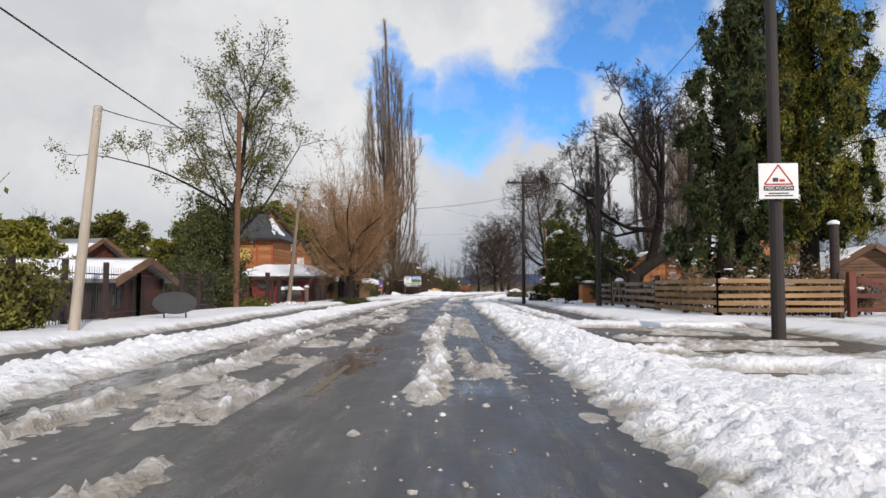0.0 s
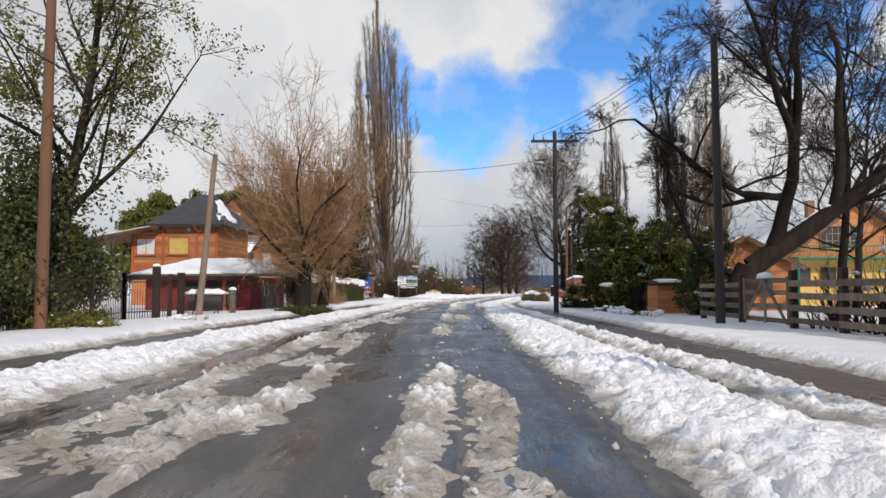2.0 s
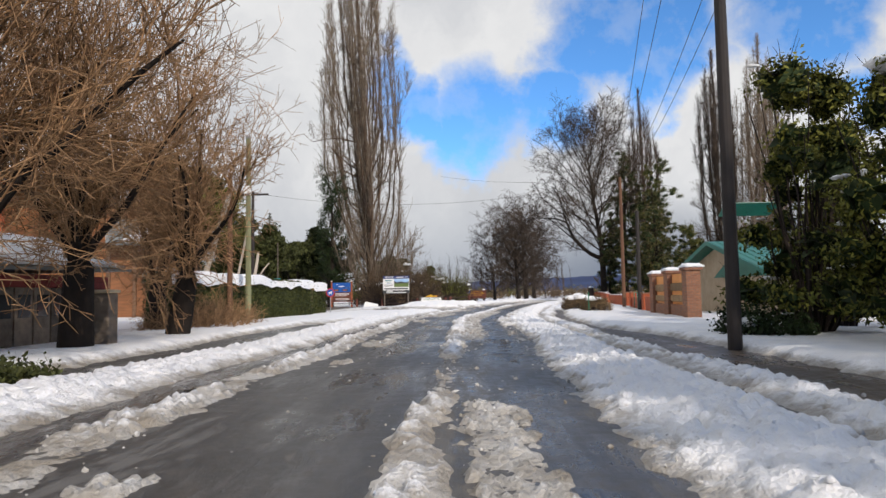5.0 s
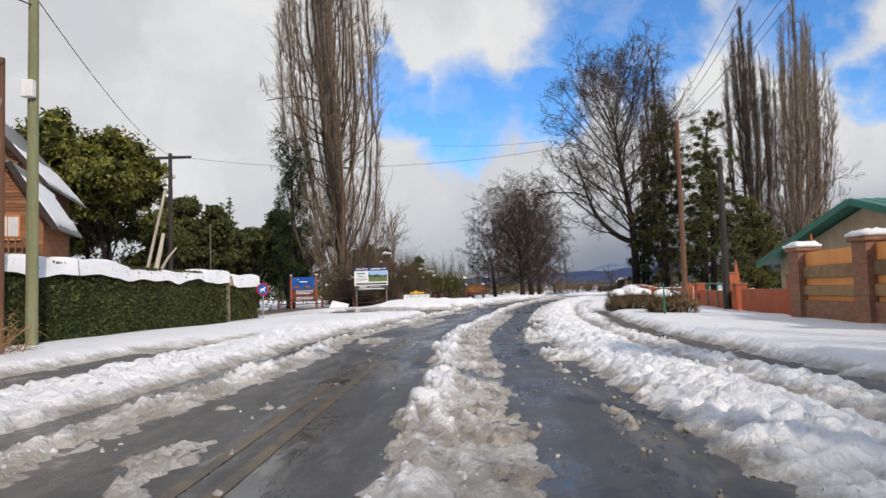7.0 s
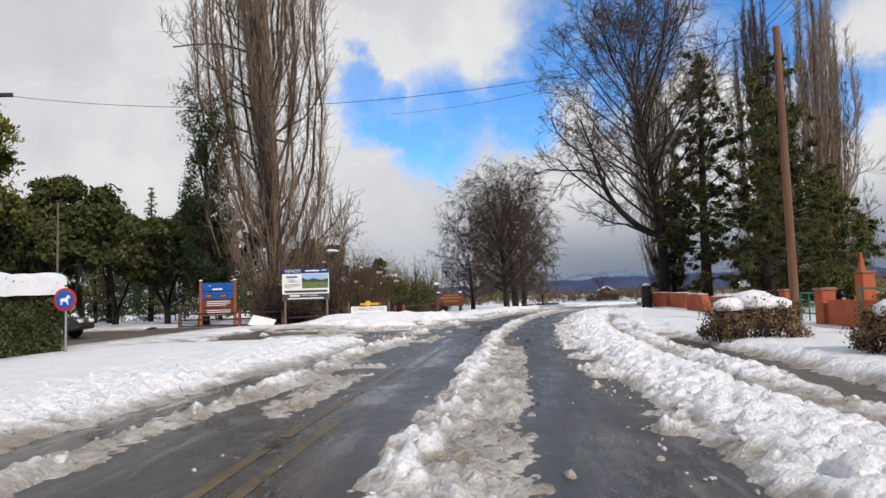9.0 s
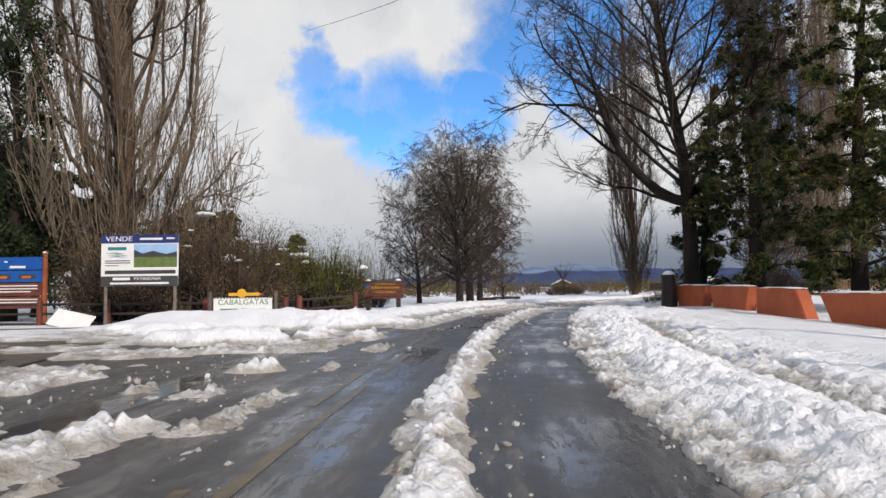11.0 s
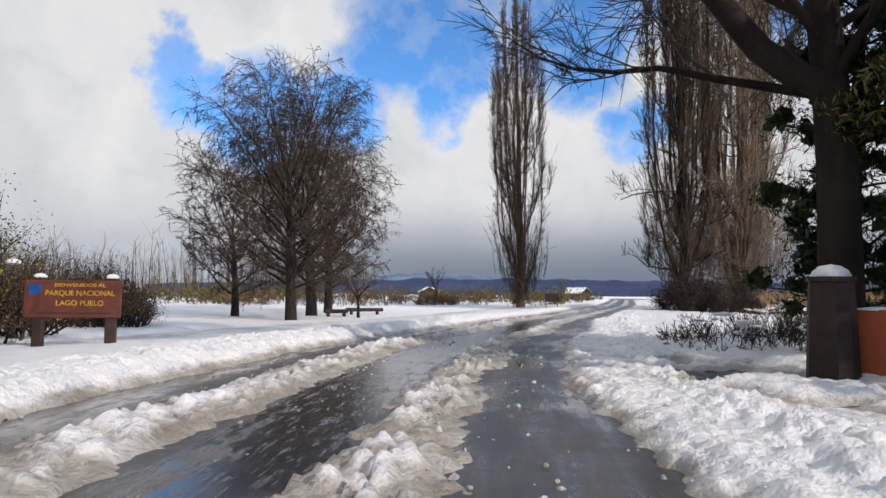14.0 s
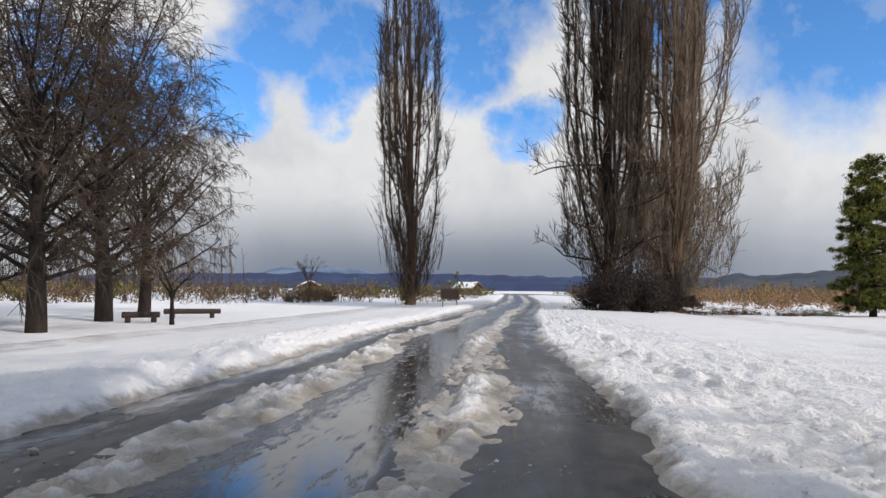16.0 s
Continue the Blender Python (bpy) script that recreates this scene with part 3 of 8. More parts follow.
def build_ground():
    # road bed
    s, X, Y, nx, ny = road_line(0.5)
    d = np.array([-9.0, -6.0, -4.4, -3, -2, -1, 0, 1, 2, 3, 4.5, 6.5, 8.5, 13.0])
    crown = 0.03 * (1 - (np.clip(np.abs(d + 1.3), 0, 4) / 4) ** 2) - 0.03
    PX, PY = X[:, None] + nx[:, None] * d, Y[:, None] + ny[:, None] * d
    PZ = level(PY) + crown + dip(np.broadcast_to(d, PX.shape), PY)
    n, k = PX.shape
    i = np.arange(n * k).reshape(n, k)
    me = fast_mesh("road", np.stack([PX, PY, PZ], -1).reshape(-1, 3), np.stack([i[:-1, :-1], i[:-1, 1:], i[1:, 1:], i[1:, :-1]], -1).reshape(-1, 4))
    uv = me.uv_layers.new(name="uv")
    U = np.stack([np.broadcast_to(d, PX.shape), np.broadcast_to(s[:, None], PX.shape)], -1).reshape(-1, 2)
    vi = np.empty(len(me.loops), dtype=np.int32)
    me.loops.foreach_get("vertex_index", vi)
    uv.data.foreach_set("uv", U[vi].astype(np.float32).ravel())
    me.materials.append(ROAD)
    tagged(new("road", smooth(me)), "wet grey asphalt road with slush between wheel tracks", "road", kind="structure")
    # side road to the left
    gx, gy = np.meshgrid(np.linspace(-41, -3.0, 77), np.linspace(95.5, 112.5, 35))
    i = np.arange(gx.size).reshape(gx.shape)
    me = fast_mesh("side_road", np.stack([gx, gy, level(gy) - 0.012 + 0 * gx], -1).reshape(-1, 3), np.stack([i[:-1, :-1], i[:-1, 1:], i[1:, 1:], i[1:, :-1]], -1).reshape(-1, 4))
    uv = me.uv_layers.new(name="uv")
    vi = np.empty(len(me.loops), dtype=np.int32)
    me.loops.foreach_get("vertex_index", vi)
    uv.data.foreach_set("uv", np.stack([gy, gx], -1).reshape(-1, 2)[vi].astype(np.float32).ravel())
    me.materials.append(ROAD)
    tagged(new("road_side", smooth(me)), "wet muddy side road joining beside the hedge", "road", kind="structure")
    # centre lines
    for off in (-1.92, -1.62):
        dd = np.array([off - 0.055, off + 0.055])
        QX, QY = X[:, None] + nx[:, None] * dd, Y[:, None] + ny[:, None] * dd
        QZ = level(QY) + 0.004
        n = len(X)
        i = np.arange(n * 2).reshape(n, 2)
        keep = (vnoise(Y[:-1] + off * 40, Y[:-1] * 0, 2.0, 77) > np.where(Y[:-1] < 62, np.where(Y[:-1] < 10, 0.3, 1.1), 0.16)) & (Y[:-1] < 106)
        f = np.stack([i[:-1, 0], i[:-1, 1], i[1:, 1], i[1:, 0]], -1)[keep]
        me = fast_mesh("road_line", np.stack([QX, QY, QZ], -1).reshape(-1, 3), f)
        me.materials.append(LINE_YELLOW)
        tagged(new("road_line", me), "worn yellow centre line on the asphalt", "road marking", kind="structure")
    # lying snow, banks and slush over it
    ds = np.concatenate([np.arange(-16, -6.6, 0.2), np.arange(-6.6, -4.6, 0.06), np.arange(-4.6, 3.4, 0.04), np.arange(3.4, 4.8, 0.06), np.arange(4.8, 7.0, 0.12), np.arange(7.0, 16.2, 0.25)])
    ss = np.concatenate([np.arange(1, 42, 0.5), np.arange(42, 172, 0.06), np.arange(172, 190, 0.2), np.arange(190, 330, 1.2)])
    s, X, Y, nx, ny = road_line(ss)
    PX, PY = X[:, None] + nx[:, None] * ds, Y[:, None] + ny[:, None] * ds
    D = np.broadcast_to(ds, PX.shape)
    T = snow_depth(PX, PY, D)
    edge = sstep(np.abs(D), 10.5, 13.5)
    T = T * (1 - edge) + edge * (0.085 + 0.10 * (fbm(PX, PY, 7.0, 71) - 0.5) - 0.07 * sstep(np.abs(D), 14.2, 16.0))
    PZ = level(PY) + dip(D, PY) + T
    n, k = PX.shape
    i = np.arange(n * k).reshape(n, k)
    f = np.stack([i[:-1, :-1], i[:-1, 1:], i[1:, 1:], i[1:, :-1]], -1).reshape(-1, 4)
    f = f[(T.ravel()[f] > -0.012).any(1)]
    used = np.zeros(n * k, dtype=bool)
    used[f.ravel()] = True
    back = np.cumsum(used) - 1
    me = fast_mesh("snow_cover", np.stack([PX, PY, PZ], -1).reshape(-1, 3)[used], back[f])
    a = me.attributes.new("thick", "FLOAT", "POINT")
    lanes = sstep(D, -4.6, -4.0) * (1 - sstep(D, 0.7, 1.5))
    a.data.foreach_set("value", (T - 0.045 * lanes).ravel()[used].astype(np.float32))
    me.materials.append(SNOW)
    tagged(new("snow_cover", smooth(me)), "churned white snow banks and slush along the road", "snow", kind="stuff")
    # the country beyond, to the horizon
    g = np.concatenate([-np.geomspace(3000, 60, 26), np.arange(-58, 92, 2.0), np.geomspace(94, 3000, 26)])
    gx, gy = np.meshgrid(g, np.concatenate([np.geomspace(-3000, -30, 12), np.arange(-28, 240, 2.0), np.geomspace(245, 4000, 22)]))
    dist = side_of_road(gx, gy)
    z = level(gy) + dip(dist, gy) + 0.10 + 0.10 * (fbm(gx, gy, 7.0, 71) - 0.5) + 0.6 * (fbm(gx, gy, 60.0, 72) - 0.5) * sstep(np.abs(dist), 25, 80)
    lane = sstep(-gx, 2, 4) * (1 - sstep(-gx, 38, 42)) * sstep(gy, 94, 97) * (1 - sstep(gy, 112, 114))
    z = z - 0.45 * np.maximum(1 - sstep(np.abs(dist), 13.6, 15.6), lane)
    i = np.arange(gx.size).reshape(gx.shape)
    me = fast_mesh("ground", np.stack([gx, gy, z], -1).reshape(-1, 3), np.stack([i[:-1, :-1], i[:-1, 1:], i[1:, 1:], i[1:, :-1]], -1).reshape(-1, 4))
    me.materials.append(SNOWCAP)
    tagged(new("ground", smooth(me)), "flat snow-covered ground", "snowfield", kind="structure")
    # snow over the side road
    gx, gy = np.meshgrid(np.arange(-44, -13.0, 0.2), np.arange(92, 116, 0.2))
    t = 0.10 - 0.2 * sstep(gy, 96.5, 98.5) * (1 - sstep(gy + 0.12 * gx, 108.5, 110)) + 0.30 * (fbm(gx, gy, 1.5, 81) - 0.42)
    t = t + np.exp(-((gy + 0.12 * gx - 111.0) / 0.7) ** 2) * 0.4 * fbm(gx, gy, 1.2, 83)
    rim = np.maximum(np.maximum(1 - sstep(gy, 95.0, 97.0), sstep(gy, 111.0, 113.0)), 1 - sstep(gx, -22.0, -18.5))
    t = t * (1 - rim) + rim * (0.10 + 0.10 * (fbm(gx, gy, 7.0, 71) - 0.5))
    i = np.arange(gx.size).reshape(gx.shape)
    f = np.stack([i[:-1, :-1], i[:-1, 1:], i[1:, 1:], i[1:, :-1]], -1).reshape(-1, 4)
    f = f[(t.ravel()[f] > 0.0).any(1)]
    me = fast_mesh("snow_side", np.stack([gx, gy, level(gy) + dip(side_of_road(gx, gy), gy) * rim + t], -1).reshape(-1, 3), f)
    a = me.attributes.new("thick", "FLOAT", "POINT")
    a.data.foreach_set("value", t.ravel().astype(np.float32))
    me.materials.append(SNOW)
    tagged(new("snow_side", smooth(me)), "trampled snow on the side road", "snow", kind="stuff")
    # loose clods thrown up by wheels
    rng = np.random.default_rng(5)
    bm = bmesh.new()
    bmesh.ops.create_icosphere(bm, subdivisions=1, radius=1.0)
    v0 = np.array([v.co[:] for v in bm.verts])
    f0 = np.array([[v.index for v in f.verts] for f in bm.faces])
    bm.free()
    ss = rng.uniform(42, 172, 7000)
    s, X, Y, nx, ny = road_line(np.sort(ss))
    lanes = np.array([-5.0, -3.5, -2.0, -0.4, 0.2, 1.6, 2.4, 3.2, 4.2])
    d = rng.choice(lanes, len(s), p=[0.14, 0.16, 0.06, 0.2, 0.1, 0.14, 0.1, 0.05, 0.05]) + rng.normal(0, 0.24, len(s))
    x, y = X + nx * d, Y + ny * d
    z = level(y) + dip(d, y) + np.maximum(snow_depth(x, y, d), -0.01)
    r = rng.lognormal(-4.25, 0.5, len(s)).clip(0.007, 0.05)
    sc = r[:, None, None] * rng.uniform(0.6, 1.3, (len(s), 1, 3)) * (1 + 0.25 * rng.normal(size=(len(s), len(v0), 1)))
    V = v0[None] * sc + np.stack([x, y, z + r * 0.25], -1)[:, None]
    Fc = f0[None] + (np.arange(len(s)) * len(v0))[:, None, None]
    me = fast_mesh("snow_clods", V.reshape(-1, 3), Fc.reshape(-1, 3))
    a = me.attributes.new("thick", "FLOAT", "POINT")
    a.data.foreach_set("value", np.repeat((r * 0.9 + 0.9 * np.maximum(snow_depth(x, y, d), 0)).astype(np.float32), len(v0)))
    me.materials.append(SNOW)
    tagged(new("snow_clods", smooth(me)), "loose clods of dirty snow thrown on the road", "snow", kind="stuff")


build_ground()

# ---- trees ----


class Limbs:
    """Collects tapered limbs as lines of points with radii, and turns them into one mesh."""

    def __init__(self):
        self.bins = {}

    def add(self, pts, radii, sides):
        self.bins.setdefault((len(pts), sides), []).append((pts, radii))

    def mesh(self, name):
        V, Fq, base = [], [], 0
        for (n, sides), items in self.bins.items():
            P = np.array([[tuple(p) for p in it[0]] for it in items])
            R = np.array([it[1] for it in items])
            tan = np.gradient(P, axis=1)
            tan /= np.linalg.norm(tan, axis=2, keepdims=True) + 1e-9
            ref = np.where(np.abs(tan[:, :1, 2:]) > 0.9, np.array([1.0, 0, 0]), np.array([0, 0, 1.0]))
            u = np.cross(tan, np.broadcast_to(ref, tan.shape))
            u /= np.linalg.norm(u, axis=2, keepdims=True) + 1e-9
            w = np.cross(tan, u)
            a = np.linspace(0, 2 * np.pi, sides, endpoint=False)
            ring = P[:, :, None] + R[:, :, None, None] * (np.cos(a)[:, None] * u[:, :, None] + np.sin(a)[:, None] * w[:, :, None])
            k = len(items)
            idx = np.arange(k * n * sides).reshape(k, n, sides) + base
            nxt = np.roll(idx, -1, axis=2)
            Fq.append(np.stack([idx[:, :-1], nxt[:, :-1], nxt[:, 1:], idx[:, 1:]], -1).reshape(-1, 4))
            V.append(ring.reshape(-1, 3))
            base += k * n * sides
        return smooth(fast_mesh(name, np.concatenate(V), np.concatenate(Fq)))


def leaf_mesh(name, centres, size, rng, droop=0.0, aspect=0.5):
    """Small pointed leaves, one diamond each, at the given places."""
    c = np.asarray(centres, dtype=float)
    n = len(c)
    s = size * rng.uniform(0.6, 1.4, (n, 1))
    a = rng.normal(size=(n, 3))
    a[:, 2] -= droop
    a /= np.linalg.norm(a, axis=1, keepdims=True)
    b = np.cross(a, rng.normal(size=(n, 3)))
    b /= np.linalg.norm(b, axis=1, keepdims=True)
    V = np.stack([c - a * s, c + b * s * aspect, c + a * s, c - b * s * aspect], 1).reshape(-1, 3)
    return fast_mesh(name, V, np.arange(n * 4).reshape(n, 4))


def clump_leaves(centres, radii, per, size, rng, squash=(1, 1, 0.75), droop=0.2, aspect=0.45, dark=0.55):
    """Foliage in rounded clumps: a shell of small leaves on each, and big leaves inside that close it, dark to paint
    the shade there.
    """
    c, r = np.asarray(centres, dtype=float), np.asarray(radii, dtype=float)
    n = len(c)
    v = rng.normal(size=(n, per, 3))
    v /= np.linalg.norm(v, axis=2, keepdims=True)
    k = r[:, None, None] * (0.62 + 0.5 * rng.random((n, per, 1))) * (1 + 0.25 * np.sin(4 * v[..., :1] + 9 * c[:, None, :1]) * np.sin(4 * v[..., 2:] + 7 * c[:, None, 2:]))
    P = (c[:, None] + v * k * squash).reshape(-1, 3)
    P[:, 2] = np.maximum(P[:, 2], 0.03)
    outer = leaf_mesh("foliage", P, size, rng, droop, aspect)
    # oversized leaves added to darken the clump's inside like shade
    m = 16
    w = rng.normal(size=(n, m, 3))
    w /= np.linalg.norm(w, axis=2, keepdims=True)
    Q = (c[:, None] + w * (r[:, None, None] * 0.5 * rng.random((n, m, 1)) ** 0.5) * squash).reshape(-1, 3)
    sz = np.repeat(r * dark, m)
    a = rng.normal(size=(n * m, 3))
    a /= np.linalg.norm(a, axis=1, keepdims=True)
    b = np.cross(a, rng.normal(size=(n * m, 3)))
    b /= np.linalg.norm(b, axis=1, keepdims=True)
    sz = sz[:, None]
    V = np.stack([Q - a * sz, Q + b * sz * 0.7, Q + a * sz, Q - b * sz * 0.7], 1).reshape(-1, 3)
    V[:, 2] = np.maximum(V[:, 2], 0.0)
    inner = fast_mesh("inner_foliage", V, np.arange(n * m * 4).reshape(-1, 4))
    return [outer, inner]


class Tree:
    def __init__(self, seed, least=0.006):
        self.least = least
        self.rng = random.Random(seed)
        self.np = np.random.default_rng(seed)
        self.wood, self.twig, self.tips = Limbs(), Limbs(), []

    def jitter(self, v, k):
        r = self.rng
        return (Vector(v) + Vector((r.gauss(0, k), r.gauss(0, k), r.gauss(0, k)))).normalized()

    def limb(self, start, way, length, r0, r1, n=5, wander=0.12, rise=0.0, sides=6, thin=False):
        """One curved limb. Returns its points and its directions."""
        p, w = Vector(start), Vector(way).normalized()
        pts, ways = [p.copy()], [w.copy()]
        for _ in range(n - 1):
            w = self.jitter(w + Vector((0, 0, rise / n)), wander)
            p = p + w * (length / (n - 1))
            pts.append(p.copy())
            ways.append(w.copy())
        if thin:
            r0, r1 = max(r0, self.least), max(r1, self.least * 0.6)
        radii = [r0 + (r1 - r0) * i / (n - 1) for i in range(n)]
        (self.twig if thin else self.wood).add(pts, radii, sides)
        return pts, ways

    def along(self, pts, f):
        k = f * (len(pts) - 1)
        i = min(int(k), len(pts) - 2)
        return pts[i].lerp(pts[i + 1], k - i)

    def fork(self, start, way, length, radius, depth, kids, spread, rise, shrink=0.68, wander=0.13, first=0.3, twig_at=1):
        """A limb and its branches, down to twigs."""
        thin = depth <= twig_at
        n = 5 if depth > 1 else (3 if depth else 2)
        pts, ways = self.limb(start, way, length, radius, radius * (0.45 if depth else 0.35), n, wander, rise, 7 if depth > 2 else (4 if depth == 2 else 3), thin)
        if depth == 0:
            self.tips.append(pts[-1])
            self.tips.append(pts[len(pts) // 2])
            return
        for k in range(kids[depth - 1]):
            f = first + (1 - first) * (k + self.rng.random()) / kids[depth - 1]
            i = min(int(f * (len(ways) - 1)), len(ways) - 1)
            side = self.jitter((0, 0, 0.01), 1.0)
            w = ways[i]
            side = (side - w * side.dot(w)).normalized()
            a = spread * self.rng.uniform(0.6, 1.3)
            cw = w * math.cos(a) + side * math.sin(a) + Vector((0, 0, rise * 0.3))
            self.fork(self.along(pts, f), cw, length * shrink * self.rng.uniform(0.65, 1.15) * (1.15 - 0.5 * f), radius * (0.9 - 0.45 * f) * 0.55, depth - 1, kids, spread, rise, shrink, wander, 0.2, twig_at)

    def finish(self, name, at, label, category, bark, twig, group="", turn=0.0, extra=()):
        t = thing(name, at, label, category, group, turn)
        if self.wood.bins:
            part("trunk", self.wood.mesh("trunk"), bark, t)
        if self.twig.bins:
            tagged(part("crown", self.twig.mesh("crown"), twig, t), kind="stuff")
        for nm, me, mat in extra:
            tagged(part(nm, me, mat, t), kind="stuff")
        return t


def base_of(x, y, sink=0.12):
    return (x, y, ground_z(x, y) - sink)


def poplar(name, at, height, width, seed, label, leaders=48, bark=BARK_BROWN, twig=TWIG_TAN, density=1.0, lean=(0, 0), group="", widest=0.4, foot=0.55, fall=1.8, shag=0, least=0.017):
    """A bare column poplar: a trunk with many leaders that sweep out and then rise side by side, clothed in upright shoots."""
    t = Tree(seed, least)
    rng = t.rng

    def profile(u):
        if u < widest:
            return foot + (1 - foot) * math.sin(1.5708 * u / widest)
        return max(1 - ((u - widest) / (1 - widest)) ** fall, 0.0)

    def axis(z):
        k = (z / height) ** 1.3
        return Vector((lean[0] * k, lean[1] * k, z))

    n = 16
    pts = [axis(height * i / (n - 1)) + Vector((rng.gauss(0, 0.06), rng.gauss(0, 0.06), 0)) for i in range(n)]
    t.wood.add(pts, [0.0105 * height * (1 - 0.97 * i / (n - 1)) * (1.25 if i == 0 else 1.0) + 0.012 for i in range(n)], 10)
    lines = [(pts, 0.35)]
    for k in range(leaders):
        u0 = 0.02 + 0.62 * rng.random() ** 1.5
        a = 2.4 * k + rng.uniform(-0.5, 0.5)
        r = width * 0.5 * rng.uniform(0.12, 1.0) ** 0.6
        u1 = u0 + 0.12
        while u1 < 0.985 and profile(u1) * width * 0.5 > r:
            u1 += 0.02
        u1 = min(u1 * rng.uniform(0.94, 1.02), 0.99)
        L = height * (u1 - u0)
        way = Vector((math.cos(a), math.sin(a), 0))
        m = 10
        lp = []
        for i in range(m):
            f = i / (m - 1)
            z = height * u0 + L * f
            lp.append(axis(z) + way * (r * (1 - math.exp(-6.5 * f)) * (1 - 0.12 * f)) + Vector((rng.gauss(0, 0.13), rng.gauss(0, 0.13), 0)) * (1 if i else 0))
        r0 = min(0.0034 * L + 0.02, 0.006 * height * (1 - u0))
        t.wood.add(lp, [r0 * (1 - 0.85 * i / (m - 1)) for i in range(m)], 5)
        lines.append((lp, 0.03))
    for lp, low in lines:
        L = (lp[-1] - lp[0]).length
        main = lp is pts
        for k in range(int(L / 0.2 * density * (2 if main else 1))):
            f = low + (0.985 - low) * rng.random() ** (0.55 if main else 1.0)
            p = t.along(lp, f)
            out = p - axis(p.z)
            out.z = 0
            out = out.normalized() if out.length > 0.1 else Vector((0, 0, 0))
            a = rng.random() * 6.283
            side = Vector((math.cos(a), math.sin(a), 0)) * rng.uniform(0.1, 0.55) + out * rng.uniform(-0.1, 0.4)
            S = rng.uniform(0.9, 2.5) * (1.1 - 0.45 * p.z / height)
            sp, sw = t.limb(p, side + Vector((0, 0, 1)), S, 0.020, 0.010, 3, 0.12, 0.5, 3, True)
            for _ in range(2):
                q = t.along(sp, rng.uniform(0.15, 0.95))
                t.limb(q, t.jitter(sw[1], 0.42), S * rng.uniform(0.25, 0.55), 0.014, 0.008, 2, 0.15, 0.2, 3, True)
    for _ in range(int(26 * density * width)):
        a = rng.random() * 6.283
        z = height * rng.uniform(0.0, 0.2)
        p = axis(z) + Vector((math.cos(a), math.sin(a), 0)) * width * 0.5 * profile(z / height) * rng.random() ** 0.6 * min(0.25 + z / (0.12 * height), 1.0)
        sp, sw = t.limb(p, (math.cos(a) * 0.25, math.sin(a) * 0.25, 1), rng.uniform(1.5, 4.5), 0.03, 0.012, 4, 0.1, 0.3, 3, True)
        for _k in range(4):
            t.limb(t.along(sp, rng.uniform(0.1, 0.95)), t.jitter(sw[1], 0.45), rng.uniform(0.5, 1.5), 0.016, 0.008, 2, 0.15, 0.2, 3, True)
    for _ in range(shag):
        a = rng.random() * 6.283
        p = axis(height * rng.uniform(0.05, 0.4))
        t.fork(p, (math.cos(a), math.sin(a), 0.15), width * rng.uniform(0.4, 0.72), 0.10, 3, (5, 5, 4), 0.75, 0.55, 0.6, 0.25, 0.25, 1)
    return t.finish(name, at, label, "tree", bark, twig, group)


def crown_tree(name, at, height, width, seed, label, limbs=30, low=0.2, bark=BARK_DARK, twig=TWIG_DARK, group="", droop=0.0, least=0.011, kids=(7, 6, 4), lean=(0.02, 0, 1), radius=None, leaf=None, per=5, size=0.07, puff=0.15, peak=0.42, tilt=0.3, trunk=0.8, extra=()):
    """A tree with a leader and a full rounded crown: limbs that sweep up, ending in masses of fine twigs."""
    t = Tree(seed, least)
    rng = t.rng
    radius = radius or height * 0.021
    tr, tw = t.limb((0, 0, 0), lean, height * trunk, radius * 1.2, radius * 0.22, 11, 0.035, 0.1, 12)
    for k in range(limbs):
        f = low + (0.99 - low) * (k + rng.random()) / limbs
        a = 2.4 * k + rng.uniform(-0.4, 0.4)
        u = f * trunk
        R = width * 0.5 * max(1 - abs((u - peak) / (1.02 - peak if u > peak else peak + 0.12)) ** 2.2, 0.12) ** 0.5
        up = tilt + 1.6 * f * f
        L = R * math.sqrt(1 + up * up * 0.6) * rng.uniform(0.75, 1.1)
        L = min(L, height * (1.03 - u) * 1.1)
        lp, lw = t.limb(t.along(tr, f), (math.cos(a), math.sin(a), up), L, radius * 0.34 * (1.15 - 0.75 * f), 0.02, 8, 0.11, 0.45, 6)
        for j in range(kids[0]):
            g = 0.18 + 0.82 * (j + rng.random()) / kids[0]
            L2 = L * rng.uniform(0.28, 0.5) * (1.2 - 0.6 * g)
            sp, sw = t.limb(t.along(lp, g), lw[min(int(g * 7), 6)] + t.jitter((0, 0, 0.1), 1.0) * 0.95, L2, radius * 0.07, 0.012, 6, 0.16, 0.3 - droop, 4, True)
            for m in range(kids[1]):
                q = 0.15 + 0.85 * (m + rng.random()) / kids[1]
                L3 = L2 * rng.uniform(0.3, 0.6)
                cp, cw = t.limb(t.along(sp, q), sw[3] + t.jitter((0, 0, -droop * 0.4), 1.0) * 0.9, L3, 0.014, 0.007, 3, 0.2, 0.15 - droop * 2.0, 3, True)
                t.tips.append(cp[-1])
                for _ in range(kids[2]):
                    tp, _w = t.limb(t.along(cp, rng.uniform(0.2, 1.0)), cw[2] + t.jitter((0, 0, -droop), 0.8) * 0.8, L3 * rng.uniform(0.3, 0.7), 0.009, 0.005, 2, 0.2, -droop * 1.5, 3, True)
                    t.tips.append(tp[-1])
    extra = list(extra)
    if leaf is not None:
        tips = np.array([tuple(p) for p in t.tips])
        c = np.repeat(tips, per, axis=0)
        extra.append(("foliage", leaf_mesh("foliage", c + t.np.normal(0, puff, c.shape), size, t.np, 0.3, 0.4), leaf))
    return t.finish(name, at, label, "tree", bark, twig, group, 0, extra)


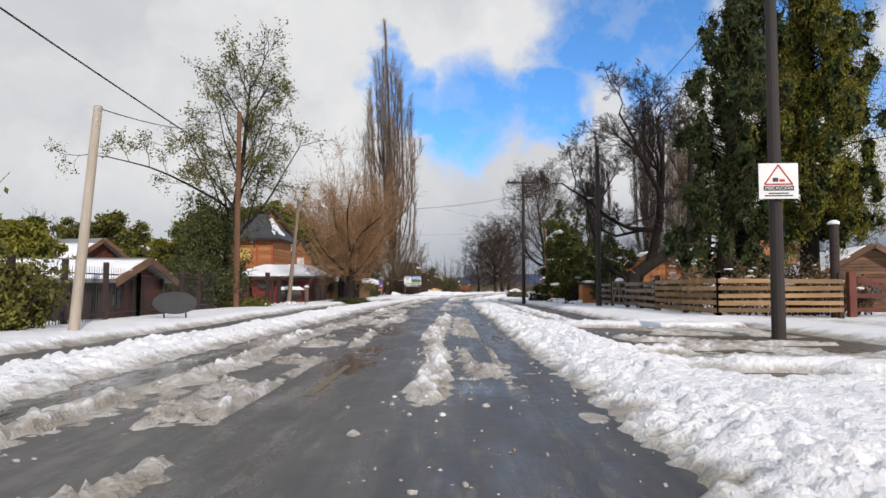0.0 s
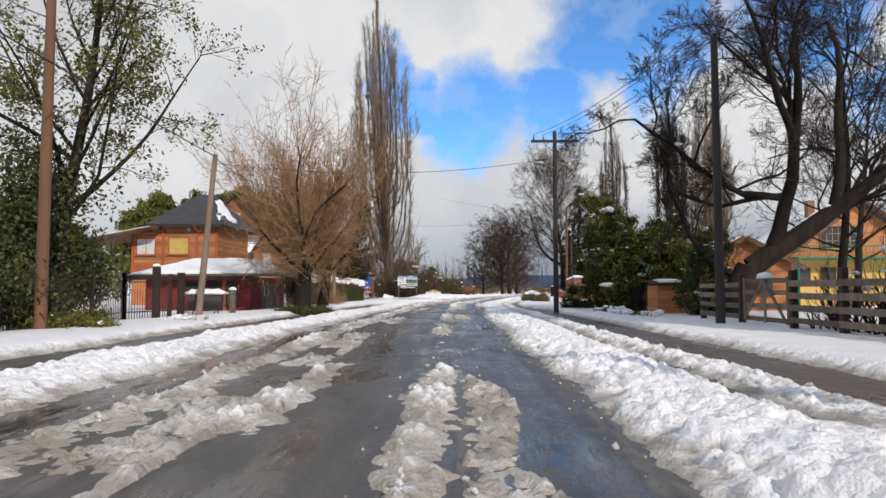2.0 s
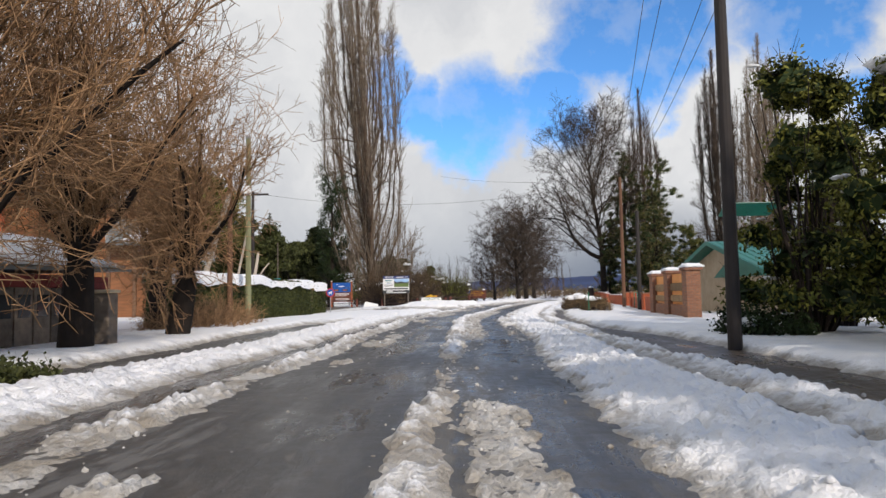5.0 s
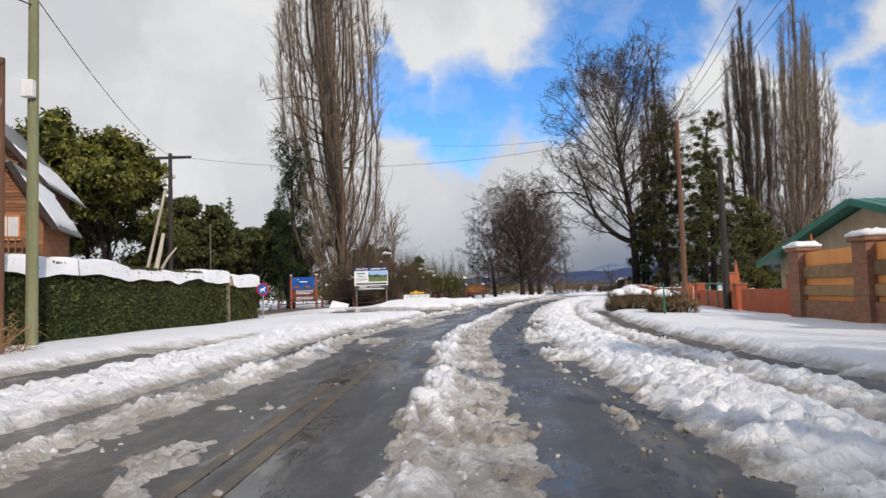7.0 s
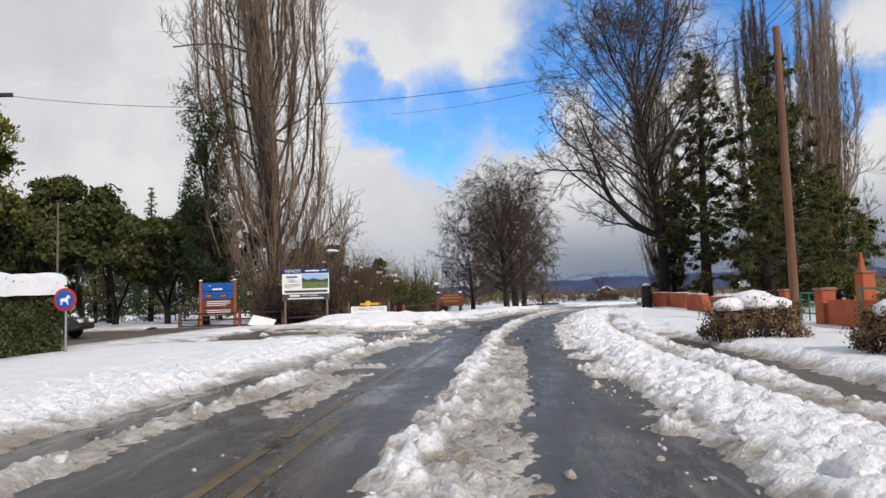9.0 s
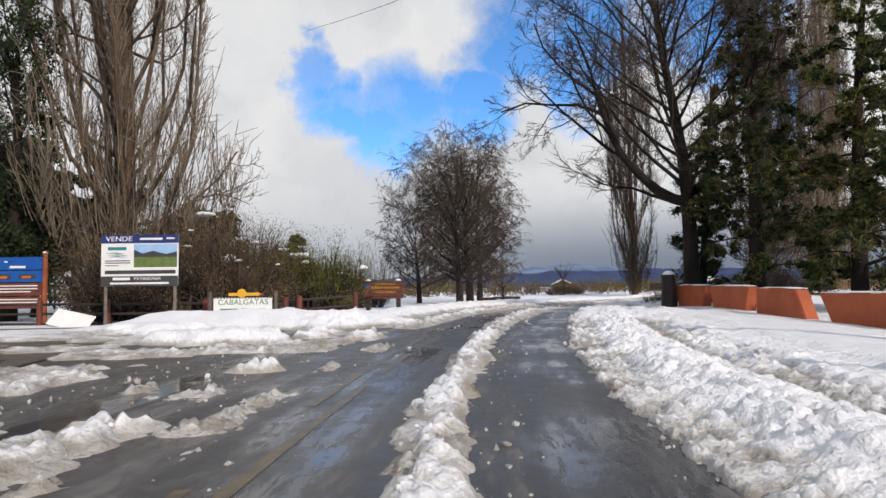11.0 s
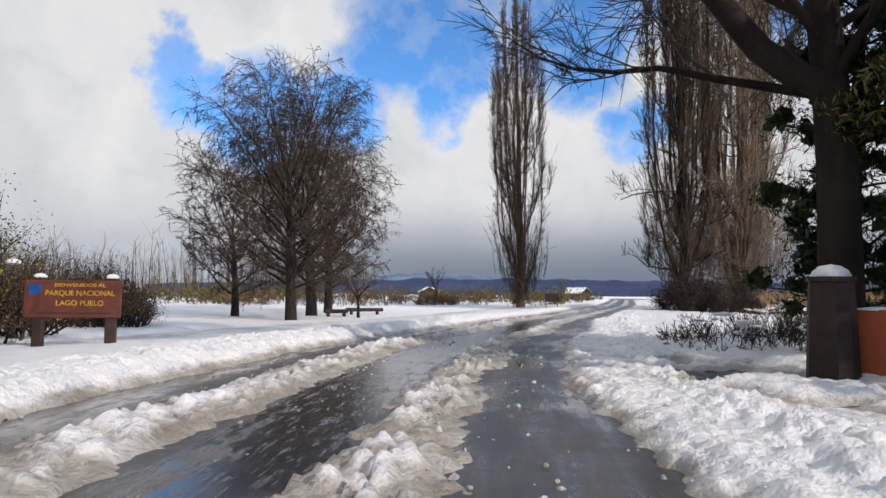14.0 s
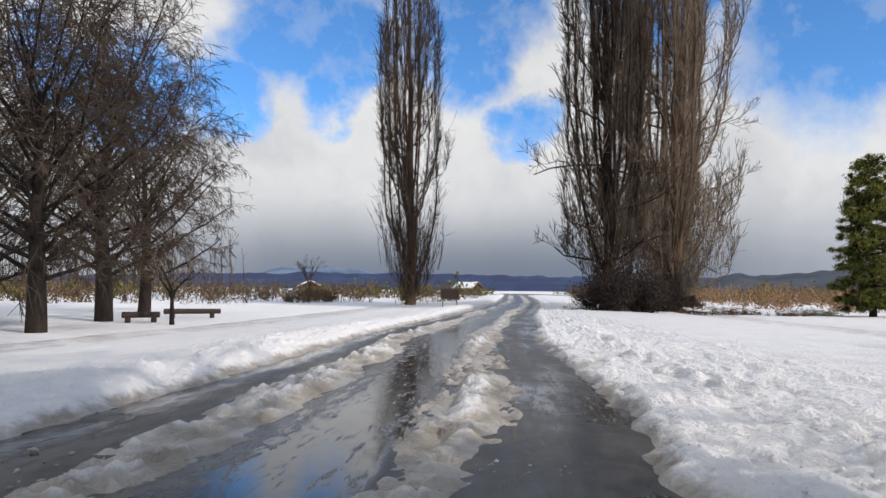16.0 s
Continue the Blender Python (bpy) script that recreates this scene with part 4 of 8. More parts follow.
def bare_tree(name, at, height, seed, label, kids=(5, 5, 5, 5), spread=0.62, rise=0.15, lean=(0, 0, 1), bark=BARK_DARK, twig=TWIG_DARK, trunk=0.3, radius=None, stems=1, wander=0.15, group="", first=0.3, shrink=0.68, extra=()):
    """A leafless spreading tree."""
    t = Tree(seed, 0.009)
    radius = radius or height * 0.022
    for k in range(stems):
        a = 6.283 * k / stems + seed
        o = Vector((math.cos(a), math.sin(a), 0)) * (0 if stems == 1 else radius * 1.3)
        w = Vector(lean) + o.normalized() * (0.0 if stems == 1 else 0.22)
        pts, ways = t.limb(o, w, height * trunk, radius * 1.25, radius * 0.85, 5, 0.05, 0.1, 11)
        heads = 3 if stems == 1 else 2
        for j in range(heads):
            b = 6.283 * (j + 0.3 * t.rng.random()) / heads + k
            cw = ways[-1] + Vector((math.cos(b), math.sin(b), 0)) * spread * (0.75 if j else 0.3)
            t.fork(pts[-1] - Vector((0, 0, 0.05)), cw, height * (1 - trunk) * t.rng.uniform(0.5, 0.66), radius * 0.72, len(kids), kids, spread, rise, shrink, wander, first, 1)
    return t.finish(name, at, label, "tree", bark, twig, group, 0, extra)


def leafy_tree(name, at, height, seed, label, leaf, size=0.09, per=9, kids=(4, 5, 5), spread=0.6, rise=0.2, trunk=0.25, lean=(0, 0, 1), bark=BARK_DARK, puff=0.35, group="", stems=1, radius=None, droop=0.3, clumps_n=110):
    """A tree that keeps its leaves, in loose clumps with gaps."""
    t = Tree(seed)
    radius = radius or height * 0.018
    for k in range(stems):
        a = 6.283 * k / stems + seed * 0.7
        o = Vector((math.cos(a), math.sin(a), 0)) * (0 if stems == 1 else radius * 1.6)
        pts, ways = t.limb(o, Vector(lean) + o.normalized() * (0 if stems == 1 else 0.25), height * trunk, radius * 1.2, radius * 0.8, 5, 0.06, 0.1, 9)
        for j in range(3):
            b = 6.283 * (j + 0.4 * t.rng.random()) / 3 + k
            cw = ways[-1] + Vector((math.cos(b), math.sin(b), 0)) * spread * (0.3 if j == 0 else 0.85)
            t.fork(pts[-1], cw, height * (1 - trunk) * t.rng.uniform(0.5, 0.62), radius * 0.65, len(kids), kids, spread, rise, 0.66, 0.14, 0.3, 1)
    tips = np.array([tuple(p) for p in t.tips])
    pick = tips[t.np.permutation(len(tips))[:clumps_n]]
    outer, inner = clump_leaves(pick, height * t.np.uniform(0.045, 0.10, len(pick)), per, size, t.np, (1, 1, 0.7), droop)
    # the inside gets a darker green than the shell to paint crown shade
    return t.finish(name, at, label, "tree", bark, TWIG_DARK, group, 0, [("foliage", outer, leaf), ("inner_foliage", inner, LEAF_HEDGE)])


def conifer(name, at, height, width, seed, label, leaf=NEEDLE, start=0.08, ragged=0.3, per=26, size=0.085, group="", droop=0.25, bark=BARK_DARK, step=0.34):
    """A conifer: whorls of sagging boughs clothed in sprays of needles."""
    t = Tree(seed)
    rng = t.rng
    pts, _ = t.limb((0, 0, 0), (0, 0, 1), height, height * 0.02, 0.02, 9, 0.012, 0.1, 9)
    C = []
    z = height * start
    while z < height * 0.985:
        u = z / height
        reach = width * 0.5 * (1 - u) ** 0.7 * (1 - 1.5 * ragged * rng.random() ** 1.5) * (0.75 + 0.25 * min(1, u / (start + 0.12)))
        for _ in range(4 if reach > 0.8 else 3):
            a = rng.random() * 6.283
            L = max(reach * rng.uniform(0.55, 1.2), 0.25)
            p = t.along(pts, min(u, 0.99))
            bp, bw = t.limb(p, (math.cos(a), math.sin(a), 0.25), L, 0.012 + 0.018 * L, 0.008, 5, 0.08, -droop * 2, 4, True)
            m = max(int(per * L), 8)
            f = t.np.random(m) ** 0.7
            q = np.array([tuple(t.along(bp, x)) for x in f])
            sp = (0.06 + 0.16 * L * (1 - f * 0.6))[:, None]
            C.append(q + t.np.normal(0, 1, (m, 3)) * sp * (1, 1, 0.45) - np.array([0, 0, 0.05]))
        z += step * rng.uniform(0.7, 1.3) * (1.2 - 0.5 * u)
    return t.finish(name, at, label, "tree", bark, TWIG_DARK, group, 0, [("foliage", leaf_mesh("foliage", np.concatenate(C), size * 1.5, t.np, 0.35, 0.2), leaf)])


def shrub(name, at, wide, deep, height, seed, label, leaf=None, twig=TWIG_DARK, count=60, size=0.06, per=8, rise=0.5, snow=0, category="shrub", puff=0.12, group="", turn=0.0, stem=1.0):
    """A bush: many thin shoots from the ground, leafy or bare, with clots of snow in it."""
    t = Tree(seed)
    rng = t.rng
    for _ in range(count):
        x, y = rng.uniform(-0.5, 0.5) * wide, rng.uniform(-0.5, 0.5) * deep
        e = max(0.35, 1 - (2 * x / wide) ** 4 * 0.6 - (2 * y / deep) ** 4 * 0.4)
        h = height * rng.uniform(0.55, 1.05) * e
        w = Vector((rng.gauss(0, 0.35) + 0.25 * x / wide, rng.gauss(0, 0.35) + 0.25 * y / deep, 1))
        t.fork((x, y, 0), w, h * 0.62, (0.014 + 0.008 * height) * stem, 2, (3, 4), 0.6, rise, 0.62, 0.2, 0.15, 2)
    extra = []
    tips = np.array([tuple(p) for p in t.tips])
    if leaf is not None:
        c = np.repeat(tips, per, axis=0) + t.np.normal(0, puff, (len(tips) * per, 3))
        c[:, 2] = np.maximum(c[:, 2], 0.04)
        extra.append(("foliage", leaf_mesh("foliage", c, size, t.np, 0.2), leaf))
    if snow:
        high = tips[tips[:, 2] > height * 0.35]
        extra.append(("snow", clots(high[t.np.integers(0, len(high), snow)], 0.06 + 0.010 * height, t.np), SNOWCAP))
    return t.finish(name, at, label, category, BARK_DARK, twig, group, turn, extra)


def evergreen_bush(name, at, wide, deep, height, seed, label, leaf, count=46, per=240, size=0.068, snow=24, group="", squash=(1.1, 1.1, 0.8), category="shrub"):
    """A ragged evergreen: crooked stems carrying domed clumps of leaves, pads of snow on some of them."""
    t = Tree(seed)
    rng = t.rng
    C, R = [], []
    for k in range(count):
        u = rng.random() ** 0.8
        a = rng.random() * 6.283
        swell = 0.55 + 0.45 * math.sin(math.pi * min(u + 0.25, 1.0))
        rad = (0.25 + 0.75 * rng.random() ** 0.5) * swell
        c = Vector((math.cos(a) * rad * wide * 0.5, math.sin(a) * rad * deep * 0.5, 0.3 + (height - 0.5) * u * (1.0 - 0.22 * rad)))
        C.append(tuple(c))
        R.append(rng.uniform(0.3, 0.72) * (0.75 + 0.04 * height))
        foot = Vector((c.x * 0.25, c.y * 0.25, 0))
        t.limb(foot, (c - foot) + Vector((0, 0, 0.3)), (c - foot).length, 0.05, 0.012, 6, 0.06, 0.1, 4, True)
        for _ in range(3):
            t.limb(c, t.jitter((c.x / wide, c.y / deep, 0.7), 0.6), R[-1] * rng.uniform(1.1, 1.9), 0.014, 0.005, 3, 0.2, 0.1, 3, True)
    outer, inner = clump_leaves(C, R, per, size, t.np, squash, 0.15)
    extra = [("foliage", outer, leaf), ("inner_foliage", inner, LEAF_DARK_AND_SHADE)]
    if snow:
        i = t.np.integers(0, count, snow)
        top = np.array(C)[i] + np.array([0, 0, 0.72]) * np.array(R)[i][:, None] + t.np.normal(0, 0.22, (snow, 3)) * (1, 1, 0.3)
        extra.append(("snow", clots(top, 0.085, t.np), SNOWCAP))
    return t.finish(name, at, label, category, BARK_DARK, TWIG_DARK, group, 0, extra)


def drooping_evergreen(at, height, wide, seed, label, leaf, count=150, per=260, low=0.12, side=(0, 0)):
    """A great evergreen whose sprays hang in long tassels from rising boughs."""
    t = Tree(seed)
    rng = t.rng
    tr, tw = t.limb((0, 0, 0), (0.02, 0, 1), height * 0.95, height * 0.024, 0.04, 9, 0.03, 0.1, 11)
    C, R = [], []
    for k in range(count):
        u = low + (0.98 - low) * (k + rng.random()) / count
        a = 2.4 * k + rng.uniform(-0.5, 0.5)
        reach = wide * 0.5 * (math.sin(math.pi * min(0.18 + 0.82 * u, 1)) ** 0.6) * rng.uniform(0.25, 1.15)
        start = t.along(tr, u * 0.93)
        bp, bw = t.limb(start, (math.cos(a) + side[0] * 0.4, math.sin(a) + side[1] * 0.4, 0.55), max(reach, 0.5), 0.06 * (1.2 - u), 0.015, 5, 0.1, -0.6, 5)
        for _ in range(2):
            p = t.along(bp, rng.uniform(0.45, 1.0))
            C.append((p.x, p.y, p.z - rng.uniform(0.1, 0.8)))
            R.append(rng.uniform(0.32, 0.62))
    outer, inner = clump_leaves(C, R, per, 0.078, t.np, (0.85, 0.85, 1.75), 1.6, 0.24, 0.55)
    return t.finish("drooping_evergreen", at, label, "tree", BARK_DARK, TWIG_DARK, "", 0, [("foliage", outer, leaf), ("inner_foliage", inner, LEAF_DARK_AND_SHADE)])


def layered_conifer(name, at, height, wide, seed, label, leaf, boughs=70, per=120, size=0.06, low=0.08, group="", sag=0.7, top=0.55):
    """A ragged old conifer: long sagging boughs with flat layered sprays and gaps between them."""
    t = Tree(seed)
    rng = t.rng
    tr, tw = t.limb((0, 0, 0), (0.02, 0, 1), height, height * 0.022, 0.03, 10, 0.02, 0.1, 11)
    C, R = [], []
    for k in range(boughs):
        u = low + (0.985 - low) * (k + rng.random()) / boughs
        a = 2.4 * k + rng.uniform(-0.6, 0.6)
        reach = max(wide * 0.5 * (1 - u) ** top * rng.uniform(0.5, 1.15), 0.5)
        bp, bw = t.limb(t.along(tr, u), (math.cos(a), math.sin(a), 0.35), reach, 0.02 + 0.014 * reach, 0.012, 6, 0.09, -sag, 5, True)
        m = max(int(reach * 2.4), 2)
        for j in range(m):
            p = t.along(bp, 0.25 + 0.75 * (j + rng.random()) / m)
            C.append((p.x + rng.gauss(0, 0.25), p.y + rng.gauss(0, 0.25), p.z + rng.uniform(-0.55, 0.25)))
            R.append(rng.uniform(0.26, 0.52))
    outer, inner = clump_leaves(C, R, per, size, t.np, (1.1, 1.1, 0.75), 0.7, 0.22, 0.4)
    return t.finish(name, at, label, "tree", BARK_DARK, TWIG_DARK, group, 0, [("foliage", outer, leaf), ("inner_foliage", inner, LEAF_DARK_AND_SHADE)])


def clots(places, size, rng):
    """Soft irregular pads of snow."""
    bm = bmesh.new()
    bmesh.ops.create_icosphere(bm, subdivisions=2, radius=1.0)
    v0 = np.array([v.co[:] for v in bm.verts])
    f0 = np.array([[v.index for v in f.verts] for f in bm.faces])
    bm.free()
    n = len(places)
    r = size * rng.lognormal(0, 0.45, (n, 1, 1)) * np.concatenate([rng.uniform(0.8, 2.0, (n, 1, 2)), rng.uniform(0.35, 0.7, (n, 1, 1))], 2)
    bumps = 1 + 0.22 * np.sin(v0[None] * rng.uniform(2, 5, (n, 1, 3)) + rng.uniform(0, 6, (n, 1, 3))).sum(2, keepdims=True)
    V = v0[None] * r * bumps + np.asarray(places)[:, None]
    return smooth(fast_mesh("clots", V.reshape(-1, 3), (f0[None] + (np.arange(n) * len(v0))[:, None, None]).reshape(-1, 3)))

# ---- trees in their places ----
mt = Tree(3, 0.008)
tr, tw = mt.limb((0, 0, 0), (0.02, 0, 1), 13.5, 0.26, 0.06, 10, 0.03, 0.1, 11)
lm = [mt.limb(mt.along(tr, 0.42), (-0.85, -0.1, 0.95), 8.6, 0.09, 0.02, 9, 0.05, -0.75, 7), mt.limb(mt.along(tr, 0.30), (0.75, 0.2, 0.75), 7.6, 0.10, 0.02, 9, 0.08, 0.2, 7)]
for k in range(17):
    f = 0.26 + 0.72 * k / 16
    a = 2.4 * k
    lm.append(mt.limb(mt.along(tr, f), (math.cos(a), math.sin(a), 0.9 + 0.8 * f), 6.4 * (1.15 - 0.75 * f), 0.085 * (1.1 - 0.6 * f), 0.02, 7, 0.09, 0.3, 6))
for lp, lw in lm:
    for k in range(7):
        f = 0.25 + 0.75 * k / 6
        mt.fork(mt.along(lp, f), lw[min(int(f * 6), 5)] + mt.jitter((0, 0, 0.1), 0.9), 1.5, 0.022, 2, (4, 4), 0.65, 0.1, 0.66, 0.2, 0.2, 1)
tips = np.array([tuple(p) for p in mt.tips])
thin = mt.np.random(len(tips)) < np.where(tips[:, 2] > 10, 0.28, 0.62)
c = np.repeat(tips[thin], 8, axis=0)
c = c + mt.np.normal(0, 0.17, c.shape)
v = mt.np.normal(0, 1, (8000, 3))
ivy = v / np.linalg.norm(v, axis=1, keepdims=True) * mt.np.random((8000, 1)) ** 0.45
ivy = ivy * (1.0 + 0.35 * np.sin(5 * v[:, 1:2]) + 0.25 * np.sin(7 * v[:, 2:3] + 1)) * (1.9, 1.6, 2.6) + (-0.7, -0.2, 4.2)
mt.finish("maiten_tree", base_of(-12.7, 39.5), "tall evergreen tree with sparse olive leaves and ivy behind a fence", "tree", BARK_DARK, TWIG_DARK, "", 0,
          [("foliage", leaf_mesh("foliage", c, 0.075, mt.np, 0.3), LEAF_OLIVE), ("ivy", leaf_mesh("ivy", ivy, 0.085, mt.np, 0.4), LEAF_HEDGE)])
poplar("lombardy_poplar", base_of(-9.6, 126.0), 52.5, 12.4, 7, "very tall bare column poplar with tan twigs", 60, density=1.25, lean=(-2.4, 0.0), shag=10)
poplar("lombardy_poplar", base_of(43.6, 193.5), 47.0, 9.2, 8, "tall bare column poplar standing alone beside the road", 40, BARK_BROWN, TWIG_MIX, 1.2, (-1.0, 0), "poplars", 0.45, 0.6, 2.0, 4, 0.02)
poplar("lombardy_poplar", base_of(49.9, 168.0), 46.0, 9.0, 9, "dark bare poplar with many upright stems in a clump", 50, BARK_DARK, TWIG_MIX, 1.3, (-0.5, 0), "poplars", 0.45, 0.6, 2.2, 12, 0.022)
poplar("lombardy_poplar", base_of(57.2, 168.0), 49.0, 13.0, 10, "broad bare poplar with a pale trunk in a clump", 56, BARK_BROWN, TWIG_TAN, 1.25, (1.0, 0), "poplars", 0.45, 0.5, 2.2, 14, 0.022)
poplar("lombardy_poplar", base_of(61.5, 174.0), 42.0, 12.0, 14, "broad bare poplar at the back of a clump", 36, BARK_BROWN, TWIG_MIX, 1.1, (1.5, 0), "poplars", 0.4, 0.55, 2.0, 10, 0.022)
L_FIELD = "dense leafless tree with fine drooping twigs in a snowy field"
crown_tree("field_tree", base_of(11.0, 155.0), 15.5, 11.5, 11, L_FIELD, 36, 0.2, group="field trees", droop=0.42, kids=(8, 7, 5), twig=TWIG_MIX, least=0.015, trunk=0.62, peak=0.45, tilt=0.35)
crown_tree("field_tree", base_of(13.3, 164.5), 18.5, 12.5, 12, L_FIELD, 36, 0.2, group="field trees", droop=0.42, kids=(8, 7, 5), twig=TWIG_MIX, least=0.016, trunk=0.62, peak=0.45, tilt=0.35)
crown_tree("field_tree", base_of(15.6, 172.5), 16.5, 12.0, 15, L_FIELD, 28, 0.2, group="field trees", droop=0.42, kids=(8, 7, 5), twig=TWIG_MIX, least=0.015, trunk=0.62, peak=0.45, tilt=0.35)
crown_tree("field_tree", base_of(7.6, 163.5), 12.5, 10.5, 13, "dark leafless tree with spreading limbs in a snowy field", 24, 0.18, group="field trees", droop=0.15, tilt=0.4, least=0.02, trunk=0.6, peak=0.5)
bare_tree("field_sapling", base_of(16.3, 160.7), 4.6, 16, "small leafless sapling beside a bench", group="field trees", kids=(5, 5, 4), twig=TWIG_TAN)

# ---- poles and wires ----


def pole(at, height, r0, r1, mat, label, lean=(0, 0), name="utility_pole"):
    t = thing(name, at, label, "utility pole", "street poles")
    part("post", rod((0, 0, -0.2), (lean[0], lean[1], height), r0, r1, 12), mat, t)
    return t


pole(base_of(-8.45, 16.0), 5.7, 0.13, 0.10, POLE_GREY, "pale bleached utility pole leaning at the roadside", (0.35, 0.2))
pole(base_of(-10.7, 35.5), 10.6, 0.17, 0.12, POLE_BROWN, "tall red-brown wooden utility pole")
pole(base_of(-10.7, 47.1), 7.4, 0.16, 0.11, POLE_WORN, "weathered wooden utility pole with a bleached shaft", (0.65, 0))
pole(base_of(8.75, 16.62), 9.6, 0.17, 0.13, POLE_DARK, "dark tarred utility pole carrying a warning sign")
pole(base_of(9.1, 38.4), 9.4, 0.15, 0.11, POLE_DARK, "thin dark wooden utility pole")
P_R3 = pole(base_of(6.95, 57.9), 11.0, 0.16, 0.12, POLE_DARK, "dark utility pole with a crossarm and a street lamp")
pole(base_of(-10.7, 76.5), 7.7, 0.14, 0.11, POLE_BROWN, "brown wooden utility pole beside a hedge")
P_L5 = pole(base_of(-9.7, 76.3), 9.4, 0.15, 0.12, POLE_GREEN, "green-tinged utility pole beside a hedge")
pole(base_of(14.6, 98.9), 11.0, 0.16, 0.12, POLE_BROWN, "brown wooden utility pole behind a low wall")
pole(base_of(13.7, 90.7), 7.2, 0.16, 0.12, POLE_DARK, "dark utility pole beside a low wall")

# ---- house building ----


def brick_material():
    m = bpy.data.materials.new("brick_courses")
    m.use_nodes = True
    n = Nodes(m.node_tree)
    co = n.add("ShaderNodeTexCoord").outputs["Object"]
    sep = n.add("ShaderNodeSeparateXYZ", {0: co}).outputs
    u = n.math("ADD", sep[0], sep[1])
    v = n.add("ShaderNodeCombineXYZ", {0: u, 1: sep[2], 2: 0.0}).outputs[0]
    b = n.add("ShaderNodeTexBrick", {"Vector": v, "Color1": (0.36, 0.16, 0.08, 1), "Color2": (0.24, 0.10, 0.055, 1), "Mortar": (0.2, 0.16, 0.13, 1), "Scale": 1.0,
                                     "Mortar Size": 0.008, "Brick Width": 0.24, "Row Height": 0.07, "Mortar Smooth": 0.2})
    g = n.noise(co, 9.0, 5.0, 0.6)
    c = n.mix(n.ramp(g, 0.35, 0.7, 0.0, 0.55), b.outputs[0], (0.17, 0.085, 0.055, 1))
    bp = n.add("ShaderNodeBump", {"Height": n.math("SUBTRACT", n.math("MULTIPLY", g, 0.4), b.outputs[1]), "Strength": 0.6, "Distance": 0.012}).outputs[0]
    p = n.add("ShaderNodeBsdfPrincipled", {"Base Color": c, "Roughness": 0.9, "Normal": bp})
    n.add("ShaderNodeOutputMaterial", {"Surface": p.outputs[0]})
    return m


BRICKS = brick_material()


def text(words, size, material, parent, at, turn=(90, 0, 0), width=None, name="lettering"):
    """Raised letters in the built-in font, as a mesh; at is the middle of the line."""
    cu = bpy.data.curves.new("lettering", "FONT")
    cu.body, cu.size, cu.extrude, cu.align_x, cu.align_y = words, size, 0.004, "CENTER", "CENTER"
    ob = bpy.data.objects.new("tmp", cu)
    scene.collection.objects.link(ob)
    me = bpy.data.meshes.new_from_object(ob.evaluated_get(bpy.context.evaluated_depsgraph_get()))
    bpy.data.objects.remove(ob)
    k = 1.0
    if width:
        xs = [v.co.x for v in me.vertices]
        k = width / (max(xs) - min(xs))
    me.transform(pose(*at, *turn) @ Matrix.Diagonal((k, 1, 1, 1)))
    me.materials.clear()
    return part(name, me, material, parent)


def bars(rows, parent, y, material, name="printed_line"):
    """Unreadable writing: plain bars (x0, x1, z, height)."""
    for x0, x1, z, h in rows:
        part(name, box(x0, x1, y - 0.004, y, z - h / 2, z + h / 2), material, parent)


def slab(pts, thick, sag=0.0, cuts=0, rng=None):
    """A roof plane or a blanket of snow: four corners, given thickness upwards; cuts and sag make it uneven."""
    bm = bmesh.new()
    n = max(cuts, 1)
    a, b, c, d = [Vector(p) for p in pts]
    nrm = (b - a).cross(d - a).normalized()
    if nrm.z < 0:
        nrm = -nrm
    top, low = {}, {}
    for i in range(n + 1):
        for j in range(n + 1):
            u, v = i / n, j / n
            p = a.lerp(b, u).lerp(d.lerp(c, u), v)
            e = 1.0
            if cuts and rng:
                edge = min(u, 1 - u, v, 1 - v)
                e = (0.45 if edge == 0 else 1.0) * rng.uniform(0.75, 1.15)
                if edge == 0:
                    p = p + Vector((rng.gauss(0, sag), rng.gauss(0, sag), 0))
            low[i, j] = bm.verts.new(p)
            top[i, j] = bm.verts.new(p + nrm * thick * e)
    for i in range(n):
        for j in range(n):
            bm.faces.new((top[i, j], top[i + 1, j], top[i + 1, j + 1], top[i, j + 1]))
            bm.faces.new((low[i, j + 1], low[i + 1, j + 1], low[i + 1, j], low[i, j]))
    for k in range(n):
        for q in (((k, 0), (k + 1, 0)), ((k + 1, n), (k, n)), ((n, k), (n, k + 1)), ((0, k + 1), (0, k))):
            bm.faces.new((low[q[0]], low[q[1]], top[q[1]], top[q[0]]))
    bmesh.ops.recalc_face_normals(bm, faces=bm.faces[:])
    if cuts:
        for f in bm.faces:
            f.smooth = True
    return bm


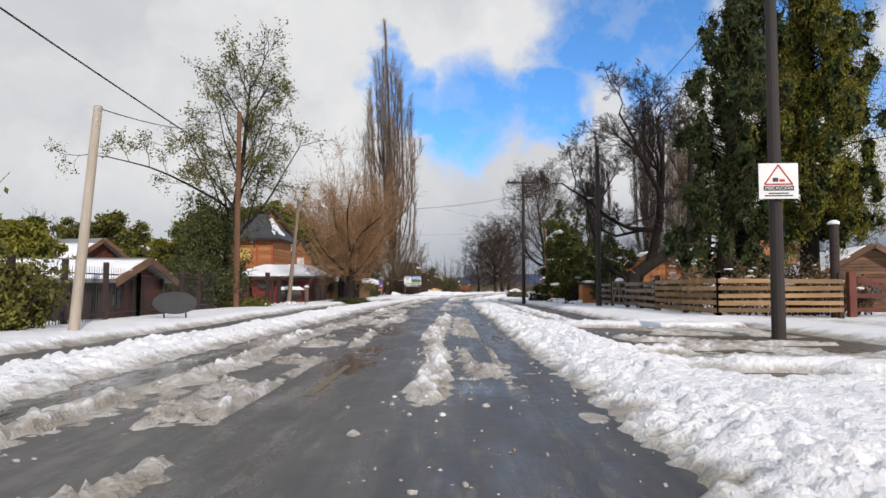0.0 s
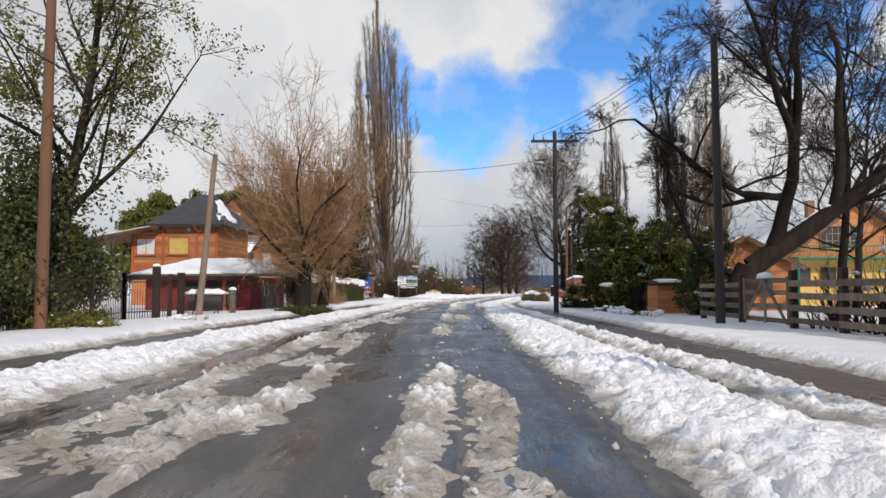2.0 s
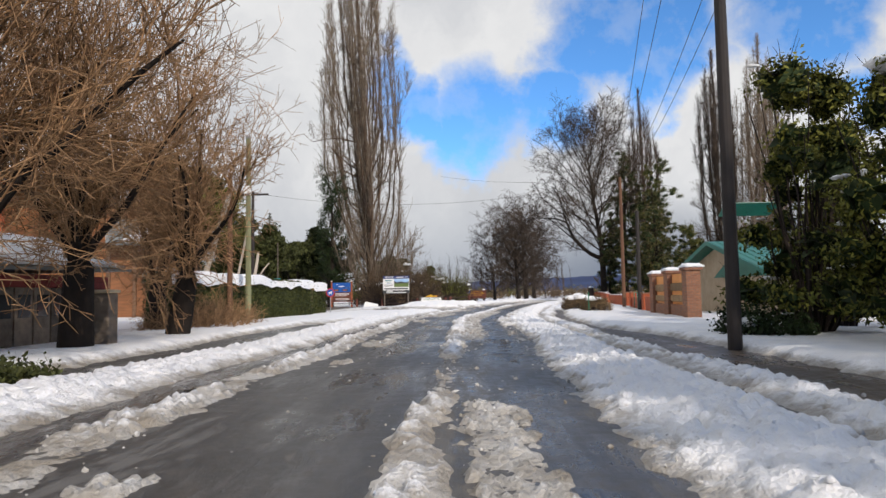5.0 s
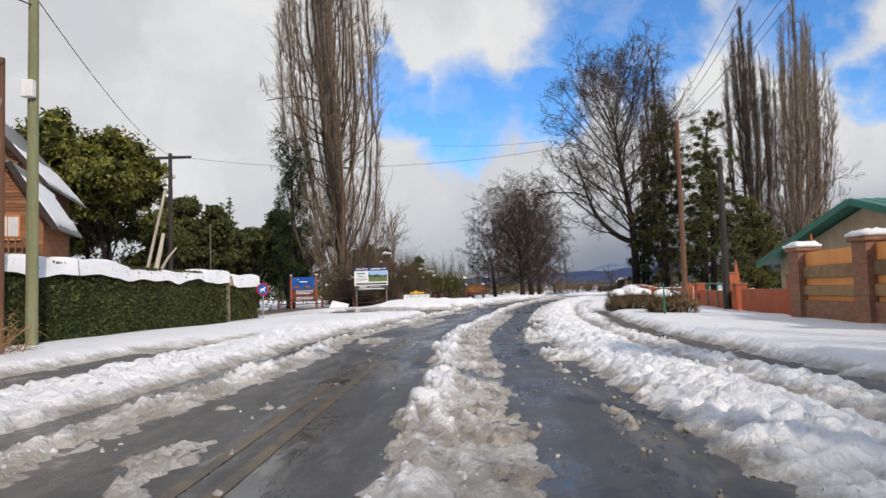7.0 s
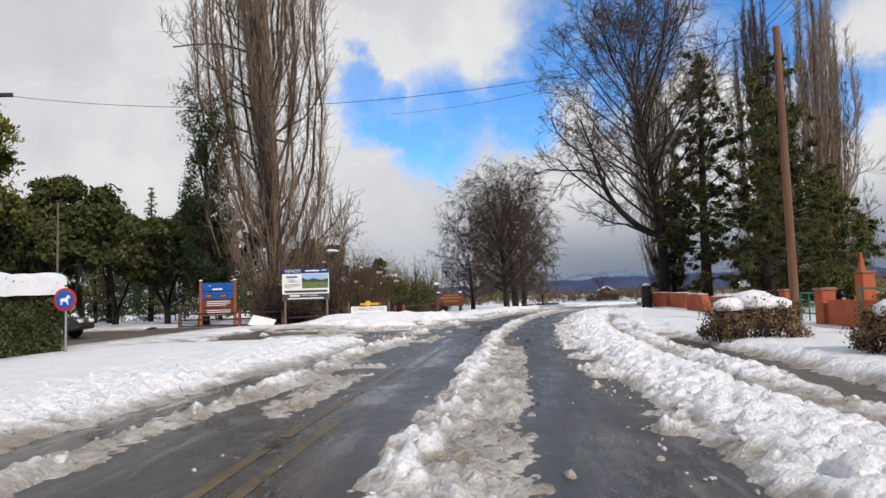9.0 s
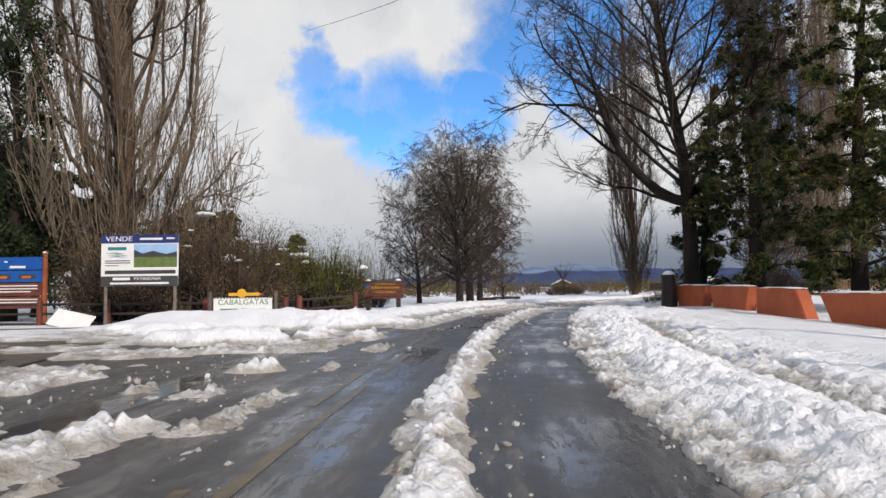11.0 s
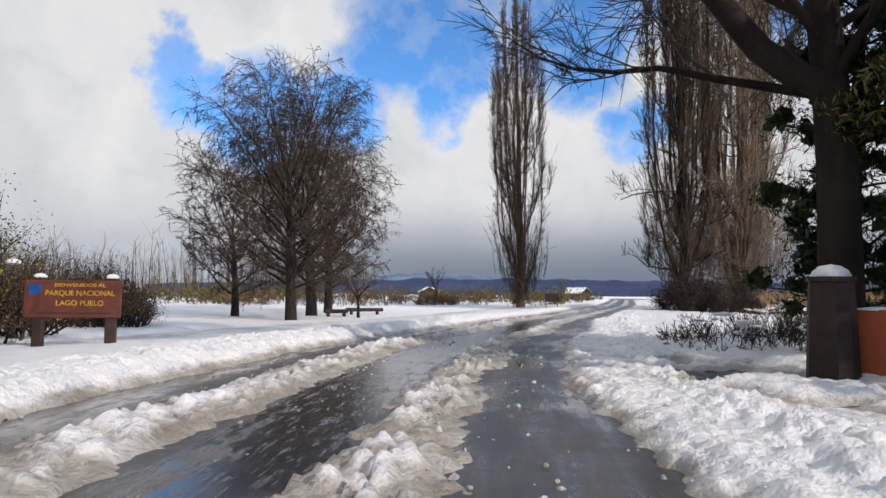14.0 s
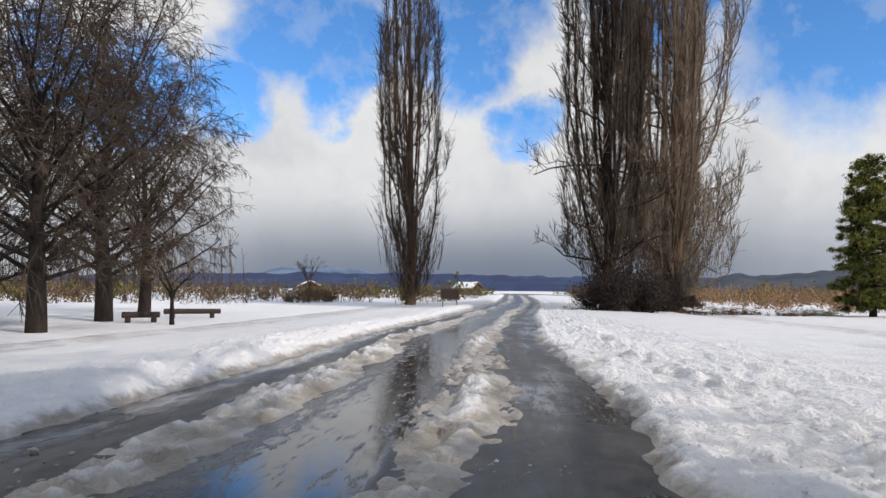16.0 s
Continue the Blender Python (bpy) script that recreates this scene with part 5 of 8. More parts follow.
def window(parent, x, z, w, h, y, frame_mat, pane_mat, bars_x=1, bars_z=0, turn=None):
    """A window on a wall that faces -y: frame, panes and glazing bars, standing in front of plane y."""
    t = turn or Matrix.Identity(4)
    fw = 0.07
    fr = bmesh.new()
    for b in ((x - w / 2 - fw, x - w / 2, z - h / 2 - fw, z + h / 2 + fw), (x + w / 2, x + w / 2 + fw, z - h / 2 - fw, z + h / 2 + fw),
              (x - w / 2, x + w / 2, z - h / 2 - fw, z - h / 2), (x - w / 2, x + w / 2, z + h / 2, z + h / 2 + fw)):
        box(b[0], b[1], y - 0.09, y + 0.02, b[2], b[3], 0.0, fr)
    for k in range(bars_x):
        c = x - w / 2 + w * (k + 1) / (bars_x + 1)
        box(c - 0.022, c + 0.022, y - 0.07, y - 0.02, z - h / 2, z + h / 2, 0.0, fr)
    for k in range(bars_z):
        c = z - h / 2 + h * (k + 1) / (bars_z + 1)
        box(x - w / 2, x + w / 2, y - 0.068, y - 0.022, c - 0.018, c + 0.018, 0.0, fr)
    win = part("window", move(fr, t), frame_mat, parent)
    part("pane", move(box(x - w / 2, x + w / 2, y - 0.045, y - 0.03, z - h / 2, z + h / 2), t), pane_mat, win)
    part("sill", move(box(x - w / 2 - 0.12, x + w / 2 + 0.12, y - 0.15, y + 0.02, z - h / 2 - 0.13, z - h / 2 - 0.072), t), frame_mat, win)


def cladding(parent, x0, x1, y, z0, z1, mat, step=0.16, top=None, name="plank", turn=None, limit=300):
    """Horizontal boards on a wall that faces -y, each a part; top(z) may narrow them under a gable."""
    z = z0
    while z < z1 - 0.02:
        a, b = (x0, x1) if top is None else top(z + step * 0.5)
        if b - a > 0.1:
            bm = box(a, b, y - 0.035, y, z + 0.006, z + step - 0.006, 0.012)
            part(name, move(bm, turn) if turn else bm, mat, parent)
        z += step


def gable_house(name, at, turn, w, l, eave, ridge, wall_mat, roof_mat, label, over=0.45, snow=(1, 1), snow_thick=0.16, clad=None, clad_to=None, seed=1, edge=TIMBER):
    """A house with its gable to local -y: wall, two roof slopes with barge boards, snow on them."""
    rng = random.Random(seed)
    h = thing(name, at, label, "house", turn=turn)
    hw = w / 2
    bm = prism([(-hw, -0.3), (hw, -0.3), (hw, eave), (0, ridge - 0.1), (-hw, eave)], l)
    wall = part("wall", move(bm, Matrix.Translation((0, l / 2, 0))), wall_mat, h)
    k = (ridge - eave) / hw
    for s in (-1, 1):
        e = (s * (hw + over), eave - k * over)
        p = [(e[0], -over, e[1]), (0, -over, ridge), (0, l + over, ridge), (e[0], l + over, e[1])]
        roof = part("roof", slab(p, 0.12), roof_mat, h)
        part("barge_board", slab([(e[0], -over - 0.05, e[1] - 0.12), (0, -over - 0.05, ridge - 0.12), (0, -over - 0.003, ridge - 0.12), (e[0], -over - 0.003, e[1] - 0.12)], 0.27), edge, roof)
        cover = snow[0 if s < 0 else 1]
        if cover:
            up = 0.124
            q = [(e[0] * 0.99, -over * 0.9, e[1] + up), (e[0] * (1 - cover), -over * 0.9, e[1] + (ridge - e[1]) * cover + up),
                 (e[0] * (1 - cover), l + over * 0.9, e[1] + (ridge - e[1]) * cover + up), (e[0] * 0.99, l + over * 0.9, e[1] + up)]
            part("snow_blanket", slab(q, snow_thick, 0.06, 9, rng), SNOWCAP, roof, "thick white snow on the roof")
    if clad:
        def narrow(z):
            if z <= eave:
                return -hw, hw
            u = hw * (ridge - z) / (ridge - eave)
            return -u, u
        cladding(wall, -hw, hw, 0.0, clad_to or 0.0, ridge - 0.2, clad, 0.17, narrow)
    return h


# ---- the left side ----


def snow_cap(parent, x, y, z, r, seed=0, name="snow_cap"):
    bm = bmesh.new()
    bmesh.ops.create_icosphere(bm, subdivisions=2, radius=1.0)
    rng = random.Random(seed)
    for v in bm.verts:
        v.co = Vector((v.co.x * r * rng.uniform(0.9, 1.1), v.co.y * r * rng.uniform(0.9, 1.1), max(v.co.z, -0.25) * r * 0.62))
    for f in bm.faces:
        f.smooth = True
    return part(name, move(bm, Matrix.Translation((x, y, z))), SNOWCAP, parent)


# low dark house with a gabled porch behind the iron fence
low = gable_house("low_house", base_of(-10.9, 24.5, 0.3), 90, 4.0, 8.0, 1.7, 2.35, TIMBER_DARK, ROOF_GREY, "low dark timber house with a snowy roof behind an iron fence", 0.5, (0.85, 0.9), 0.10, TIMBER_RED, 0.1, 3)
part("door", box(-0.5, 0.5, -0.09, -0.037, 0.0, 1.6, 0.01), TIMBER_DARK, low)
window(low, -1.6, 1.15, 0.7, 0.7, -0.04, TIMBER_DARK, GLASS)
far = gable_house("grey_roof_house", base_of(-21.0, 41.0, 0.3), 75, 6.0, 8.0, 2.6, 4.3, TIMBER_DARK, ROOF_GREY, "distant timber house with a snowy grey roof", 0.5, (0.8, 0.8), 0.12, TIMBER_RED, 0.1, 4)
window(far, 0.0, 2.2, 1.0, 0.9, -0.04, TIMBER_DARK, GLASS)

# brick-coloured house with a slate hip roof
BH = thing("log_house", base_of(-24.6, 70.0, 0.3), "two-storey orange log-clad house with dark slate hip roof", "house")
wall = part("wall", box(1.6, 6.7, 0, 8.0, 0, 6.7), ORANGE_LOG, BH)
part("wing_wall", box(0, 1.597, 0, 8.0, 0, 6.0), ORANGE_LOG, BH)
cladding(wall, 0.0, 6.7, 0.0, 2.3, 5.9, ORANGE_LOG, 0.17)
cladding(wall, 1.6, 6.7, 0.0, 5.91, 6.6, ORANGE_LOG, 0.17)
side = Matrix.Translation((6.7, 0, 0)) @ Matrix.Rotation(radians(90), 4, "Z")
cladding(wall, 0.0, 8.0, 0.0, 2.3, 6.6, ORANGE_LOG, 0.17, None, "plank", side)
window(BH, 1.1, 4.9, 1.4, 1.2, -0.04, ORANGE_PLASTER, CURTAIN_WHITE)
window(BH, 3.7, 4.95, 1.5, 1.25, -0.04, ORANGE_PLASTER, CURTAIN, 0)
for x in (0.05, 2.45, 5.1, 6.65):
    part("corner_post", box(x - 0.09, x + 0.09, -0.10, -0.037, 2.3, 5.95 if x < 1.6 else 6.6), ORANGE_PLASTER, wall)
part("string_course", box(-0.05, 6.75, -0.12, -0.038, 2.75, 3.5), ORANGE_PLASTER, wall)
part("wall_lamp", box(4.42, 4.7, -0.3, -0.04, 6.1, 6.4, 0.03), STEEL, BH)
o, e, r = 0.7, 6.55, 9.5
ra, rb = (3.7, 4.0, r), (4.9, 4.0, r)
c = [(1.3, -o, e), (6.7 + o, -o, e), (6.7 + o, 8 + o, e), (1.3, 8 + o, e)]
for pts in ([c[0], c[1], rb, ra], [c[2], c[3], ra, rb]):
    part("roof", slab(pts, 0.10), SLATE, BH)
right = part("roof", slab([c[1], c[2], rb, (4.9, 3.99, r)], 0.10), SLATE, BH)
part("roof", slab([c[3], c[0], ra, (3.7, 4.01, r)], 0.10), SLATE, BH)
part("snow_blanket", slab([(6.9, -0.2, 6.98), (7.2, 4.0, 6.83), (5.4, 4.2, 9.15), (5.6, 2.6, 8.85)], 0.14, 0.08, 8, random.Random(5)), SNOWCAP, right, "slipping sheet of snow on slate")
part("fascia", box(1.3, 6.7 + o, -o - 0.04, -o - 0.003, e - 0.14, e + 0.10), TIMBER_DARK, BH)
lean = thing("lean_to_roof", base_of(-27.9, 69.2, 0.3), "sloping porch roof on posts with a rim of snow", "porch")
part("roof", slab([(-0.4, -1.0, 5.15), (5.6, -1.0, 6.3), (5.6, 4.0, 6.3), (-0.4, 4.0, 5.15)], 0.10), TIMBER, lean)
part("snow_blanket", slab([(-0.4, -1.0, 5.26), (5.4, -1.0, 6.37), (5.4, 4.0, 6.37), (-0.4, 4.0, 5.26)], 0.09, 0.03, 6, random.Random(6)), SNOWCAP, lean)
for x in (-0.1, 1.6):
    part("post", box(x - 0.07, x + 0.07, -0.8, -0.66, 0, 5.2 + 0.19 * (x + 0.4)), TIMBER, lean)

# red shed
SH = thing("red_shed", base_of(-18.0, 58.0, 0.25), "low red-painted shed with a snowy lean-to roof", "shed")
w1 = part("wall", box(0, 6.4, 0, 8.2, 0, 2.2), RED_PAINT, SH)
cladding(w1, 0, 6.4, 0, 0.05, 2.15, RED_PAINT, 0.2)
cladding(w1, 0, 8.2, 0, 0.05, 2.15, RED_PAINT, 0.2, None, "plank", Matrix.Translation((6.4, 0, 0)) @ Matrix.Rotation(radians(90), 4, "Z"))
ms = Matrix.Translation((6.4, 0, 0)) @ Matrix.Rotation(radians(90), 4, "Z")
window(SH, 2.8, 1.6, 1.2, 0.36, -0.04, TIMBER_DARK, GLASS, 0)
window(SH, 5.3, 1.15, 0.6, 1.1, -0.04, TIMBER_DARK, GLASS, 0)
part("door", box(3.75, 4.6, -0.08, -0.037, 0.02, 1.95, 0.01), TIMBER_DARK, SH)
part("corner_board", box(4.7, 4.95, -0.10, -0.037, 0.0, 2.15, 0.01), ORANGE_PLASTER, SH)
for k in range(5):
    part("panel_door", move(box(2.2 + k * 0.85, 2.98 + k * 0.85, -0.12, -0.037, 0.05, 1.85, 0.01), ms), TIMBER_GREY, SH)
    part("door_light", move(box(2.32 + k * 0.85, 2.86 + k * 0.85, -0.135, -0.122, 1.0, 1.65), ms), GLASS, SH)
roof = part("roof", slab([(-1.0, -0.7, 2.2), (7.1, -0.7, 2.25), (7.1, 8.6, 2.45), (-1.0, 8.6, 2.4)], 0.08), ROOF_GREY, SH)
slope = [(-0.9, -0.5, 2.3), (6.9, -0.5, 2.36), (5.4, 3.4, 3.4), (1.6, 3.4, 3.4)]
r2 = part("roof", slab(slope, 0.06), ROOF_GREY, SH)
r3 = part("roof", slab([(6.95, -0.5, 2.34), (6.95, 8.4, 2.50), (5.4, 6.2, 3.38), (5.4, 3.4, 3.38)], 0.06), ROOF_GREY, SH)
part("snow_blanket", slab([(p[0], p[1], p[2] + 0.06) for p in slope], 0.15, 0.08, 12, random.Random(7)), SNOWCAP, r2, "even white snow on a shed roof")
part("snow_blanket", slab([(6.9, -0.5, 2.41), (6.9, 8.3, 2.57), (5.42, 6.2, 3.44), (5.42, 3.4, 3.44)], 0.13, 0.06, 10, random.Random(8)), SNOWCAP, r3)
part("fascia", box(-1.0, 7.1, -0.75, -0.703, 2.05, 2.3), TIMBER_DARK, SH)

# oil drum tank on legs, capped with snow
TK = thing("fuel_drum", base_of(-10.9, 48.6, 0.1), "black steel drum lying on legs, topped with snow", "drum")
part("drum", move(rod((-0.75, 0, 0.75), (0.75, 0, 0.75), 0.45, None, 20), Matrix.Rotation(radians(12), 4, "Z")), IRON, TK)
part("snow_cap", move(slab([(-0.85, -0.4, 1.05), (0.85, -0.4, 1.05), (0.85, 0.4, 1.05), (-0.85, 0.4, 1.05)], 0.24, 0.06, 7, random.Random(9)), Matrix.Rotation(radians(12), 4, "Z")), SNOWCAP, TK)
for x in (-0.5, 0.5):
    for s in (-1, 1):
        part("leg", rod((x, s * 0.32, -0.1), (x, s * 0.2, 0.42), 0.03), IRON, TK)
GP = thing("garden_post", base_of(-9.9, 49.4, 0.1), "squat wooden gatepost with a cap of snow", "post")
part("post", box(-0.12, 0.12, -0.12, 0.12, -0.1, 1.25, 0.02), TIMBER_GREY, GP)
snow_cap(GP, 0, 0, 1.28, 0.19, 1)
BP = thing("brick_gate_pillar", base_of(-8.7, 60.5, 0.1), "pale plastered gate pillar under a willow", "pillar")
part("shaft", box(-0.25, 0.25, -0.25, 0.25, -0.1, 1.5, 0.02), TIMBER_GREY, BP)
part("cap", box(-0.3, 0.3, -0.3, 0.3, 1.503, 1.6, 0.02), CREAM, BP)


def iron_fence(points, height, name, label, gap=0.16, mat=IRON, post_every=2.2):
    """A paling fence: posts, two rails a bay, upright bars."""
    f = thing(name, (0, 0, 0), label, "fence")
    bar = None
    for (x0, y0), (x1, y1) in zip(points, points[1:]):
        L = math.hypot(x1 - x0, y1 - y0)
        n = max(int(L / post_every), 1)
        for k in range(n + 1):
            u = k / n
            x, y = x0 + (x1 - x0) * u, y0 + (y1 - y0) * u
            z = ground_z(x, y)
            part("post", box(x - 0.07, x + 0.07, y - 0.07, y + 0.07, z - 0.15, z + height * 1.08, 0.01), TIMBER_DARK, f)
        z0, z1 = ground_z(x0, y0), ground_z(x1, y1)
        for hh in (0.25, height * 0.86):
            part("rail", rod((x0, y0, z0 + hh), (x1, y1, z1 + hh), 0.022, None, 5), mat, f)
        m = int(L / gap)
        for k in range(1, m):
            u = k / m
            x, y = x0 + (x1 - x0) * u, y0 + (y1 - y0) * u
            if bar is None:
                bar = part("paling", move(rod((0, 0, 0), (0, 0, height), 0.017, 0.006, 5), Matrix.Identity(4)), mat, f)
                bar.location = (x, y, ground_z(x, y) - 0.02)
            else:
                o = new("paling", bar.data)
                o.parent = f
                o.location = (x, y, ground_z(x, y) - 0.02)
    return f


iron_fence([(-9.9, 13.5), (-10.6, 24.0), (-11.6, 36.5)], 1.75, "iron_fence", "black iron paling fence with dark timber posts", 0.17)
iron_fence([(-11.9, 38.0), (-12.3, 43.5), (-11.6, 46.2)], 1.7, "iron_gate_fence", "black iron paling gate beside snow-capped posts", 0.15)
for (x, y, h, s) in ((-11.5, 44.6, 2.2, 2), (-11.2, 46.4, 2.0, 3), (-11.9, 37.4, 1.9, 4)):
    p = thing("gate_post", base_of(x, y, 0.1), "dark square gatepost with snow on top", "post", "gate posts")
    part("post", box(-0.13, 0.13, -0.13, 0.13, -0.1, h, 0.02), TIMBER_DARK, p)
    snow_cap(p, 0, 0, h + 0.02, 0.17, s)

# grey board on two legs, seen from behind
SB = thing("grey_sign_back", base_of(-8.6, 22.4, 0.05), "rounded grey metal sign seen from behind", "sign", turn=8)
bm = bmesh.new()
bmesh.ops.create_cone(bm, cap_ends=True, segments=28, radius1=1.0, radius2=1.0, depth=0.03)
bmesh.ops.transform(bm, matrix=Matrix.Translation((0, 0, 0.62)) @ Matrix.Rotation(radians(90), 4, "X") @ Matrix.Diagonal((0.72, 0.38, 1, 1)), verts=bm.verts[:])
part("panel", bm, PAINT_GREY, SB)
for x in (-0.35, 0.35):
    part("leg", rod((x, 0.04, -0.1), (x, 0.04, 0.7), 0.025), IRON, SB)

# ivy-grown post and the shrubs along the fence
shrub("ivy_bush", base_of(-10.3, 16.2), 1.1, 1.0, 2.7, 21, "yellow-green ivy bush smothering a fence post", LEAF_OLIVE, count=46, size=0.075, per=9, snow=10)
shrub("ivy_bush", base_of(-12.8, 34.8), 2.2, 2.0, 3.6, 22, "tall olive ivy thicket at the foot of a tree", LEAF_HEDGE, count=50, size=0.07, per=10, puff=0.25)
shrub("ivy_bush", base_of(-14.0, 40.5), 3.0, 2.6, 4.8, 23, "tall olive ivy thicket behind a gate", LEAF_HEDGE, count=50, size=0.08, per=12, puff=0.25)
shrub("low_shrub", base_of(-10.4, 36.2), 2.6, 1.4, 0.8, 24, "low scrubby plant poking through snow", LEAF_OLIVE, count=46, size=0.05, per=5, snow=6)
shrub("low_shrub", base_of(-9.0, 41.5), 1.6, 1.0, 0.55, 25, "fallen twigs half buried in snow", None, TWIG_TAN, count=30, snow=8)
shrub("grass_mound", base_of(-7.2, 52.6), 2.6, 1.8, 0.35, 26, "patch of green grass at a willow's foot", LEAF_HEDGE, TWIG_TAN, count=110, size=0.05, per=5, category="grass")
for k, (x, y, h, s) in enumerate(((-20, 31, 5.5, 31), (-27, 40, 7.5, 32), (-17.5, 47.5, 6.0, 33), (-26, 52, 8.0, 34), (-30, 64, 9.0, 35), (-24, 74, 9.5, 36))):
    leafy_tree("garden_tree", base_of(x, y), h, s, "bushy olive-green garden tree behind houses", LEAF_OLIVE if k % 2 else LEAF_YELLOW, 0.12, 150, (4, 5, 5), 0.7, 0.1, 0.16, group="garden trees", clumps_n=80)
for x, y, h, s in ((-32, 52, 8, 41), (-29, 46, 7, 42), (-36, 60, 9, 43)):
    bare_tree("thin_bare_tree", base_of(x, y), h, s, "thin leafless tree beyond the houses", (4, 4, 4), 0.5, 0.4, bark=BARK_GREY, twig=TWIG_DARK, group="thin trees")


def pollard(at, height, seed, label, shoots=180, lean=(0, 0, 1), trunk=0.2, radius=0.42, flare=0.45, twig=TWIG_RUST):
    """A pollarded willow: stout trunk, a few rising limbs and a tall brush of long fine shoots."""
    t = Tree(seed, 0.010)
    rng = t.rng
    pts, ways = t.limb((0, 0, 0), lean, height * trunk, radius * 1.2, radius * 0.95, 6, 0.05, 0.0, 12)
    t.limb(pts[-1] - ways[-1] * 0.04, ways[-1], radius * 1.3, radius * 0.95, radius * 0.15, 6, 0.03, 0.0, 12)
    trunk_wood, heads, limbs = t.wood, [], []
    for j in range(8):
        b = 6.283 * j / 8 + rng.random()
        k = rng.uniform(0.15, 0.75)
        t.wood = Limbs()
        lp, lw = t.limb(pts[-1] - Vector((0, 0, 0.15)), (math.cos(b) * k, math.sin(b) * k, 1), height * rng.uniform(0.3, 0.52), radius * 0.34, 0.03, 7, 0.14, 0.25, 7)
        limbs.append(t.wood)
        heads.append((lp, lw))
    t.wood = trunk_wood
    for _ in range(shoots):
        lp, lw = rng.choice(heads)
        f = rng.uniform(0.05, 1.0)
        a = rng.random() * 6.283
        k = flare * rng.uniform(0.2, 1.7) * (1.25 - 0.5 * f)
        w = lw[4] * 0.6 + Vector((math.cos(a) * k, math.sin(a) * k, 0.55))
        L = height * rng.uniform(0.16, 0.42)
        sp, sd = t.limb(t.along(lp, f), w, L, 0.022, 0.006, 6, 0.15, 0.55, 3, True)
        for _k in range(8):
            q = t.along(sp, rng.uniform(0.1, 0.95))
            c, cd = t.limb(q, t.jitter(sd[3], 0.6), L * rng.uniform(0.15, 0.4), 0.010, 0.004, 3, 0.2, 0.25, 3, True)
            for _m in range(3):
                t.limb(t.along(c, rng.uniform(0.2, 0.9)), t.jitter(cd[1], 0.8), L * rng.uniform(0.06, 0.18), 0.007, 0.003, 2, 0.2, 0.0, 3, True)
    for _ in range(shoots // 3):
        lp, lw = rng.choice(heads)
        a = rng.random() * 6.283
        L = height * rng.uniform(0.12, 0.3)
        sp, sd = t.limb(t.along(lp, rng.uniform(0.0, 0.6)), (math.cos(a), math.sin(a), 0.3), L, 0.018, 0.005, 6, 0.2, rng.uniform(-1.2, 0.4), 3, True)
        for _k in range(8):
            c, cd = t.limb(t.along(sp, rng.uniform(0.1, 0.95)), t.jitter(sd[3], 0.8), L * rng.uniform(0.15, 0.4), 0.010, 0.004, 3, 0.2, -0.2, 3, True)
            for _m in range(2):
                t.limb(t.along(c, rng.uniform(0.2, 0.9)), t.jitter(cd[1], 0.8), L * rng.uniform(0.06, 0.18), 0.007, 0.003, 2, 0.2, 0.0, 3, True)
    ob = t.finish("pollard_willow", at, label, "tree", BARK_DARK, twig, "pollard willows")
    for lm in limbs:
        part("limb", lm.mesh("limb"), BARK_DARK, ob)
    return ob


pollard(base_of(-7.3, 53.0), 13.2, 51, "large leafless pollard willow with a brush of rust-brown shoots", 235, (-0.05, 0, 1), 0.16, 0.40, 0.62)
pollard(base_of(-8.9, 59.5), 13.0, 52, "leafless pollard willow with rust-brown shoots", 190, (0.03, 0, 1), 0.17, 0.36, 0.5)
pollard(base_of(-8.6, 65.0), 10.5, 53, "leaning leafless pollard willow with rust-brown shoots", 150, (0.25, 0, 1), 0.2, 0.34, 0.95)
pollard(base_of(-11.8, 71.0), 10.0, 54, "leafless pollard willow behind a heap of cut twigs", 100, (-0.1, 0, 1), 0.2, 0.34, 0.5)


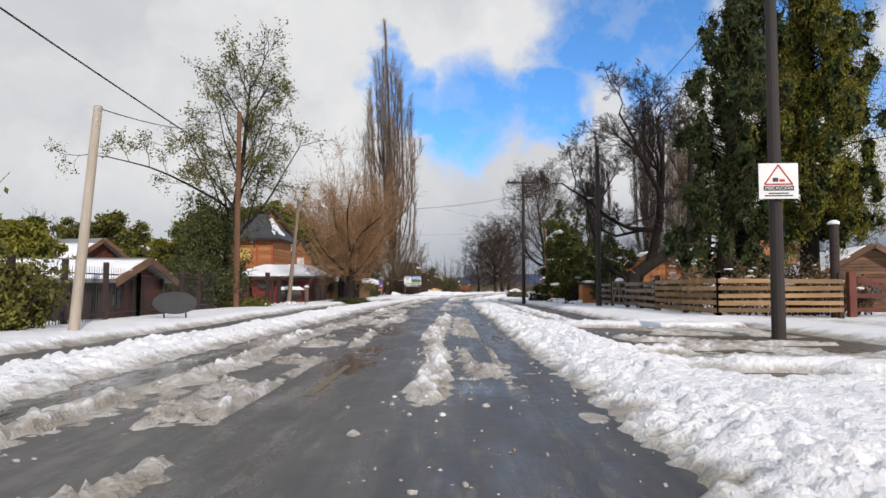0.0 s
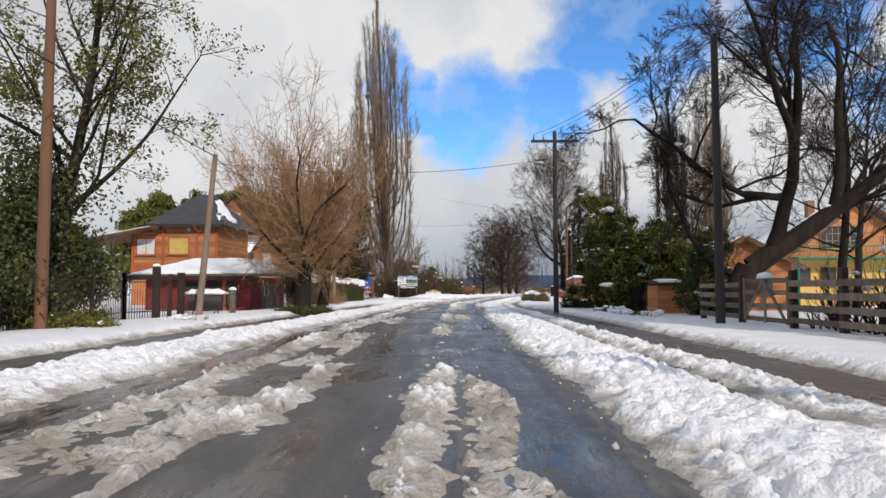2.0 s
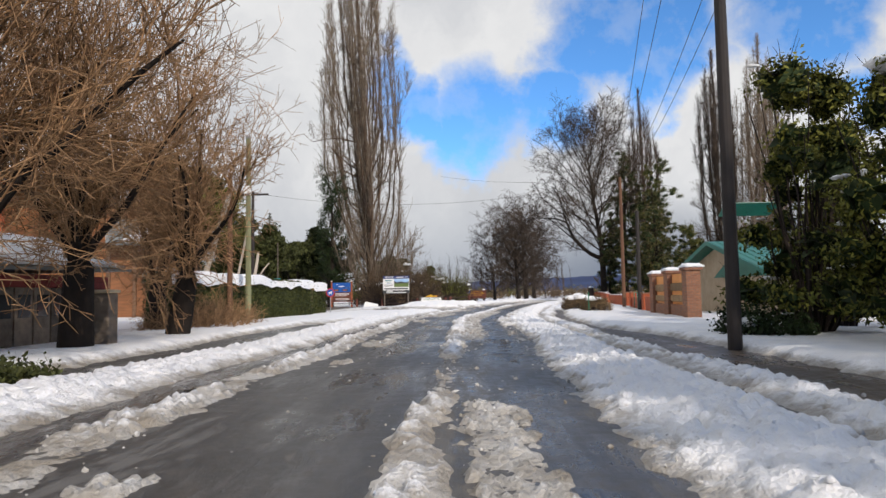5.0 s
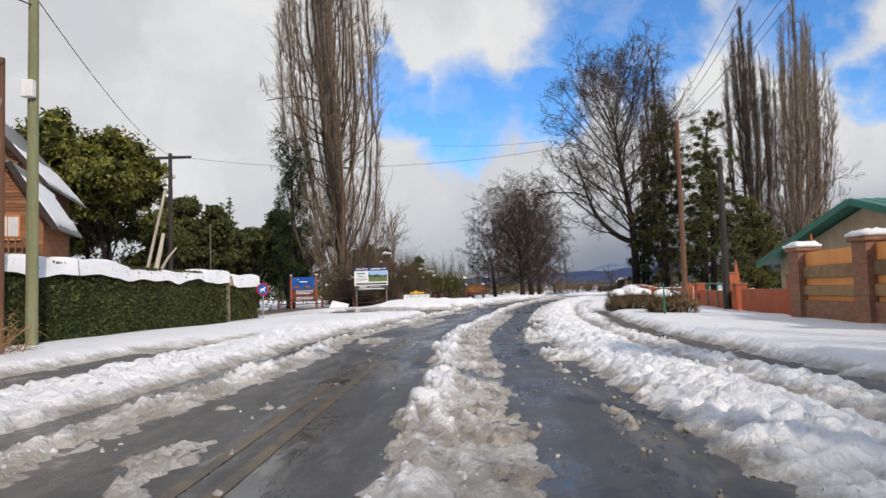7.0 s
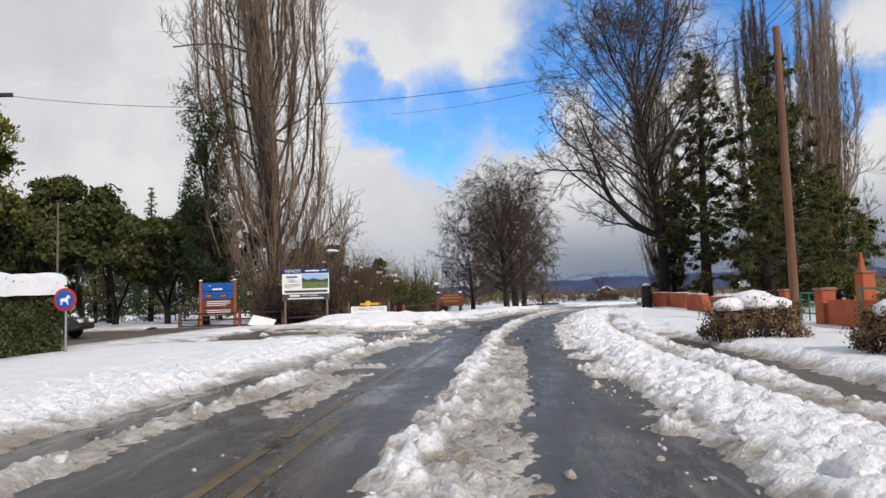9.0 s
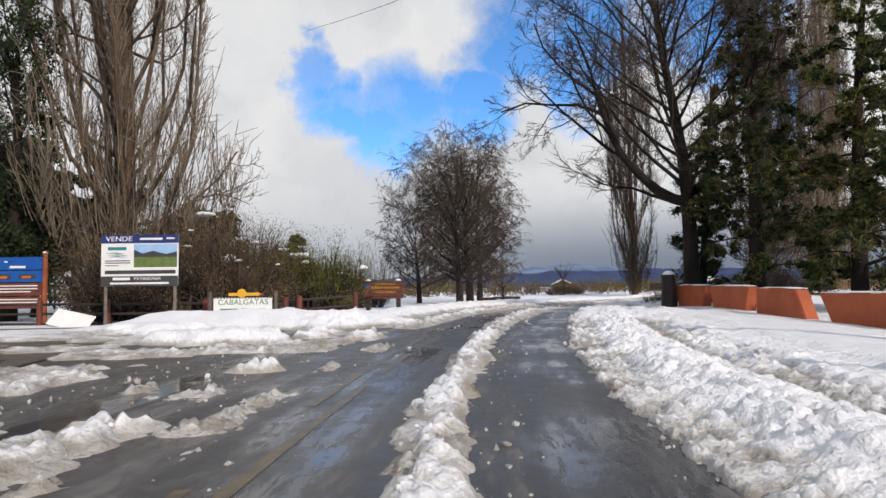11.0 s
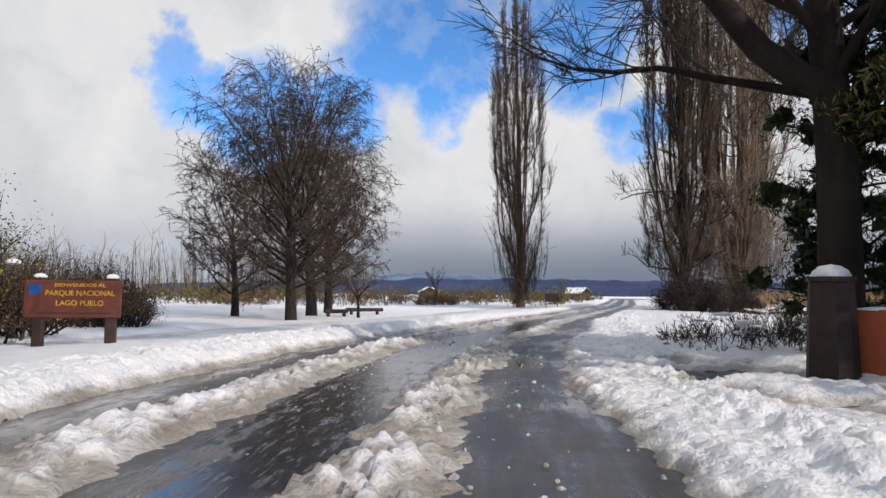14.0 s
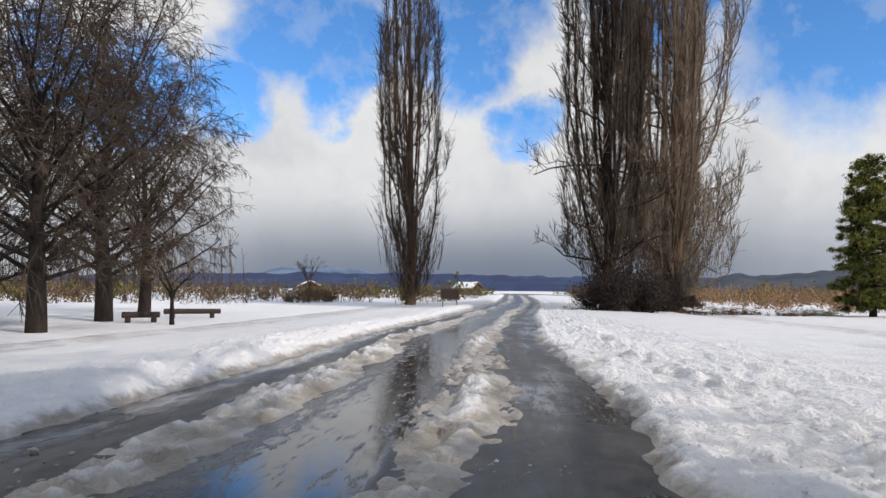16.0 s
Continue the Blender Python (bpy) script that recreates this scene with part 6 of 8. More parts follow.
# ---- the clipped hedge ----
def hedge(points, wide, height, label):
    h = thing("clipped_hedge", (0, 0, 0), label, "hedge")
    rng = np.random.default_rng(61)
    C, S = [], []
    for (x0, y0), (x1, y1) in zip(points, points[1:]):
        L = math.hypot(x1 - x0, y1 - y0)
        n = int(L * 2600)
        u = rng.random(n)
        ax, ay = (x1 - x0) / L, (y1 - y0) / L
        off = rng.uniform(-0.5, 0.5, n) * wide
        z = rng.random(n) * height
        face = rng.random(n)
        off = np.where(face < 0.62, np.sign(off) * wide * 0.5, off) + rng.normal(0, 0.04, n)
        z = np.where(face >= 0.62, height, z) + rng.normal(0, 0.05, n)
        gx, gy = x0 + ax * u * L + ay * off, y0 + ay * u * L - ax * off
        C.append(np.stack([gx, gy, level(gy) + 0.05 + np.maximum(z, 0.0)], -1))
        bm = bmesh.new()
        # solid dark slab stands in for the shaded gaps behind the hedge leaves
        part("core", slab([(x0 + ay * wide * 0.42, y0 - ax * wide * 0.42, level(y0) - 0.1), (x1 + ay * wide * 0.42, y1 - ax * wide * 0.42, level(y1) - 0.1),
                           (x1 - ay * wide * 0.42, y1 + ax * wide * 0.42, level(y1) - 0.1), (x0 - ay * wide * 0.42, y0 + ax * wide * 0.42, level(y0) - 0.1)], height + 0.08), LEAF_DARK_AND_SHADE, h)
        bm.free()
        # snow blanket along the top, drooping over the edge
        m = max(int(L / 0.25), 2)
        rows = 9
        V = []
        for i in range(m + 1):
            q = i / m
            cx, cy = x0 + (x1 - x0) * q, y0 + (y1 - y0) * q
            th = 0.16 + 0.26 * vnoise(np.array([cy * 1.0]), np.array([cx]), 0.9, 63)[0] - (0.22 if vnoise(np.array([cy]), np.array([cx]), 2.2, 64)[0] < 0.2 else 0)
            hang = 0.12 + 0.35 * vnoise(np.array([cy]), np.array([cx]), 0.9, 65)[0]
            for j in range(rows):
                a = math.pi * j / (rows - 1)
                o = -math.cos(a) * wide * 0.60
                zz = height + 0.02 + math.sin(a) ** 0.6 * max(th, 0.02) - (hang if j in (0, rows - 1) else 0)
                V.append((cx + ay * o, cy - ax * o, level(cy) + zz))
        i = np.arange((m + 1) * rows).reshape(m + 1, rows)
        S.append(part("snow_blanket", smooth(fast_mesh("snow_blanket", V, np.stack([i[:-1, :-1], i[1:, :-1], i[1:, 1:], i[:-1, 1:]], -1).reshape(-1, 4))), SNOWCAP, h, "thick snow lying along the hedge top"))
    part("foliage", leaf_mesh("foliage", np.concatenate(C), 0.05, rng, 0.0, 0.55), LEAF_HEDGE, h)
    return h


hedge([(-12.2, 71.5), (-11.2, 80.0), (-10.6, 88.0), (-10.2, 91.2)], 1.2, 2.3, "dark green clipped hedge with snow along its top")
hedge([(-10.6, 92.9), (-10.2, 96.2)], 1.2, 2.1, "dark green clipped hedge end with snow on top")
LG = thing("lodge_sign", base_of(-10.0, 92.2, 0.1), "pale timber name board on a log post, snow on top", "sign", turn=-6)
part("post", rod((0, 0, -0.1), (0, 0, 2.05), 0.13, 0.12, 10), TIMBER_GREY, LG)
part("board", box(-1.7, 0.28, -0.08, 0.08, 1.82, 2.16, 0.03), TIMBER_PALE, LG)
bars([(-1.45, -0.85, 1.99, 0.09), (-0.75, -0.35, 1.99, 0.08), (-0.25, 0.12, 1.99, 0.09)], LG, -0.081, TIMBER_DARK)
part("snow_cap", slab([(-1.65, -0.09, 2.165), (0.25, -0.09, 2.165), (0.25, 0.09, 2.165), (-1.65, 0.09, 2.165)], 0.12, 0.02, 8, random.Random(3)), SNOWCAP, LG)

# log house behind the hedge
LH = gable_house("gabled_log_house", base_of(-19.4, 90.0, 0.2), 18, 2.9, 5.0, 5.6, 7.9, LOG_BROWN, ROOF_GREY, "narrow brown log gable with a snowy roof behind a hedge", 0.5, (0.7, 0.8), 0.16, LOG_BROWN, 0.2, 12, edge=TIMBER_DARK)
window(LH, 0.0, 4.9, 0.9, 1.0, -0.04, ORANGE_LIGHT, CURTAIN_WHITE)
window(LH, 0.0, 2.2, 1.0, 1.1, -0.04, ORANGE_LIGHT, GLASS)
part("balcony", box(-1.4, 1.4, -0.9, -0.04, 3.5, 3.62, 0.02), TIMBER, LH)
for k in range(11):
    part("baluster", box(-1.36 + k * 0.272 - 0.03, -1.36 + k * 0.272 + 0.03, -0.9, -0.84, 3.62, 4.3), TIMBER, LH)
part("handrail", box(-1.42, 1.42, -0.93, -0.81, 4.3, 4.4, 0.02), TIMBER, LH)
LH2 = gable_house("gabled_log_house", base_of(-24.4, 94.0, 0.2), 18, 6.2, 9.0, 8.6, 12.4, LOG_BROWN, ROOF_GREY, "tall brown log house with steep gables behind a hedge", 0.8, (0.5, 0.45), 0.14, LOG_BROWN, 0.2, 13, edge=TIMBER_DARK)
window(LH2, 0.0, 9.6, 1.4, 1.2, -0.04, ORANGE_LIGHT, CURTAIN_WHITE)
window(LH2, 1.4, 6.4, 1.2, 1.1, -0.04, ORANGE_LIGHT, GLASS)
window(LH2, -1.4, 6.4, 1.2, 1.1, -0.04, ORANGE_LIGHT, CURTAIN_WHITE)
for s in (-1, 1):
    part("gable_brace", rod((s * 2.6, -0.5, 8.7), (0, -0.5, 10.2), 0.1, None, 7), TIMBER, LH2)
part("tie_beam", box(-2.4, 2.4, -0.62, -0.42, 8.75, 8.98, 0.02), TIMBER, LH2)
LP = thing("lower_roof", base_of(-21.9, 90.5, 0.2), "sloping porch roof with patches of snow on log posts", "porch", turn=18)
part("roof", slab([(-2.2, -0.6, 5.3), (1.6, -0.6, 5.3), (1.6, 2.6, 7.4), (-2.2, 2.6, 7.4)], 0.12), ROOF_GREY, LP)
part("snow_blanket", slab([(-1.2, -0.55, 5.43), (1.5, -0.55, 5.43), (0.9, 1.4, 6.72), (-0.4, 1.2, 6.6)], 0.16, 0.12, 10, random.Random(21)), SNOWCAP, LP)
part("wall", box(-2.1, 1.5, 1.0, 1.2, -0.2, 6.0), LOG_BROWN, LP)
for x in (-2.0, -0.3, 1.4):
    part("post", box(x - 0.12, x + 0.12, -0.4, -0.16, -0.2, 5.35, 0.02), TIMBER, LP)
shrub("twig_heap", base_of(-10.3, 71.8), 4.0, 5.0, 2.5, 66, "heap of cut brown willow twigs beside a hedge", None, TWIG_RUST, count=260, rise=-0.45, stem=0.6)

# broken trunk, evergreens and dark wood on the left of the side road
st = Tree(71)
st.limb((0, 0, 0), (0.1, 0, 1), 5.2, 0.2, 0.1, 6, 0.06, 0, 9)
st.limb((0.1, 0, 1.5), (0.45, 0, 1), 3.0, 0.12, 0.05, 5, 0.08, 0, 7)
st.finish("broken_trunk", base_of(-15.8, 96.5), "splintered pale tree trunk stripped of its bark", "tree", POLE_GREY, TWIG_TAN)
for x, y, h, w, s in ((-32.8, 149.4, 15.6, 5.0, 81), (-30.0, 153.4, 15.8, 5.5, 82), (-37, 155, 12, 6, 83)):
    conifer("spruce_tree", base_of(x, y), h, w, s, "dark pointed spruce in a wood", NEEDLE, 0.03, 0.3, 20, 0.16, "spruces", step=0.5)
for k, (x, y, h, s) in enumerate(((-25.5, 112, 18, 84), (-30, 116, 19, 85), (-34, 108, 17.0, 86), (-24, 126, 13, 87), (-20, 132, 13, 88), (-27, 138, 14, 89), (-19, 143, 12.5, 90), (-16.5, 131, 10.5, 91), (-22, 120, 10, 92))):
    leafy_tree("evergreen_tree", base_of(x, y), h, s, "dense dark evergreen tree at the edge of a wood", (LEAF_GREEN, LEAF_OLIVE, LEAF_GREEN, LEAF_HEDGE)[min(k, 3)], 0.19, 210, (4, 5, 5), 0.72, 0.15, 0.10, group="wood trees", clumps_n=100)
crown_tree("evergreen_tree", base_of(-14.6, 124.5), 17.0, 4.6, 93, "tall slim ragged evergreen beside a poplar", 30, 0.08, leaf=LEAF_DARK_AND_SHADE, per=5, size=0.11, puff=0.2, tilt=0.5, group="wood trees", kids=(5, 5, 3))

# ---- the right side ----
sg = thing("warning_sign", (8.72, 16.38, ground_z(8.6, 16.6) + 3.3), "white square caution sign with a red triangle on a dark pole", "sign", turn=-4)
part("panel", box(-0.47, 0.47, -0.012, 0.012, 0.0, 0.88, 0.004), PAINT_WHITE, sg)
part("bracket", box(-0.05, 0.05, 0.013, 0.10, 0.2, 0.7), STEEL, sg)
for a, b in (((-0.33, 0.36), (0.0, 0.84)), ((0.0, 0.84), (0.33, 0.36)), ((-0.33, 0.36), (0.33, 0.36))):
    part("triangle_edge", rod((a[0], -0.014, a[1]), (b[0], -0.014, b[1]), 0.018, None, 6), PAINT_RED, sg)
part("pictogram", box(-0.14, -0.01, -0.018, -0.0125, 0.42, 0.52), PAINT_BLACK, sg)
part("pictogram", box(0.02, 0.15, -0.018, -0.0125, 0.42, 0.48), PAINT_RED, sg)
part("name_band", box(-0.36, 0.36, -0.018, -0.0125, 0.20, 0.32), PAINT_BLACK, sg)
text("PRECAUCION", 0.11, PAINT_WHITE, sg, (0, -0.02, 0.26), width=0.64)
bars([(-0.24, 0.24, 0.135, 0.03), (-0.34, 0.34, 0.075, 0.03)], sg, -0.013, PAINT_BLACK)


def plank_fence(points, rows, label, mat=TIMBER_GREY, post_mat=TIMBER_DARK, height=1.5, board=0.17, bay=2.3, seed=5, name="plank_fence"):
    """Posts and separate rough boards, bay by bay."""
    rng = random.Random(seed)
    f = thing(name, (0, 0, 0), label, "fence")
    for (x0, y0), (x1, y1) in zip(points, points[1:]):
        L = math.hypot(x1 - x0, y1 - y0)
        n = max(round(L / bay), 1)
        for k in range(n + 1):
            x, y = x0 + (x1 - x0) * k / n, y0 + (y1 - y0) * k / n
            z = ground_z(x, y)
            part("post", box(x - 0.09, x + 0.09, y - 0.09, y + 0.09, z - 0.2, z + height + 0.12 + rng.uniform(-0.05, 0.12), 0.015), post_mat, f)
        ang = math.atan2(y1 - y0, x1 - x0)
        for k in range(n):
            u = (k + 0.5) / n
            cx, cy = x0 + (x1 - x0) * u, y0 + (y1 - y0) * u
            for r in range(rows):
                z = ground_z(cx, cy) + 0.12 + (height - 0.12) * (r + 0.5) / rows
                b = box(-L / n / 2 - 0.05, L / n / 2 + 0.05, -0.125, -0.095, -board / 2 * rng.uniform(0.85, 1.1), board / 2 * rng.uniform(0.85, 1.1), 0.006)
                part("board", move(b, Matrix.Translation((cx, cy, z)) @ Matrix.Rotation(ang, 4, "Z") @ Matrix.Rotation(rng.uniform(-0.012, 0.012), 4, "Y")), mat, f)
    return f


plank_fence([(10.2, 31.0), (10.7, 25.3), (15.6, 25.9)], 5, "rough brown plank fence round a yard", TIMBER_FENCE, height=1.5, bay=2.4)
plank_fence([(10.1, 42.5), (10.0, 38.9)], 4, "grey weathered plank fence under bare trees", height=1.45)
plank_fence([(10.0, 35.6), (10.2, 31.2)], 4, "grey weathered plank fence under bare trees", height=1.45, seed=6)
gt = thing("field_gate", base_of(10.0, 38.7, 0.0), "grey timber field gate with diagonal braces", "gate", turn=-90)
for z in (0.25, 0.65, 1.05, 1.4):
    part("board", box(0.05, 2.95, -0.03, 0.0, z - 0.07, z + 0.07, 0.006), TIMBER_GREY, gt)
for x in (0.1, 1.5, 2.9):
    part("upright", box(x - 0.07, x + 0.07, -0.065, -0.033, 0.15, 1.5, 0.006), TIMBER_GREY, gt)
for a, b in (((0.15, 0.2), (1.45, 1.4)), ((2.85, 0.2), (1.55, 1.4))):
    part("brace", move(box(-0.06, 0.06, -0.098, -0.068, 0, math.dist(a, b), 0.006), Matrix.Translation((a[0], 0, a[1])) @ Matrix.Rotation(math.atan2(b[0] - a[0], b[1] - a[1]), 4, "Y")), TIMBER_GREY, gt)
snow_cap(gt, 1.5, -0.03, 1.5, 0.25, 6)
gp = thing("tall_gate_post", base_of(16.0, 26.9, 0.1), "tall dark timber gatepost with a cap of snow", "post")
part("post", rod((0, 0, -0.2), (0, 0, 3.75), 0.19, 0.17, 12), TIMBER_DARK, gp)
snow_cap(gp, 0, 0, 3.78, 0.24, 7)
yg = thing("yard_gate", base_of(16.3, 26.6, 0.0), "red-brown timber yard gate with a diagonal brace", "gate")
part("upright", box(0.0, 0.3, -0.12, 0.12, -0.2, 1.75, 0.02), TIMBER_RED, yg)
part("upright", box(4.0, 4.2, -0.1, 0.1, -0.2, 1.6, 0.02), TIMBER_RED, yg)
for z in (0.25, 0.8, 1.4):
    part("rail", box(0.31, 3.99, -0.05, 0.05, z - 0.09, z + 0.09, 0.01), TIMBER_RED, yg)
part("brace", move(box(-1.9, 1.9, -0.10, -0.055, -0.08, 0.08, 0.01), Matrix.Translation((2.15, 0, 0.85)) @ Matrix.Rotation(radians(17), 4, "Y")), TIMBER_RED, yg)
bn = gable_house("yard_barn", base_of(21.5, 33.5, 0.2), -10, 5.0, 6.0, 1.9, 3.4, ORANGE_LOG, ROOF_GREY, "low timber barn with a snowy roof in the yard", 0.5, (0.9, 0.9), 0.14, TIMBER, 0.1, 15)
window(bn, 0, 1.3, 0.8, 0.8, -0.04, TIMBER, GLASS)

# the great drooping evergreen and the dark one beside it
drooping_evergreen(base_of(16.9, 30.5), 19.5, 7.2, 101, "huge drooping yellow-green evergreen overhanging a yard fence", LEAF_YELLOW, 200, 280, 0.2)
drooping_evergreen(base_of(12.9, 30.2), 18.5, 6.2, 102, "dark drooping evergreen behind a plank fence", LEAF_HEDGE, 130, 200, 0.1)
shrub("bramble_bush", base_of(11.9, 28.0), 2.2, 4.4, 3.0, 103, "dark tangled bush with rusty leaves behind a fence", DRY, count=50, size=0.05, per=3, snow=14)
shrub("bramble_bush", base_of(11.2, 34.0), 1.4, 3.4, 3.0, 104, "dark leafless bramble climbing a fence", None, TWIG_DARK, count=60, snow=16)
shrub("bramble_bush", base_of(15.5, 28.6), 5.0, 2.0, 3.2, 105, "tangled bush with rusty leaves and snow clots", DRY, count=70, size=0.06, per=3, snow=24)

# yellow house with a balcony
YH = gable_house("yellow_house", base_of(32.4, 70.0, 0.2), 0, 10.6, 9.0, 4.4, 8.3, YELLOW_PLASTER, ROOF_GREY, "yellow-walled chalet with a snowy roof and green balcony", 0.9, (0.97, 0.97), 0.2, None, None, 16)
up = part("upper_wall", prism([(-5.25, 3.95), (5.25, 3.95), (5.25, 4.42), (0, 8.05), (-5.25, 4.42)], 0.06), ORANGE_LOG, YH, "orange log-clad gable")
up.location = (0, -0.04, 0)
window(YH, -1.6, 5.5, 2.7, 1.7, -0.08, TIMBER_PALE, GLASS, 5, 2)
window(YH, 2.6, 5.0, 1.2, 1.2, -0.08, TIMBER_PALE, GLASS, 1, 1)
for x in (-4.4, -2.4, 2.6, 4.3):
    window(YH, x, 2.5, 1.05, 1.15, -0.01, TIMBER, GLASS, 1, 2)
part("door", box(-0.9, 0.1, -0.07, -0.003, 0.0, 2.1, 0.01), TIMBER, YH)
bal = part("balcony", box(-5.6, 5.6, -1.5, -0.075, 3.72, 3.88, 0.02), GREEN_PAINT, YH, "green balcony deck")
part("handrail", rod((-5.6, -1.45, 4.75), (5.6, -1.45, 4.75), 0.04), GREEN_PAINT, bal)
for k in range(41):
    part("baluster", rod((-5.6 + k * 0.28, -1.45, 3.88), (-5.6 + k * 0.28, -1.45, 4.75), 0.018, None, 5), GREEN_PAINT, bal)
for x in (-5.4, -1.8, 1.8, 5.4):
    part("column", rod((x, -1.4, 0), (x, -1.4, 3.72), 0.09), GREEN_PAINT, YH)
part("chimney", box(-1.4, -0.8, 4.6, 5.2, 7.0, 9.0, 0.02), BRICK, YH)
ex = gable_house("annex_house", base_of(22.6, 70.0, 0.2), 0, 6.0, 8.0, 2.9, 4.7, YELLOW_PLASTER, ROOF_GREY, "low yellow annex with a snowy roof", 0.6, (0.97, 0.97), 0.2, None, None, 17)
window(ex, -0.8, 1.7, 0.9, 0.9, -0.01, TIMBER, GLASS, 1, 1)
window(ex, 1.4, 1.7, 0.9, 0.9, -0.01, TIMBER, GLASS, 1, 1)

bs = gable_house("brown_shed", base_of(17.6, 56.5, 0.2), 0, 5.6, 4.0, 2.9, 4.4, TIMBER, ROOF_GREY, "orange-brown timber shed with a snowy roof behind evergreens", 0.5, (0.95, 0.95), 0.18, ORANGE_LOG, 0.1, 22)
window(bs, 1.2, 1.6, 0.8, 0.8, -0.04, TIMBER, GLASS, 1, 0)

# the leaning giant
g = Tree(111, 0.009)
tr, tw = g.limb((0, 0, 0), (0.45, -0.05, 1), 2.4, 0.72, 0.58, 5, 0.04, 0, 14)
a1, w1 = g.limb(tr[-1], (1.0, -0.25, 0.62), 8.0, 0.46, 0.2, 9, 0.07, 0.5, 10)
a2, w2 = g.limb(g.along(a1, 0.12), (0.05, -0.1, 1), 8.5, 0.32, 0.12, 9, 0.12, 0.2, 10)
a3, w3 = g.limb(g.along(a2, 0.28), (-0.85, 0.0, 0.55), 7.5, 0.16, 0.05, 9, 0.17, 0.5, 8)
a4, w4 = g.limb(tr[-2], (-0.7, 0.1, 0.7), 6.0, 0.15, 0.05, 8, 0.16, 0.4, 8)
a5, w5 = g.limb(g.along(a2, 0.55), (-0.55, -0.3, 0.9), 7.0, 0.18, 0.06, 8, 0.15, 0.3, 8)
a6, w6 = g.limb(g.along(a1, 0.5), (0.2, -0.2, 1), 8.0, 0.26, 0.08, 8, 0.13, 0.2, 8)
for pts, ways, L, r in ((a1, w1, 4.8, 0.13), (a2, w2, 5.2, 0.14), (a3, w3, 3.4, 0.075), (a4, w4, 3.2, 0.06), (a5, w5, 3.8, 0.07), (a6, w6, 4.0, 0.08)):
    for k in range(6):
        f = 0.3 + 0.7 * k / 5
        s = g.jitter((0, 0, 0.15), 0.8)
        g.fork(g.along(pts, f), ways[min(int(f * 7), 6)] * 0.8 + s, L * (1.15 - 0.4 * f), r * (1.0 - 0.4 * f), 4, (6, 5, 6, 5), 0.75, 0.16, 0.64, 0.24, 0.2, 1)
g.finish("leaning_bare_tree", base_of(12.2, 45.6), "massive leafless tree leaning over a fence, snow on its limbs", "tree", BARK_DARK, TWIG_DARK, "", 0,
         [("snow", clots(np.array([tuple(g.along(p, g.rng.random()) + Vector((0, 0, 0.2))) for p in (a1, a1, a3, tr) for _ in range(12)]), 0.07, g.np), SNOWCAP)])
for x, y, h, s in ((19.5, 50.0, 16, 115), (25, 58, 16, 116), (24.5, 44, 17, 117)):
    crown_tree("bare_tree", base_of(x, y), h, h * 0.62, s, "dark leafless tree in a garden row", 20, 0.2, group="garden row trees", tilt=0.5, least=0.010, kids=(6, 5, 3), twig=TWIG_MIX, radius=0.2)

# evergreen thicket with snow in it
for k, (x, y, w, d, h, s) in enumerate(((11.6, 46.4, 2.0, 2.2, 3.6, 121), (10.6, 53.2, 3.0, 3.0, 5.0, 122), (10.4, 56.6, 3.2, 3.2, 6.4, 123), (10.2, 60.8, 3.4, 3.6, 8.0, 124), (13.6, 58.0, 4.0, 4.6, 6.6, 125), (14.0, 51.6, 3.2, 2.6, 4.8, 126), (11.9, 51.4, 2.6, 2.2, 4.0, 129), (12.6, 63.5, 3.0, 3.0, 5.0, 130))):
    evergreen_bush("evergreen_bush", base_of(x, y), w, d, h, s, "ragged dark evergreen bush with pads of snow", LEAF_HEDGE if k in (0, 4) else LEAF_GREEN, int(6 + 6.2 * h), snow=int(2.6 * h), group="evergreen thicket")
shrub("trailing_bush", base_of(8.8, 49.5), 1.2, 9.0, 0.7, 127, "low straggling scrub poking out of snow", None, TWIG_DARK, count=110, snow=50)
shrub("trailing_bush", base_of(8.7, 60.5), 1.6, 2.4, 1.2, 128, "low scrub with lumps of snow", LEAF_DARK_AND_SHADE, count=40, size=0.06, per=4, snow=26)
SK = thing("board_shed", base_of(10.2, 48.4, 0.1), "low orange-brown board shed half hidden by evergreens", "shed")
sw = part("wall", box(0, 2.6, 0, 1.6, 0, 1.5), TIMBER, SK)
cladding(sw, 0, 2.6, 0, 0.05, 1.45, ORANGE_LOG, 0.2)
cladding(sw, -1.6, 0, 0, 0.05, 1.45, ORANGE_LOG, 0.2, None, "plank", Matrix.Rotation(radians(-90), 4, "Z"))
rf = part("roof", slab([(-0.15, -0.15, 1.5), (2.75, -0.15, 1.5), (2.75, 1.75, 1.65), (-0.15, 1.75, 1.65)], 0.07), TIMBER_DARK, SK)
part("snow_blanket", slab([(0.3, 0.2, 1.6), (2.4, 0.1, 1.6), (2.3, 1.6, 1.72), (0.2, 1.5, 1.72)], 0.08, 0.1, 8, random.Random(11)), SNOWCAP, rf)

# brick and plaster boundary wall with pillars
BW = thing("boundary_wall", (0, 0, 0), "brick pillars with orange plaster and plank panels, snow on top", "wall")
PIL = [(10.75, 71.6), (11.25, 75.8), (11.75, 80.0)]
